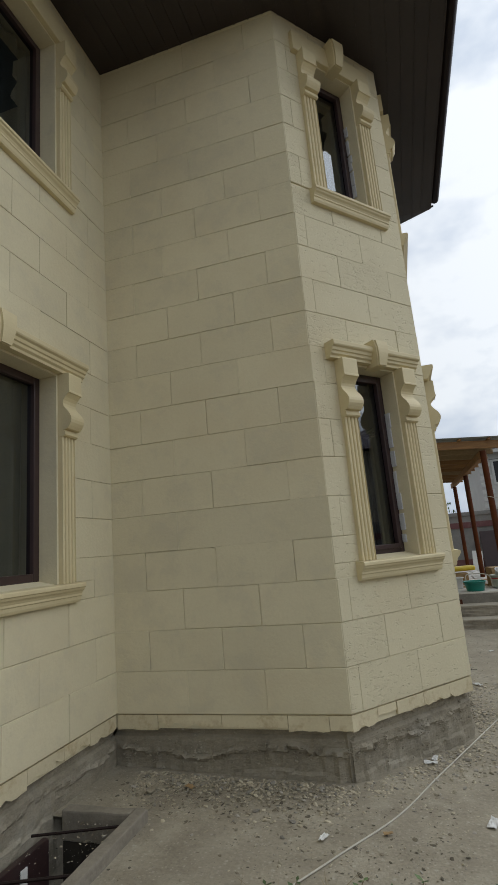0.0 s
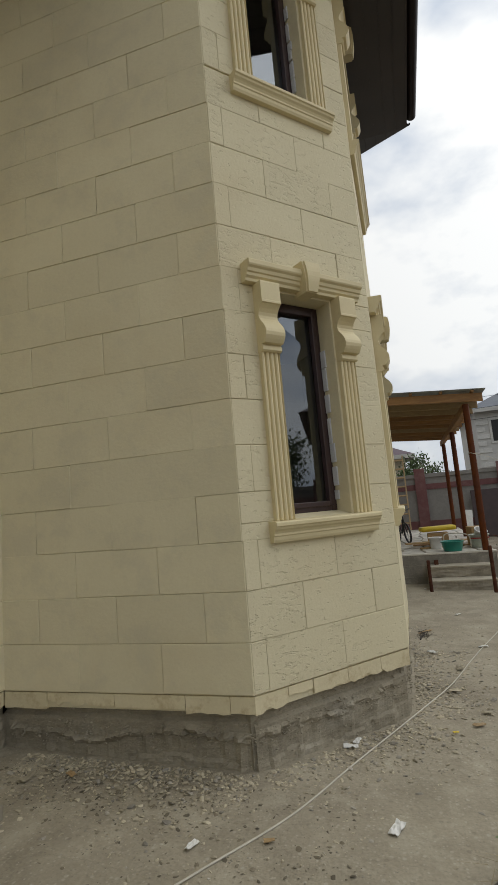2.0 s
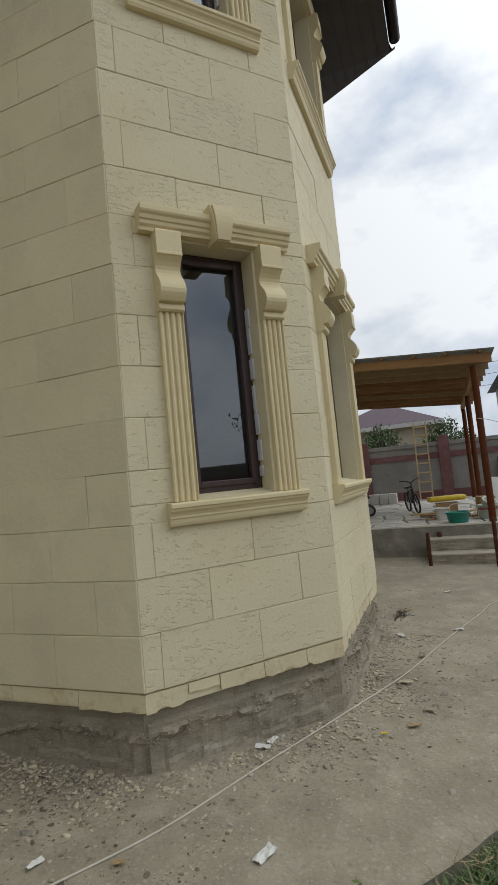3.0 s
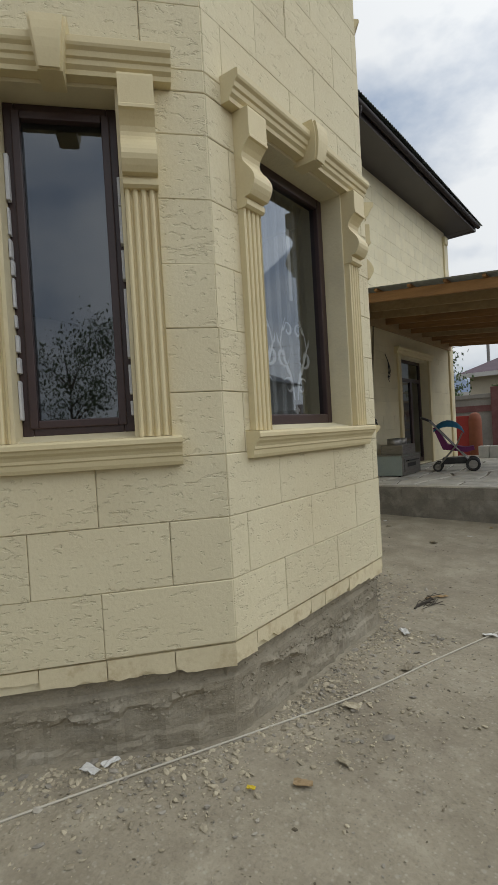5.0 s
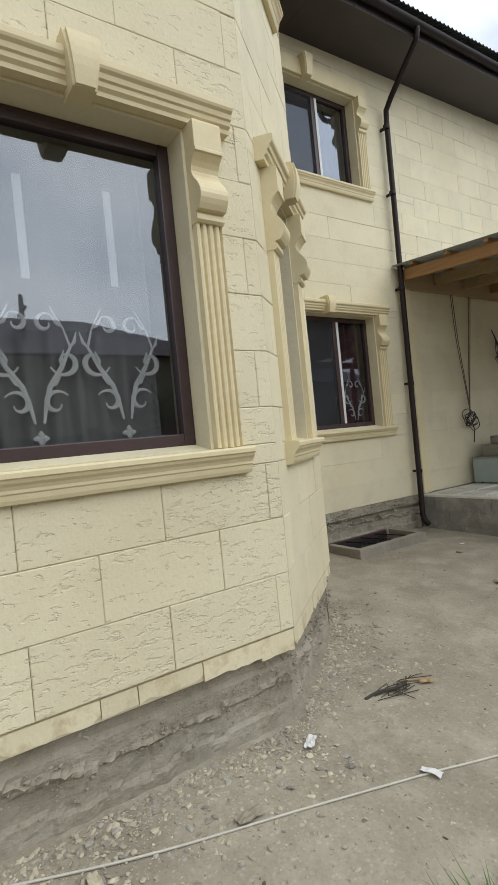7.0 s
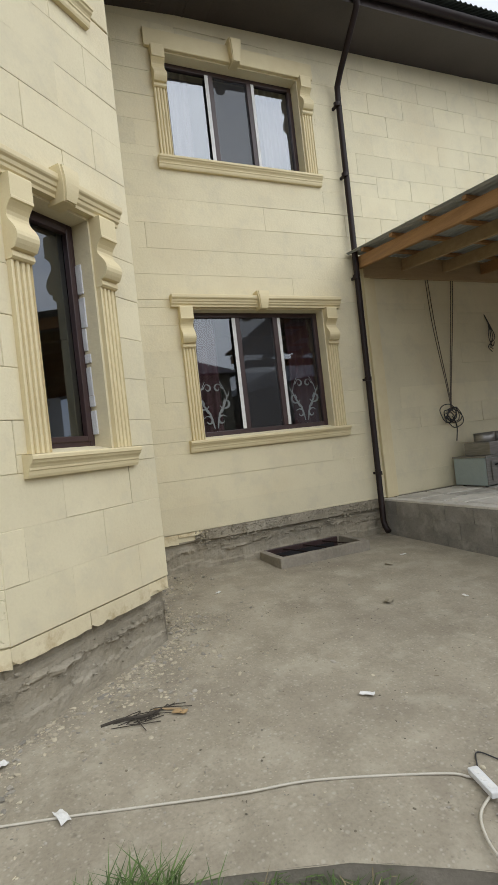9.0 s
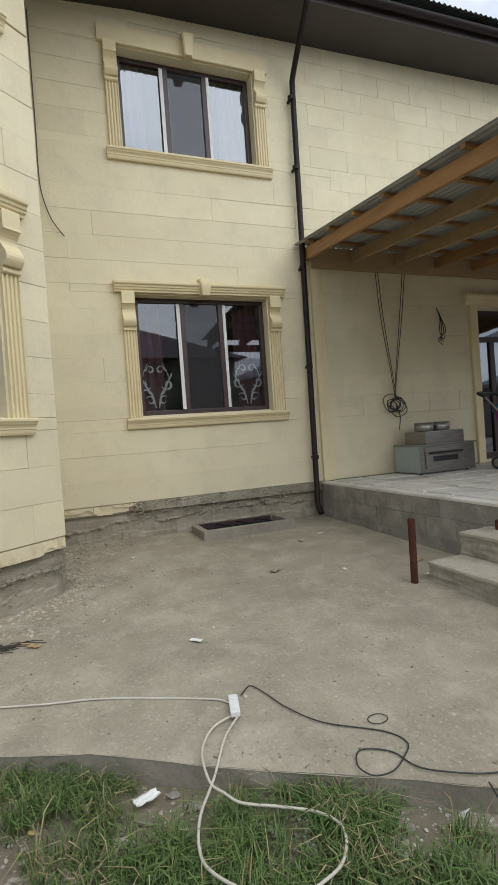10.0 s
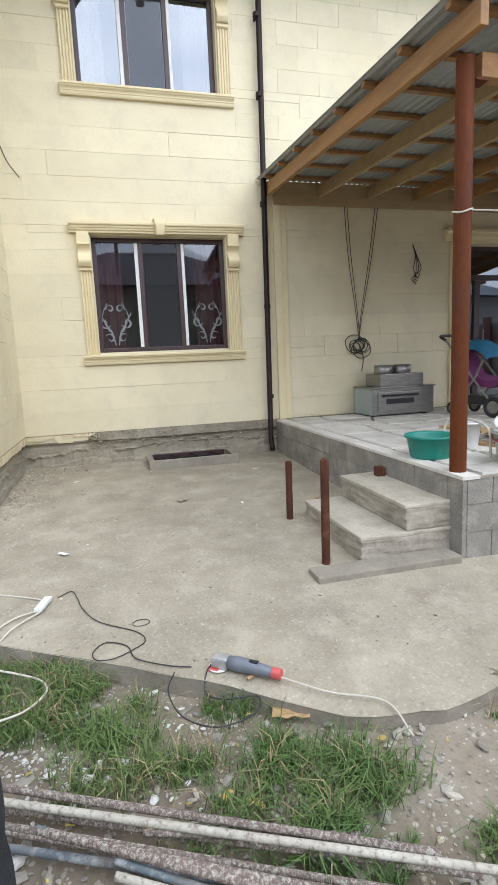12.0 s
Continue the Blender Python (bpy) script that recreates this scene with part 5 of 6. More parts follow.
ob.matrix_basis = Matrix.Translation((1.62, 11.48, P_TOP + 0.001)) @ pose(0, 0, 0, 0, 0, 12)
bm = bmesh.new()
add_tube(bm, curve_points([(1.02, 10.9, P_TOP + 0.02), (1.0, 10.95, P_TOP + 0.25), (1.15, 11.0, P_TOP + 0.29), (1.42, 11.0, P_TOP + 0.24), (1.46, 11.0, P_TOP + 0.02)], 6), 0.010, 8)
tagged(part("hose", bm, CABLE_WHITE), "pale bent hose lying beside the green tub", "hose")
for k, (x, y, w, l_, a, mat) in enumerate(((1.1, 11.5, 0.12, 1.1, 20, CARD), (0.9, 11.7, 0.16, 0.9, -15, WOOD), (1.35, 11.9, 0.10, 1.2, 50, CARD), (0.55, 11.5, 0.2, 0.5, 10, CARD))):
    ob = part("loose_board", box(-l_ / 2, -w / 2, 0, l_ / 2, w / 2, 0.025, 0.003), mat)
    ob.matrix_basis = Matrix.Translation((x, y, P_TOP + 0.03 * k + 0.001)) @ pose(0, 0, 0, 0, 0, a)
    tagged(ob, "loose offcut of timber board lying on the porch", "board", "loose boards")
bm = bmesh.new()
add_box(bm, -0.35, -0.14, 0, 0.35, 0.14, 0.10, 0.04)
for v in bm.verts:
    v.co.z += 0.05 * math.sin(v.co.x * 6)
ob = tagged(part("yellow_bag", bm, YELLOW, smooth=True), "yellow plastic bag heaped on the boards", "bag")
ob.matrix_basis = Matrix.Translation((0.95, 12.1, P_TOP + 0.28)) @ pose(0, 0, 0, 0, 8, 15)
ob = tagged(part("carton", box(-0.2, -0.2, 0, 0.2, 0.2, 0.24, 0.006), CARD), "brown cardboard carton under the yellow bag", "carton")
ob.matrix_basis = Matrix.Translation((0.95, 12.1, P_TOP + 0.001))
for k in range(4):
    ob = tagged(part("foam_block", box(-0.12, -0.1, 0, 0.12, 0.1, 0.30, 0.02), PAPER), "white foam block standing at the far end of the porch", "foam block", "foam blocks")
    ob.matrix_basis = Matrix.Translation((-1.25 + 0.25 * k, 16.4, P_TOP))

bike = thing("bicycle", "small black child's bicycle standing on the porch", "bicycle", Matrix.Translation((0.26, 13.1, P_TOP)) @ pose(0, 0, 0, 6, 0, -72))
for x in (-0.38, 0.38):
    bm = bmesh.new()
    add_tube(bm, [(0.21 * math.cos(a), 0, 0.21 * math.sin(a)) for a in (2 * math.pi * j / 24 for j in range(25))], 0.022, 8)
    wh = part("wheel", bm, BLACK, bike, m=Matrix.Translation((x, 0, 0.232)), smooth=True)
    bm = bmesh.new()
    for j in range(10):
        a = math.pi * 2 * j / 10
        add_tube(bm, [(0, 0, 0), (0.2 * math.cos(a), 0, 0.2 * math.sin(a))], 0.003, 4)
    part("spokes", bm, STEEL, wh)
for a, b in (((-0.38, 0.23), (-0.1, 0.5)), ((-0.1, 0.5), (0.02, 0.22)), ((0.02, 0.22), (-0.38, 0.23)), ((0.02, 0.22), (0.28, 0.56)), ((-0.1, 0.48), (0.28, 0.54)), ((0.38, 0.23), (0.26, 0.68))):
    part("frame_tube", tube([(a[0], 0, a[1]), (b[0], 0, b[1])], 0.016, 8), BLACK, bike)
part("handlebar", tube(curve_points([(0.2, -0.22, 0.74), (0.26, -0.1, 0.72), (0.26, 0, 0.68), (0.26, 0.1, 0.72), (0.2, 0.22, 0.74)], 4), 0.012, 8), BLACK, bike)
bm = bmesh.new()
add_box(bm, -0.22, -0.06, 0.54, 0.0, 0.06, 0.59, 0.02)
part("saddle", bm, BLACK, bike)

bm = bmesh.new()
add_tube(bm, [(1.645 + 0.061 * math.cos(a), 10.575 + 0.061 * math.sin(a), 2.08 + 0.012 * math.sin(2 * a)) for a in (2 * math.pi * j / 20 for j in range(21))], 0.006, 6)
add_tube(bm, curve_points([(1.70, 10.60, 2.08), (1.88, 10.80, 2.03), (2.2, 11.4, 1.95), (2.6, 13, 1.9), (3.2, 16, 2.2)], 6), 0.0055, 6)
tagged(part("rope", bm, CABLE_WHITE), "pale rope tied round the steel porch post", "rope")

wall_cable = tube(curve_points([(-2.165, 7.25, 5.9), (-2.165, 7.25, 4.6), (-2.16, 7.245, 4.2), (-2.16, 7.26, 3.9), (-2.15, 7.34, 3.62), (-2.15, 7.46, 3.44)], 6), 0.007, 6)
tagged(part("loose_wire", wall_cable, CABLE_BROWN), "thin dark wire hanging down the wall beside the bay", "wire")
LEAF_LITTER = material("yellow_leaf_litter", (0.50, 0.40, 0.12), (0.36, 0.26, 0.08), rough=0.9, vary=0.3)

# ---- cables and tool on the apron ----
def on_slab(pts, lift):
    return [(x, y, gz(x, y) + lift) for x, y in pts]


cable_line = [(-1.1, 1.7), (-0.78, 2.4), (-0.54, 2.8), (-0.25, 3.26), (-0.01, 3.81), (0.32, 4.55), (0.60, 5.2), (0.80, 5.82), (0.98, 6.36), (1.05, 6.55), (1.21, 7.0), (1.30, 7.3), (1.52, 7.74), (1.60, 7.83)]
tagged(part("extension_cable", tube(curve_points(on_slab(cable_line, 0.006), 8), 0.0048, 8), CABLE_WHITE, smooth=True), "dirty white extension cable running across the concrete", "cable")
strip = thing("power_strip", "white plastic extension socket lying on the concrete", "power strip", Matrix.Translation((1.66, 7.83, gz(1.66, 7.83) + 0.012)) @ pose(0, 0, 0, 0, 0, -15) @ Matrix.Diagonal((0.72, 0.62, 0.6, 1)))
part("body", box(-0.11, -0.035, 0, 0.11, 0.035, 0.04, 0.008), WHITE_PLASTIC, strip)
for x in (-0.06, 0.0, 0.06):
    part("socket", tube([(x, 0, 0.0405), (x, 0, 0.043)], 0.02, 14), PAPER, strip)
loop = [(1.70, 7.83), (1.75, 7.71), (1.83, 7.64), (1.93, 7.60), (2.03, 7.60), (2.10, 7.63), (2.17, 7.67), (2.24, 7.78), (2.32, 7.89), (2.41, 7.93), (2.51, 7.87), (2.55, 7.78), (2.56, 7.67), (2.50, 7.58),
        (2.40, 7.50), (2.31, 7.48), (2.17, 7.52), (2.01, 7.62), (1.90, 7.69), (1.82, 7.74), (1.73, 7.82)]
pts = []
for x, y in loop:
    inside = x < edge_x(y) + 0.05
    pts.append((x, y, gz(x, y) + 0.012 if inside else max(soil_z(x, y) + 0.06, gz(x, y) - 0.02)))
tagged(part("extension_cable", tube(curve_points(pts, 8), 0.0052, 8), CABLE_WHITE, smooth=True), "white extension cable looped over the kerb into the grass", "cable")
hook = [(2.44, 8.68, gz(2.44, 8.68) + 0.012), (2.52, 8.62, gz(2.5, 8.6) + 0.004), (2.60, 8.60, -0.22), (2.68, 8.66, -0.21), (2.72, 8.80, -0.20), (2.82, 8.76, -0.20), (2.86, 8.60, -0.19), (2.76, 8.48, -0.19), (2.60, 8.44, -0.18), (2.48, 8.48, gz(2.48, 8.48) + 0.005)]
tagged(part("tool_cable", tube(curve_points(hook, 8), 0.0034, 7), CABLE_BLACK, smooth=True), "dark tool cable hanging over the kerb into the weeds", "cable")
dark = [(1.56, 7.90), (1.50, 7.97), (1.60, 8.01), (1.75, 8.05), (1.92, 8.14), (2.08, 8.33), (2.18, 8.37), (2.24, 8.31), (2.29, 8.22), (2.28, 8.14), (2.21, 8.12), (2.14, 8.18), (2.20, 8.28), (2.32, 8.32), (2.42, 8.46), (2.46, 8.56)]
tagged(part("tool_cable", tube(curve_points(on_slab(dark, 0.005), 8), 0.0030, 7), CABLE_BLACK, smooth=True), "thin dark tool cable lying in a loop on the concrete", "cable")
bm = bmesh.new()
add_tube(bm, [(2.0 + 0.035 * math.cos(a), 8.36 + 0.045 * math.sin(a), gz(2.0, 8.36) + 0.006) for a in (2 * math.pi * j / 16 for j in range(17))], 0.0022, 5)
tagged(part("wire_ring", bm, CABLE_BLACK), "thin wire ring lying on the concrete", "wire")
grinder = thing("angle_grinder", "grey angle grinder with red collar lying on the kerb", "power tool", Matrix.Translation((2.58, 8.79, gz(2.58, 8.79) + 0.004)) @ pose(0, 0, 0, 0, 0, 52) @ Matrix.Scale(0.83, 4))
bm = tube([(-0.10, 0, 0.045), (-0.05, 0, 0.045), (0.0, 0, 0.045), (0.10, 0, 0.04), (0.15, 0, 0.038)], 0.04, 14, radii=[0.036, 0.042, 0.04, 0.03, 0.027])
part("motor_body", bm, TOOL_GREY, grinder, smooth=True)
part("gear_head", box(-0.20, -0.035, 0.012, -0.10, 0.035, 0.075, 0.015), BRIGHT_STEEL, grinder)
part("collar", tube([(0.15, 0, 0.038), (0.20, 0, 0.038)], 0.029, 14), TOOL_RED, grinder)
bm = bmesh.new()
lathe(bm, [(0.0, 0.0), (0.058, 0.0), (0.058, 0.004), (0.0, 0.004)], 24)
part("disc", bm, PAPER, grinder, m=Matrix.Translation((-0.165, 0, 0.006)))
part("guard", box(-0.215, -0.05, 0.0, -0.15, 0.05, 0.011, 0.004), TOOL_RED, grinder)
part("switch", box(0.02, -0.012, 0.076, 0.07, 0.012, 0.083, 0.002), BLACK, grinder)
tail = curve_points([(2.66, 8.895, gz(2.66, 8.9) + 0.028), (2.82, 9.08, gz(2.8, 9.05) + 0.02), (2.93, 9.28, gz(2.9, 9.2) + 0.012), (3.1, 9.3, -0.22)], 6)
tagged(part("tool_cable", tube(tail, 0.0042, 7), CABLE_WHITE), "pale tool cable running over the kerb", "cable")


# ---- tyres and pipes in the grass ----
def tyre_mesh(r, width, bore):
    bm = bmesh.new()
    h = width / 2
    prof = [(bore, -h * 0.62), (bore + 0.012, -h * 0.80), (bore + 0.03, -h * 0.84), (r * 0.875, -h * 1.02), (r * 0.93, -h * 0.96), (r * 0.985, -h * 0.72), (r, -h * 0.3), (r, h * 0.3), (r * 0.985, h * 0.72),
            (r * 0.93, h * 0.96), (r * 0.875, h * 1.02), (bore + 0.03, h * 0.84), (bore + 0.012, h * 0.80), (bore, h * 0.62), (bore + 0.03, h * 0.60), (r * 0.92, h * 0.5), (r * 0.95, 0.0), (r * 0.92, -h * 0.5), (bore + 0.03, -h * 0.60), (bore, -h * 0.62)]
    lathe(bm, prof, 56)
    return bm


def tyre(x, y, z, tilt, turn, label, r=0.369):
    t = thing("car_tyre", label, "tyre", Matrix.Translation((x, y, z)) @ pose(0, 0, 0, tilt, 0, turn) @ Matrix.Diagonal((1, 1, 0.86, 1)), group="stacked tyres")
    part("carcass", tyre_mesh(r, 0.21, 0.252), TREAD, t, smooth=True)
    lug = bmesh.new()
    add_box(lug, r - 0.020, -0.019, 0.022, r - 0.0045, 0.019, 0.074, 0.003, pose(0, 0, 0, 12, 0, 0))
    lug_me = finish(lug, "tread_lug", TREAD)
    for k in range(48):
        for s_ in (1, -1):
            part("tread_lug", lug_me, TREAD, t, m=pose(0, 0, 0, 0, 0, 7.5 * k + (3.75 if s_ < 0 else 0)) @ Matrix.Diagonal((1, 1, s_, 1)))
    for rr in (0.345, 0.334, 0.276):
        bm = bmesh.new()
        add_tube(bm, [(rr * math.cos(a), rr * math.sin(a), 0.101 if rr > 0.3 else 0.094) for a in (2 * math.pi * j / 48 for j in range(49))], 0.004, 5)
        part("sidewall_rib", bm, TREAD, t)


soil_t = soil_z(3.736, 7.696) + 0.01
lift_t = (0.482 - soil_t) / 8
for k, (dx, dy, turn, what) in enumerate(((0.005, 0.01, 10, "at the bottom"), (-0.01, -0.006, 50, "low"), (0.008, 0.004, 80, "high"), (0.0, 0.0, 20, "on top"))):
    tyre(3.736 + dx, 7.696 + dy, soil_t + lift_t * (2 * k + 1), 0, turn, f"worn black car tyre {what} in a stack")
plate = tagged(part("metal_plate", box(-0.061, -0.0115, 0, 0.061, 0.0115, 0.003, 0.001), BRIGHT_STEEL), "small drilled steel strip lying on the tyre", "metal strip")
plate.matrix_basis = Matrix.Translation((3.43, 7.73, 0.483)) @ pose(0, 0, 0, 0, 0, 66)

rng = random.Random(44)
PIPES = [((2.78, 7.55), (3.55, 9.10), 0.022, OLD_PIPE, 0.055), ((2.84, 7.56), (3.68, 9.32), 0.023, WHITE_PIPE, 0.05), ((2.92, 7.60), (3.76, 9.30), 0.020, OLD_PIPE, 0.03), ((3.18, 8.02), (3.62, 8.86), 0.024, OLD_PIPE, 0.06),
         ((3.22, 8.30), (3.40, 8.93), 0.018, OLD_PIPE, 0.02), ((3.30, 8.22), (3.62, 8.74), 0.021, BLUE_PIPE, 0.03), ((3.36, 8.22), (3.84, 9.10), 0.022, WHITE_PIPE, 0.045), ((3.46, 8.22), (3.90, 9.0), 0.02, OLD_PIPE, 0.03),
         ((3.10, 7.98), (3.58, 8.80), 0.018, BLUE_PIPE, 0.015), ((3.40, 9.75), (3.95, 9.05), 0.020, WHITE_PIPE, 0.04), ((3.55, 8.25), (4.02, 9.1), 0.022, OLD_PIPE, 0.05),
         ((2.80, 7.50), (3.60, 9.20), 0.019, OLD_PIPE, 0.01), ((2.88, 7.52), (3.66, 9.05), 0.021, OLD_PIPE, 0.02), ((3.0, 7.62), (3.70, 9.15), 0.021, BLUE_PIPE, 0.015), ((3.26, 8.16), (3.72, 9.0), 0.022, OLD_PIPE, 0.055)]
for (x0, y0), (x1, y1), r, mat, lift in PIPES:
    pts = []
    for k in range(9):
        a = k / 8
        x, y = x0 + (x1 - x0) * a, y0 + (y1 - y0) * a
        base = soil_z(x0, y0) * (1 - a) + soil_z(x1, y1) * a
        pts.append((x + 0.004 * math.sin(5 * a), y, base + lift + r + 0.03))
    r *= 0.54
    bm = bmesh.new()
    rings = add_tube(bm, pts, r, 12, cap=False)
    inner = add_tube(bm, [pts[0], pts[-1]], r * 0.85, 12, cap=False)
    tagged(part("scrap_pipe", bm, mat, smooth=True), "old steel pipe flecked with white paint lying on the ground", "pipe", "scrap pipes")


# ---- stones, chips and litter ----
def pebble(bm, x, y, z, s, rng, flat=0.6):
    made = bmesh.ops.create_icosphere(bm, subdivisions=1, radius=1.0)["verts"]
    q = Euler((rng.uniform(0, 6), rng.uniform(0, 6), rng.uniform(0, 6))).to_matrix()
    for v in made:
        c = v.co * rng.uniform(0.65, 1.15)
        c = q @ Vector((c.x * 1.2, c.y * 0.85, c.z * 0.6))
        v.co = Vector((x + c.x * s, y + c.y * s, z + c.z * s * flat))


def scatter(name, n, place, size, mat, label, seed, flat=0.6):
    rng = random.Random(seed)
    V, F = [], []
    base = bmesh.new()
    bmesh.ops.create_icosphere(base, subdivisions=1, radius=1.0)
    bv = [v.co.copy() for v in base.verts]
    bf = [[v.index for v in f.verts] for f in base.faces]
    base.free()
    for _ in range(n):
        x, y, z = place(rng)
        s_ = size[0] * (size[1] / size[0]) ** (rng.random() ** 2.2)
        q = Euler((rng.uniform(-0.4, 0.4), rng.uniform(-0.4, 0.4), rng.uniform(0, 6.3))).to_matrix()
        st = Vector((rng.uniform(0.8, 1.7), rng.uniform(0.6, 1.1), rng.uniform(0.5, 1.0) * flat))
        o = len(V)
        for c in bv:
            k = rng.uniform(0.7, 1.15)
            d = q @ Vector((c.x * st.x, c.y * st.y, c.z * st.z)) * (k * s_)
            V.append((x + d.x, y + d.y, z + d.z + s_ * 0.2 * flat))
        F += [[i + o for i in f] for f in bf]
    me = bpy.data.meshes.new(name)
    me.from_pydata(V, [], F)
    me.materials.append(mat)
    return tagged(new(name, me), label, "debris", kind="stuff")


FOOT = [IN_A, C1, C2, C3, C4, IN_E]


def near_wall(rng, spread):
    """A place on the apron at the foot of the bay, thinning outwards."""
    lens = [facet(p, q)[1] for p, q in zip(FOOT, FOOT[1:])]
    t = rng.uniform(0.2, sum(lens))
    for (p, q), ln in zip(zip(FOOT, FOOT[1:]), lens):
        if t <= ln:
            break
        t -= ln
    m, ln = facet(p, q)
    out = -rng.expovariate(1 / spread)
    v = m @ Vector((min(t, ln), -0.0 + out, 0))
    return v.x, v.y, gz(v.x, v.y)


def on_apron(rng):
    while True:
        y = rng.uniform(1.0, 12.0)
        x = rng.uniform(-2.1, 2.6)
        if y < 2.55 and x > -1.05 or x > edge_x(max(2.6, y)) - 0.05 or (y > 9.7 and x < 1.9):
            continue
        if 3.5 < y < 7.3 and x < 0.4 and not (y < 3.5):
            continue
        return x, y, gz(x, y)


def off_apron(rng):
    while True:
        y, x = rng.uniform(2.0, 10.5), rng.uniform(-0.9, 4.6)
        if y >= 2.6 and x < edge_x(y) + 0.02 or y < 2.55 and x < -0.9:
            continue
        if math.hypot(x - 3.736, y - 7.696) < 0.37:
            continue
        return x, y, soil_z(x, y)


def corner_ground(r):
    x = r.uniform(-0.95, 1.1)
    y = (2.47 if x < 0.25 else 2.6 + (x - 0.26) * 1.2) - abs(r.gauss(0, 0.2)) - 0.04
    return x, y, soil_z(x, y)


scatter("gravel", 9000, lambda r: near_wall(r, 0.17), (0.003, 0.018), CHIP_CREAM, "broken plaster chips and gravel along the foot of the bay", 1)
scatter("litter_bits", 900, lambda r: (lambda x, y: (x, y, gz(x, y)))(r.uniform(-2.1, 0.1), 3.5 - abs(r.gauss(0, 0.5))), (0.004, 0.017), DARK_BIT, "dark leaf litter and clods near the inner corner", 31, 0.22)
scatter("litter_bits", 500, lambda r: (lambda x, y: (x, y, gz(x, y)))(r.uniform(-2.1, 0.1), 3.5 - abs(r.gauss(0, 0.5))), (0.003, 0.012), CHIP_CREAM, "plaster crumbs near the inner corner", 32, 0.6)
scatter("gravel", 1500, lambda r: near_wall(r, 0.22), (0.004, 0.022), STONE, "grey mortar crumbs along the foot of the bay", 2)
scatter("grit", 3200, on_apron, (0.0022, 0.007), STONE, "fine grit scattered on the concrete apron", 3)
scatter("grit", 700, on_apron, (0.003, 0.013), CHIP_CREAM, "pale plaster crumbs scattered on the concrete", 4)
scatter("grit", 650, on_apron, (0.003, 0.011), DARK_BIT, "dark dirt clods and leaf bits on the concrete", 5, 0.4)

scatter("grit", 5200, lambda r: near_wall(r, 0.34), (0.002, 0.009), CHIP_CREAM, "fine plaster crumbs trodden into the dust round the bay", 71, 0.5)
scatter("rubble", 260, lambda r: corner_ground(r), (0.006, 0.03), STONE, "broken concrete lumps in the weeds at the apron corner", 72, 0.8)


def rubble_place(r):
    while True:
        x, y, z = off_apron(r)
        if noise.noise(Vector((x * 1.6, y * 1.6, 7))) > -0.05 and y > 6:
            return x, y, z


scatter("rubble", 3800, rubble_place, (0.004, 0.036), STONE, "grey stones and rubble lying among the weeds", 6)
scatter("rubble", 1300, off_apron, (0.004, 0.02), CHIP_CREAM, "pale plaster bits lying in the soil", 7)
scatter("leaf_litter", 260, lambda r: (lambda p: (p[0], p[1], p[2] + 0.02))(off_apron(r)), (0.006, 0.028), LEAF_LITTER, "yellowed leaves and plaster bits lying in the weeds", 33, 0.3)
PLASTER = plain("white_plaster_lumps", (0.62, 0.605, 0.56), 0.95, bump=0.5)
scatter("plaster_lumps", 1300, lambda r: (lambda x, y: (x, y, soil_z(x, y)))(2.62 + r.gauss(0, 0.22), 7.85 + r.gauss(0, 0.35)), (0.002, 0.013), PLASTER, "white plaster lumps spilled by the kerb", 8, 1.0)
scatter("plaster_lumps", 34, lambda r: (lambda x, y: (x, y, soil_z(x, y) + 0.012))(2.84 + r.gauss(0, 0.16), 8.35 + r.gauss(0, 0.42)), (0.010, 0.034), PLASTER, "broken lumps of white plaster lying in the weeds", 41, 0.8)
scatter("rubble", 300, lambda r: (lambda x, y: (x, y, soil_z(x, y) + 0.008))(3.14 + r.gauss(0, 0.18), 8.85 + r.gauss(0, 0.42)), (0.006, 0.028), STONE, "broken grey concrete lumps beyond the kerb", 42, 0.6)



def plinth_place(r):
    """A place on the raw plinth of the bay, thickest along the mortar ledge."""
    pairs = list(zip(FOOT, FOOT[1:]))
    lens = [facet(p, q)[1] for p, q in pairs]
    t = r.uniform(0.0, sum(lens))
    for (p, q), ln in zip(pairs, lens):
        if t <= ln:
            break
        t -= ln
    m, ln = facet(p, q)
    z = 0.15 + r.gauss(0, 0.035) if r.random() < 0.6 else r.uniform(-0.03, 0.29)
    v = m @ Vector((min(max(t, 0.03), ln - 0.03), 0.030 + r.uniform(-0.012, 0.008), z))
    return v.x, v.y, z


scatter("mortar_crumbs", 2600, plinth_place, (0.003, 0.012), PLINTH, "rough mortar lumps and drips stuck on the plinth", 34, 0.9)


def long_plinth_place(r):
    """A place on the raw plinth of the long wall, between the bay and the porch."""
    return WALL_X - 0.004 + r.uniform(-0.012, 0.006), r.uniform(7.95, 10.35), 0.385 - abs(r.gauss(0, 0.09))


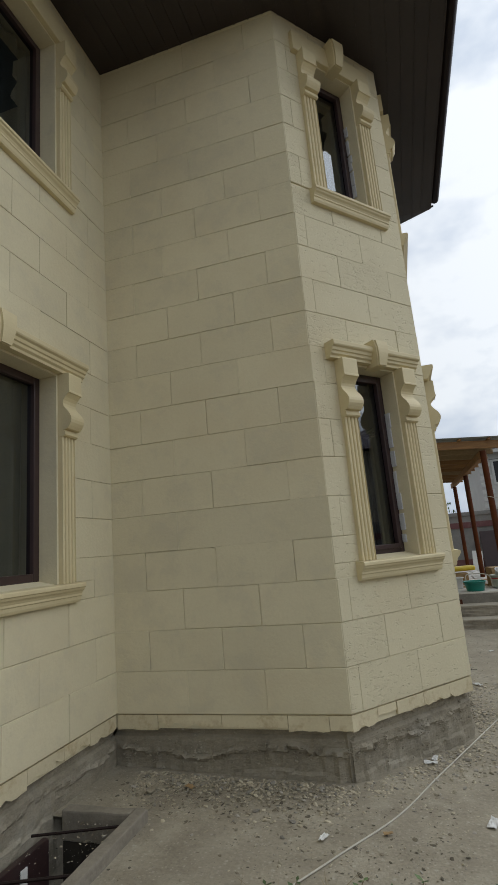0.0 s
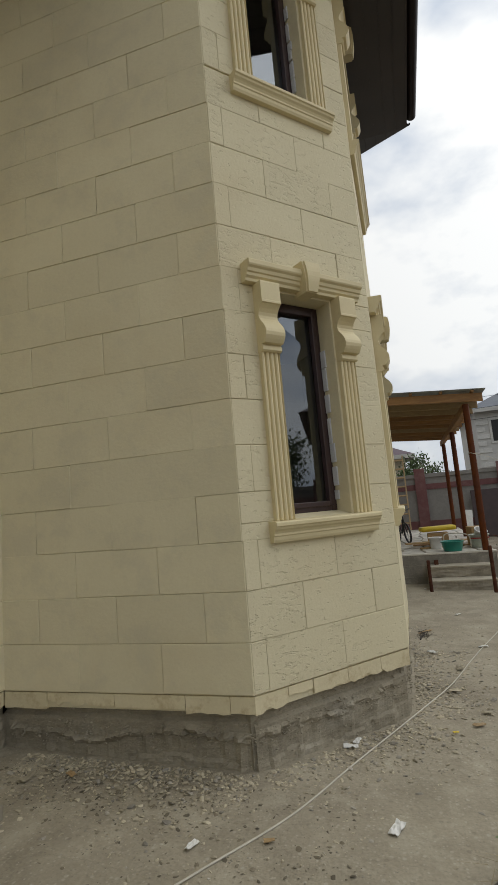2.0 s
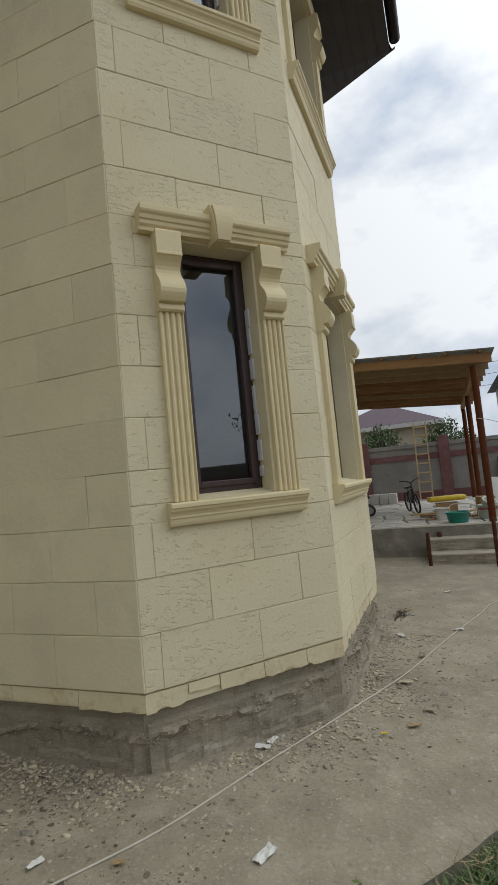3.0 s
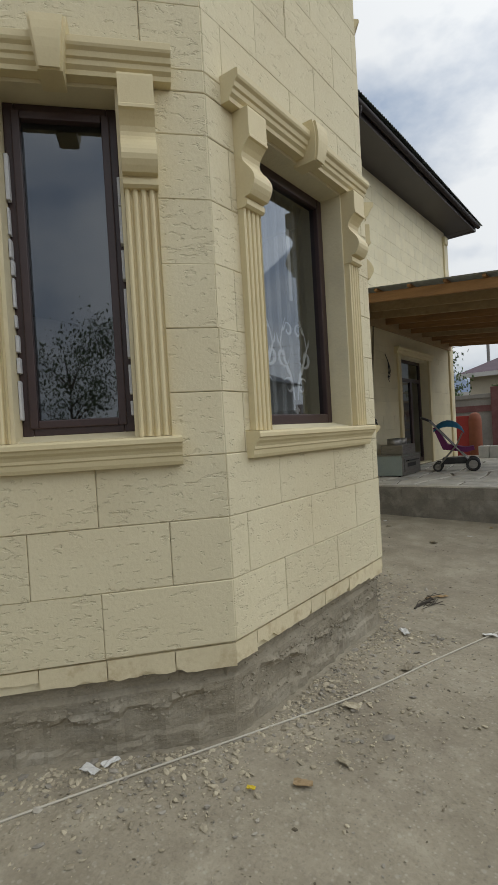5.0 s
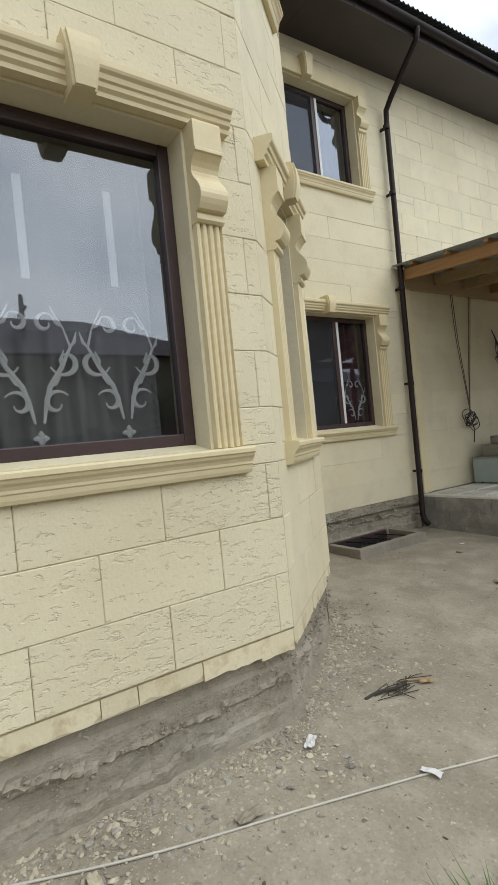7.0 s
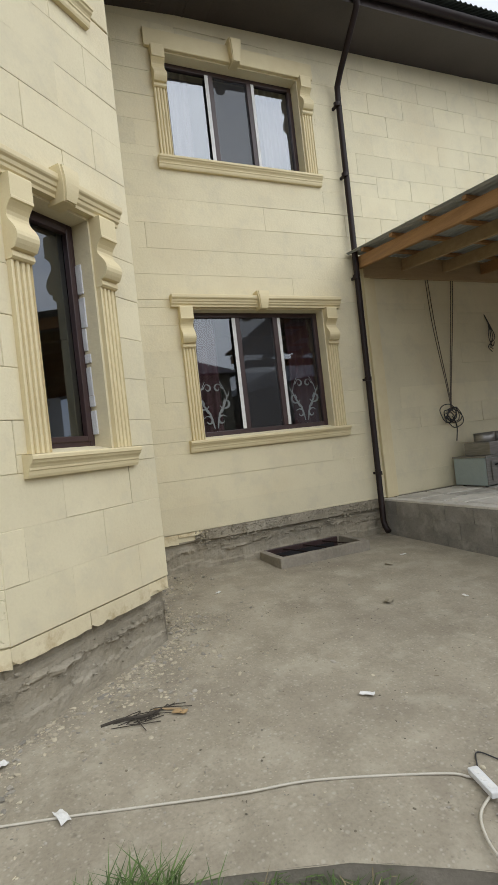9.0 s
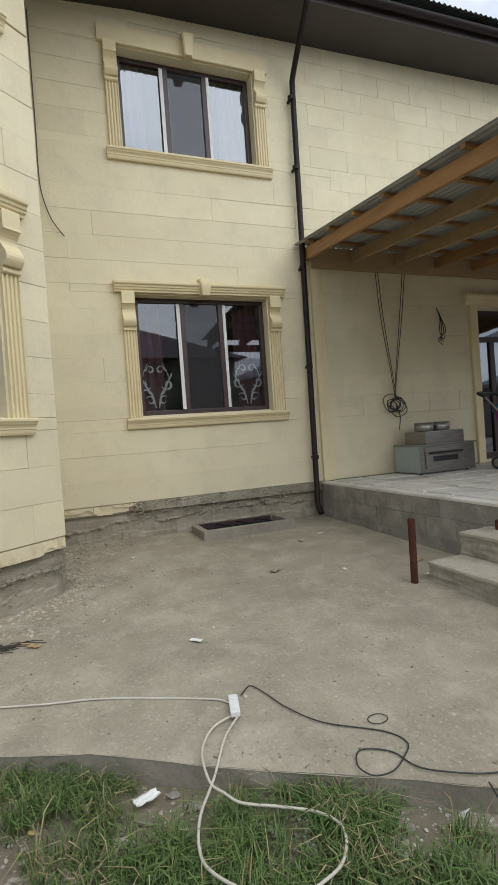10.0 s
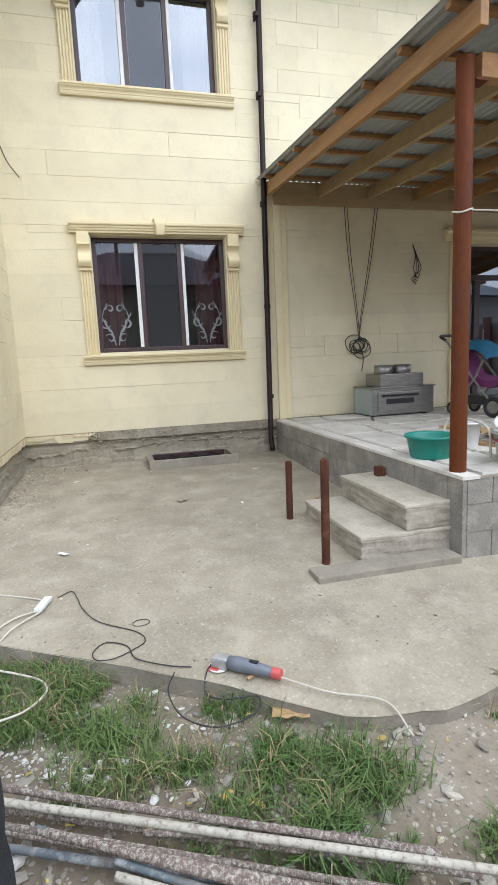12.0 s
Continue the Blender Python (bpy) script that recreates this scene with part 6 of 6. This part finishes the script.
scatter("mortar_crumbs", 1500, long_plinth_place, (0.005, 0.022), PLINTH, "rough mortar lumps on the plinth of the long wall", 51, 0.9)
scatter("mortar_crumbs", 260, long_plinth_place, (0.004, 0.016), CHIP_CREAM, "pale mortar splashes on the plinth of the long wall", 52, 0.9)
rng = random.Random(9)
for x, y, s_, mat, what in ((-1.78, 3.30, 0.045, CHIP_CREAM, "pink-grey"), (-0.62, 2.95, 0.03, PAPER, "white"), (-0.30, 3.05, 0.022, CARD, "brown"), (-1.55, 3.38, 0.03, CARD, "yellowish"), (0.62, 5.05, 0.04, CHIP_CREAM, "pale"), (0.70, 5.62, 0.05, CHIP_CREAM, "pale"), (0.78, 4.65, 0.028, CHIP_CREAM, "pale"), (-1.0, 9.55, 0.035, CHIP_CREAM, "pale"), (0.55, 9.9, 0.03, PAPER, "white"), (0.2, 10.1, 0.035, CARD, "yellowish"), (-0.05, 4.0, 0.04, PAPER, "white"), (0.23, 3.25, 0.045, PAPER, "white"), (-0.18, 8.88, 0.06, CHIP_CREAM, "pinkish"), (-0.02, 4.08, 0.035, PAPER, "white"), (0.50, 6.10, 0.045, PAPER, "white"),
                            (0.71, 4.44, 0.035, PALE_WOOD, "pale"), (0.88, 7.87, 0.035, PAPER, "white"), (0.56, 4.3, 0.016, YELLOW, "yellow"), (-1.2, 9.9, 0.03, PAPER, "white"), (0.1, 9.4, 0.025, PAPER, "white"), (1.92, 7.38, 0.045, PAPER, "white"), (2.24, 7.60, 0.035, CARD, "yellow"),
                            (2.80, 8.92, 0.07, CARD, "brown"), (2.35, 7.62, 0.028, LEAF_LITTER, "yellow"), (0.98, 6.35, 0.04, PAPER, "white"), (0.5, 6.96, 0.035, CARD, "pale"), (2.62, 8.80, 0.022, CARD, "yellowish"), (-1.27, 7.83, 0.03, PAPER, "white")):
    bm = bmesh.new()
    n = 5
    g = [[bm.verts.new(((i / n - 0.5) * s_ * 2.2, (j / n - 0.5) * s_, 0.012 + 0.28 * s_ * noise.noise(Vector((i * 0.7 + x * 9, j * 0.7, y))))) for i in range(n + 1)] for j in range(n + 1)]
    for a, b in zip(g, g[1:]):
        for k in range(n):
            bm.faces.new((a[k], a[k + 1], b[k + 1], b[k]))
    r_ = bmesh.ops.extrude_face_region(bm, geom=bm.faces[:])
    bmesh.ops.translate(bm, vec=(0, 0, 0.003), verts=[v for v in r_["geom"] if isinstance(v, bmesh.types.BMVert)])
    ob = part("litter_scrap", bm, mat)
    z = gz(x, y) if x < edge_x(max(2.6, y)) else soil_z(x, y) + 0.02
    ob.matrix_basis = Matrix.Translation((x, y, z + 0.002)) @ pose(0, 0, 0, 0, 0, rng.uniform(0, 180))
    tagged(ob, f"crumpled {what} scrap lying on the ground", "litter", "litter scraps")
DARK_TWIG = plain("dead_twig_bark", (0.055, 0.045, 0.033), 0.95, bump=0.5)
twigs = thing("twig_heap", "small heap of dark dry twigs on the concrete", "twigs", Matrix.Translation((0.44, 6.76, gz(0.44, 6.76) + 0.003)) @ pose(0, 0, 0, 0, 0, 75) @ Matrix.Scale(0.6, 4))
for k in range(16):
    a, b = rng.uniform(-0.25, 0.1), rng.gauss(0, 0.05)
    part("twig", tube(curve_points([(a, b, 0.006), (a + rng.uniform(0.05, 0.2), b + rng.gauss(0, 0.06), 0.012 + 0.02 * rng.random()), (a + rng.uniform(0.12, 0.42), b + rng.gauss(0, 0.08), 0.008)], 3), 0.004, 5), DARK_TWIG, twigs)
part("branch", tube(curve_points([(-0.32, -0.02, 0.012), (-0.15, 0.02, 0.02), (0.02, 0.0, 0.022), (0.16, 0.05, 0.014)], 4), 0.014, 7), DARK_TWIG, twigs, "dark dead branch")
part("stick", tube([(0.12, 0.12, 0.01), (0.36, 0.03, 0.012)], 0.010, 6), PALE_WOOD, twigs, "pale stick")


# ---- grass ----
def grass(name, n, place, height, width, mat, label, seed, bend=0.6):
    rng = random.Random(seed)
    V, F = [], []
    for _ in range(n):
        x, y, z = place(rng)
        for _b in range(rng.randint(4, 9)):
            h = rng.uniform(*height)
            a = rng.uniform(0, 6.283)
            dx, dy = math.cos(a), math.sin(a)
            lean = h * rng.uniform(0.15, 1.0) * bend
            w = width * rng.uniform(0.7, 1.3)
            bx, by = x + rng.gauss(0, 0.014), y + rng.gauss(0, 0.014)
            o = len(V)
            V += [(bx - dy * w, by + dx * w, z - 0.01), (bx + dy * w, by - dx * w, z - 0.01), (bx + dx * lean * 0.35 - dy * w * 0.9, by + dy * lean * 0.35 + dx * w * 0.9, z + h * 0.55),
                  (bx + dx * lean * 0.35 + dy * w * 0.9, by + dy * lean * 0.35 - dx * w * 0.9, z + h * 0.55), (bx + dx * lean, by + dy * lean, z + h * (0.95 - 0.3 * bend))]
            F += [(o, o + 1, o + 3, o + 2), (o + 2, o + 3, o + 4)]
    me = bpy.data.meshes.new(name)
    me.from_pydata(V, [], F)
    me.materials.append(mat)
    return tagged(new(name, me), label, "grass", kind="stuff")


def kerb_grass(r):
    while True:
        y = r.uniform(2.3, 10.2)
        e = edge_x(max(2.6, y)) if y > 2.6 else 0.2
        x = e + 0.02 + abs(r.gauss(0, 0.45 if y > 6.6 else 0.3))
        if math.hypot(x - 3.736, y - 7.696) < 0.38 or x > 4.3:
            continue
        if noise.noise(Vector((x * 2.3, y * 2.3, 2))) + 0.7 * noise.noise(Vector((x * 7, y * 7, 2))) > (0.26 if y > 8.9 else 0.0 if y > 8.0 else 0.02 if y > 6.6 else -0.12):
            return x, y, soil_z(x, y)


def corner_grass(r):
    x = r.uniform(-0.95, 1.1)
    y = (2.47 if x < 0.25 else 2.6 + (x - 0.26) * 1.2) - abs(r.gauss(0, 0.16)) - 0.03
    return x, y, soil_z(x, y)


def tussocks(place, n, spread, seed):
    """A source of places gathered in tufts."""
    r0 = random.Random(seed)
    tufts = [place(r0) for _ in range(n)]
    def pick(r):
        x, y, z = r.choice(tufts)
        a, d = r.uniform(0, 6.283), abs(r.gauss(0, spread))
        return x + d * math.cos(a), y + d * math.sin(a), z
    return pick


def open_place(pick):
    def at(r):
        while True:
            x, y, z = pick(r)
            if x > edge_x(max(2.6, y)) + 0.01 and math.hypot(x - 3.736, y - 7.696) > 0.39:
                return x, y, z
    return at


grass("grass", 3600, open_place(tussocks(kerb_grass, 260, 0.07, 3)), (0.05, 0.17), 0.0021, GRASS, "tufts of green grass along the kerb", 12, 1.5)
grass("grass", 5200, kerb_grass, (0.02, 0.075), 0.0021, GRASS, "short green weeds along the kerb", 17, 1.3)
grass("grass", 520, lambda r: (lambda x, y: (x, y, soil_z(x, y) + 0.02))(1.49 + abs(r.gauss(0, 0.10)), r.choice((5.6, 5.8, 6.45)) + r.gauss(0, 0.11)), (0.12, 0.27), 0.0034, GRASS, "tall green grass tuft at the edge of the concrete", 61, 1.0)
grass("grass", 1100, corner_grass, (0.04, 0.16), 0.0036, GRASS, "green weeds at the corner of the concrete apron", 13, 0.8)
grass("straw", 70, corner_grass, (0.10, 0.26), 0.0022, STRAW, "dry straw stalks at the corner of the apron", 14, 1.25)
grass("straw", 320, kerb_grass, (0.05, 0.20), 0.0020, STRAW, "dry straw among the grass by the kerb", 15, 1.3)
grass("grass", 900, lambda r: (lambda x, y: (x, y, soil_z(x, y)))(2.9 + abs(r.gauss(0, 2.6)), r.uniform(9.8, 19)), (0.02, 0.08), 0.005, GRASS, "green weeds in the yard beyond the porch", 16)

weed_rng = random.Random(88)
WEED_LEAF = material("weed_leaves", (0.06, 0.10, 0.03), (0.10, 0.15, 0.05), rough=0.6, scale=4, fine=20, vary=0.3)
for x, y in ((-0.72, 2.40), (-0.45, 2.44), (-0.20, 2.40), (0.12, 2.42), (0.42, 2.60), (0.70, 2.98)):
    z = soil_z(x, y)
    weed = thing("weed", "leafy green weed growing at the edge of the concrete", "weed", Matrix.Translation((x, y, z - 0.01)), group="corner weeds")
    for k in range(3):
        a, h = weed_rng.uniform(0, 6.28), weed_rng.uniform(0.14, 0.26)
        stem = curve_points([(0, 0, 0), (0.03 * math.cos(a), 0.03 * math.sin(a), h * 0.5), (0.09 * math.cos(a), 0.09 * math.sin(a), h)], 4)
        part("stem", tube(stem, 0.0025, 5), STRAW, weed)
        bm = bmesh.new()
        for q in stem[2:]:
            for _ in range(3):
                b, l_ = weed_rng.uniform(0, 6.28), weed_rng.uniform(0.018, 0.042)
                u, w = Vector((math.cos(b), math.sin(b), weed_rng.uniform(-0.2, 0.5))), Vector((-math.sin(b), math.cos(b), 0)) * 0.3
                tip = q + u * l_
                bm.faces.new([bm.verts.new(v) for v in (q, q + u * l_ * 0.5 + w * l_, tip, q + u * l_ * 0.5 - w * l_)])
        part("leaves", bm, WEED_LEAF, weed)
for x0, y0, x1, y1, h in ((0.15, 2.36, 0.52, 2.50, 0.02), (-0.1, 2.30, 0.30, 2.38, 0.03), (0.48, 2.55, 0.85, 2.92, 0.05), (0.34, 2.50, 0.30, 2.48, 0.24)):
    ob = part("dry_stalk", tube(curve_points([(x0, y0, soil_z(x0, y0) + 0.02), ((x0 + x1) / 2 + 0.02, (y0 + y1) / 2, soil_z(x0, y0) + 0.04 + h * 0.6), (x1, y1, soil_z(x1, y1) + 0.03 + h)], 4), 0.005, 6), PALE_WOOD)
    tagged(ob, "dry pale stalk lying among the corner weeds", "stalk", "dry stalks")

# ---- yard beyond the porch ----
bm = bmesh.new()
n = 26
g = []
for j in range(n + 1):
    row = []
    for i in range(n + 1):
        x, y = (i / n - 0.5) * 2, (j / n - 0.5) * 2
        d = max(0.0, 1 - math.hypot(x, y))
        row.append(bm.verts.new((x * 2.6, y * 1.6, (d ** 1.2) * 0.75 * (1 + 0.4 * noise.noise(Vector((x * 3, y * 3, 5)))) - 0.05)))
    g.append(row)
for a, b in zip(g, g[1:]):
    for k in range(n):
        bm.faces.new((a[k], a[k + 1], b[k + 1], b[k]))
ob = tagged(part("sand_heap", bm, SAND, smooth=True), "low heap of builder's sand in the yard", "sand heap")
ob.matrix_basis = Matrix.Translation((6.6, 19.2, -0.3))

barrow = thing("wheelbarrow", "rusty builder's wheelbarrow with black tyre in the yard", "wheelbarrow", Matrix.Translation((3.5, 17.6, soil_z(3.5, 17.6))) @ pose(0, 0, 0, 0, 0, 15) @ Matrix.Scale(0.75, 4))
bm = bmesh.new()
lo_ring = [bm.verts.new(v) for v in ((-0.3, -0.2, 0.32), (0.3, -0.2, 0.30), (0.3, 0.2, 0.30), (-0.3, 0.2, 0.32))]
hi_ring = [bm.verts.new(v) for v in ((-0.5, -0.32, 0.62), (0.55, -0.32, 0.66), (0.55, 0.32, 0.66), (-0.5, 0.32, 0.62))]
for k in range(4):
    bm.faces.new((lo_ring[k], lo_ring[(k + 1) % 4], hi_ring[(k + 1) % 4], hi_ring[k]))
bm.faces.new(lo_ring)
r_ = bmesh.ops.solidify(bm, geom=bm.faces[:], thickness=0.012)
part("tray", bm, CARD, barrow)
for s_ in (-0.25, 0.25):
    part("handle", tube([(0.62, s_ * 0.3, 0.2), (-0.3, s_, 0.30), (-0.95, s_ * 1.1, 0.55)], 0.018), RUST, barrow)
    part("leg", tube([(-0.3, s_, 0.3), (-0.38, s_, 0.0)], 0.018), RUST, barrow)
part("wheel", wheel(None, 0.09, 0.2), BLACK, barrow, m=Matrix.Translation((0.62, 0, 0.2)) @ pose(0, 0, 0, 90, 0, 0), smooth=True)

ladder = thing("ladder", "pale wooden ladder leaning on the yard wall", "ladder", Matrix.Translation((0.22, 21.0, -0.25)) @ pose(0, 0, 0, -14, 0, 0))
for x in (-0.22, 0.22):
    part("rail", box(x - 0.025, -0.03, 0, x + 0.025, 0.03, 3.4, 0.006), PALE_WOOD, ladder)
for k in range(9):
    part("rung", box(-0.2, -0.02, 0.3 + 0.36 * k, 0.2, 0.02, 0.36 + 0.36 * k, 0.006), PALE_WOOD, ladder)
panel = tagged(part("steel_door_panel", box(-0.55, -0.02, 0, 0.55, 0.02, 1.75, 0.01), BROWN), "dark brown sheet leaning on the yard wall", "panel")
panel.matrix_basis = Matrix.Translation((3.3, 21.5, -0.27)) @ pose(0, 0, 0, -10, 0, 0)
for x, w, h, mat in ((2.35, 0.35, 1.1, PAPER), (4.1, 0.3, 0.7, PAPER)):
    ob = tagged(part("leaning_board", box(-w / 2, -0.02, 0, w / 2, 0.02, h, 0.006), mat), "pale board leaning in the yard", "board", "leaning boards")
    ob.matrix_basis = Matrix.Translation((x, 20.5, -0.27)) @ pose(0, 0, 0, -20, 6, 0)
TARP = plain("blue_tarpaulin", (0.10, 0.22, 0.40), 0.5, bump=0.3)
bm = bmesh.new()
bmesh.ops.create_icosphere(bm, subdivisions=3, radius=0.5)
for v in bm.verts:
    v.co = Vector((v.co.x * 1.5, v.co.y, max(0, v.co.z * 0.5))) * (1 + 0.25 * noise.noise(v.co * 4))
ob = tagged(part("tarpaulin_heap", bm, TARP, smooth=True), "blue tarpaulin heap in the yard", "tarpaulin")
ob.matrix_basis = Matrix.Translation((5.2, 15.5, -0.28))
ob = tagged(part("red_gate_sheet", box(-0.25, -0.02, 0, 0.25, 0.02, 1.75, 0.01), RED), "red painted steel sheet beyond the house corner", "gate")
ob.matrix_basis = Matrix.Translation((-2.62, 19.6, -0.26))
bm = bmesh.new()
lathe(bm, [(0.0, 0), (0.17, 0), (0.19, 0.04), (0.19, 1.6), (0.15, 1.78), (0.05, 1.84), (0.0, 1.84)], 20)
ob = tagged(part("boiler_drum", bm, ORANGE, smooth=True), "rusty orange steel cylinder standing beyond the porch", "drum")
ob.matrix_basis = Matrix.Translation((-2.2, 19.6, -0.26))


# ---- walls of the yard ----
def yard_wall(name, p, q, top):
    m, length = facet(p, q)
    w = thing(name, "grey block yard wall with maroon piers and bands", "yard wall", m, kind="structure")
    n = int(length / 3.0)
    part("panel", box(0, 0.03, -0.6, length, 0.2, top - 0.15), FENCE_GREY, w)
    part("band", box(0, 0.0, -0.1, length, 0.029, 0.42), MAROON, w)
    part("band", box(0, 0.0, top - 0.62, length, 0.029, top - 0.40), MAROON, w)
    part("coping", box(0, -0.02, top - 0.149, length, 0.24, top, 0.01), FENCE_GREY, w)
    for k in range(n + 1):
        part("pier", box(3.0 * k - 0.2, -0.10, -0.6, 3.0 * k + 0.2, -0.021, top + 0.22, 0.01), MAROON, w)
    return w


yard_wall("yard_wall_north", (-14, 22.0), (24, 22.0), 2.25)
yard_wall("yard_wall_east", (15, 22), (15, -20), 2.1)


def neighbour(name, x, y, turn, w, d, h, wall_mat, roof_mat, rise, label, rows, over=0.6):
    """A house with storeys of windows, hipped roof and eaves."""
    hs = thing(name, label, "house", Matrix.Translation((x, y, -0.3)) @ pose(0, 0, 0, 0, 0, turn))
    part("wall", box(-w / 2, 0, 0, w / 2, d, h), wall_mat, hs)
    bm = bmesh.new()
    a = [bm.verts.new(v) for v in ((-w / 2 - over, -over, h), (w / 2 + over, -over, h), (w / 2 + over, d + over, h), (-w / 2 - over, d + over, h))]
    k = max(0.3, (w - d) / 2)
    b = [bm.verts.new((-k, d / 2, h + rise)), bm.verts.new((k, d / 2, h + rise))]
    bm.faces.new((a[0], a[1], b[1], b[0]))
    bm.faces.new((a[1], a[2], b[1]))
    bm.faces.new((a[2], a[3], b[0], b[1]))
    bm.faces.new((a[3], a[0], b[0]))
    bm.faces.new(a)
    part("roof", bm, roof_mat, hs)
    part("eaves_board", box(-w / 2 - over, -over - 0.04, h - 0.22, w / 2 + over, -over - 0.005, h + 0.02), HOUSE_WHITE, hs)
    for z0, z1, spans in rows:
        for x0, x1 in spans:
            win = part("window", box(x0 - 0.14, -0.06, z0 - 0.14, x1 + 0.14, -0.005, z1 + 0.14, 0.01), PAPER, hs)
            part("pane", box(x0, -0.075, z0, (x0 + x1) / 2 - 0.03, -0.061, z1), BLACK, win)
            part("pane", box((x0 + x1) / 2 + 0.03, -0.075, z0, x1, -0.061, z1), BLACK, win)
    return hs


nb = neighbour("neighbour_house", 11.2, 36, 0, 12.0, 9, 6.85, HOUSE_WHITE, SLATE, 2.6, "white two-storey house with grey-blue hipped roof behind the yard wall",
               ((4.75, 6.1, ((-5.1, -3.85), (-2.35, 0.2), (1.2, 2.8))), (2.0, 3.2, ((-5.0, -3.6), (-2.0, 0.0)))))
for k in range(14):
    part("quoin", box(-6.02, -0.05, 0.45 * k, -6.02 + (0.75 if k % 2 else 0.5), -0.004, 0.45 * k + 0.28, 0.01), PAPER, nb)
bm = bmesh.new()
a = [bm.verts.new(v) for v in ((-1.6, -0.3, 8.0), (1.6, -0.3, 8.0), (0, -0.3, 9.35))]
b = [bm.verts.new(v) for v in ((-1.6, 5.0, 8.0), (1.6, 5.0, 8.0), (0, 5.0, 9.35))]
bm.faces.new((a[0], a[2], b[2], b[0]))
bm.faces.new((a[1], b[1], b[2], a[2]))
bm.faces.new(a)
bmesh.ops.translate(bm, vec=(-2.4, 0.6, -0.55), verts=bm.verts)
part("dormer", bm, SLATE, nb)
neighbour("lean_to_house", 11.0, 31.5, 0, 6.0, 4, 3.3, HOUSE_WHITE, SLATE, 1.2, "low outbuilding with grey-blue hipped roof behind the yard wall", ())
neighbour("plum_roof_house", -2.6, 34, 0, 6.4, 6, 4.3, HOUSE_CREAM, PLUM, 1.7, "beige house with plum tiled hipped roof behind the yard wall", ((2.6, 3.9, ((-0.4, 0.2),)),))
neighbour("blue_roof_house", -13, 44, 0, 11, 8, 3.8, HOUSE_CREAM, BLUE_ROOF, 2.4, "far house with blue sheet roof", ())
neighbour("opposite_house", 27, 10.5, 90, 13, 9, 5.6, HOUSE_CREAM, PLUM, 2.6, "beige house with dark hipped roof across the street", ((3.4, 4.6, ((-5, -3.6), (-1, 0.6), (3, 4.6))),))
neighbour("opposite_house", 24, 24, 80, 12, 9, 4.6, HOUSE_WHITE, SLATE, 2.4, "white house with grey roof across the street", ((2.4, 3.6, ((-3, -1.6), (2, 3.4))),))

for x, y in ((19, 9), (18.5, 27), (-6, 40)):
    pole = thing("utility_pole", "grey utility pole with crossarm and wires", "utility pole", Matrix.Translation((x, y, -0.3)), group="utility poles")
    part("shaft", tube([(0, 0, 0), (0, 0, 8.2)], 0.11, 10, radii=[0.13, 0.09]), FENCE_GREY, pole)
    part("crossarm", box(-0.7, -0.05, 7.5, 0.7, 0.05, 7.6, 0.01), FENCE_GREY, pole)
for k in range(3):
    part_ob = part("overhead_wire", tube(curve_points([(-30, 30, 5.8 + 0.6 * k), (-6, 30.5 - k * 0.2, 5.2 + 0.55 * k), (14, 31, 5.6 + 0.6 * k), (40, 32, 7 + 0.6 * k)], 8), 0.012, 5), BLACK)
    tagged(part_ob, "thin dark overhead wire above the yard wall", "wire", "overhead wires")


# ---- trees ----
def tree(x, y, h, spread, seed, label):
    rng = random.Random(seed)
    t = thing("tree", label, "tree", Matrix.Translation((x, y, -0.3)), group="trees behind the wall")
    bm = bmesh.new()
    add_tube(bm, curve_points([(0, 0, 0), (0.05, 0.02, h * 0.25), (-0.03, 0.05, h * 0.5), (0.05, 0, h * 0.8)], 4), 0.1, 8, radii=[0.12 - 0.008 * k for k in range(13)])
    tips = []
    for k in range(14):
        a, z = rng.uniform(0, 6.28), h * rng.uniform(0.3, 0.75)
        e = (math.cos(a) * spread * rng.uniform(0.4, 0.9), math.sin(a) * spread * rng.uniform(0.4, 0.9), z + h * rng.uniform(0.1, 0.3))
        add_tube(bm, curve_points([(0, 0, z), (e[0] * 0.5, e[1] * 0.5, (z + e[2]) / 2 + 0.1), e], 3), 0.03, 5, radii=[0.045 - 0.005 * q for q in range(7)])
        tips.append(e)
    part("trunk", bm, BARK, t)
    V, F = [], []
    for e in tips:
        for _ in range(170):
            c = Vector((e[0] + rng.gauss(0, spread * 0.22), e[1] + rng.gauss(0, spread * 0.22), e[2] + rng.gauss(0, spread * 0.2)))
            q = Euler((rng.uniform(0, 6), rng.uniform(0, 6), rng.uniform(0, 6))).to_matrix()
            o, l_ = len(V), rng.uniform(0.05, 0.11)
            V += [tuple(c + q @ Vector(p)) for p in ((-l_, 0, 0), (0, l_ * 0.5, 0.01), (l_, 0, 0), (0, -l_ * 0.5, 0.01))]
            F.append((o, o + 1, o + 2, o + 3))
    me = bpy.data.meshes.new("crown")
    me.from_pydata(V, [], F)
    me.materials.append(LEAF)
    part("crown", me, LEAF, t)


for i, (x, y, h, sp) in enumerate(((-1.7, 26, 3.4, 1.1), (1.4, 27, 3.6, 1.1), (0.3, 25, 3.0, 0.9), (-6.0, 27, 4.4, 1.6), (-9, 30, 5.0, 1.8), (17, 2, 4.6, 1.6), (18, 14, 5.2, 1.9), (16.8, -8, 7.2, 2.6), (19.5, -13, 8.5, 3.0), (15.5, -13.5, 6.5, 2.4))):
    tree(x, y, h, sp, 60 + i, "leafy green tree behind the yard wall")
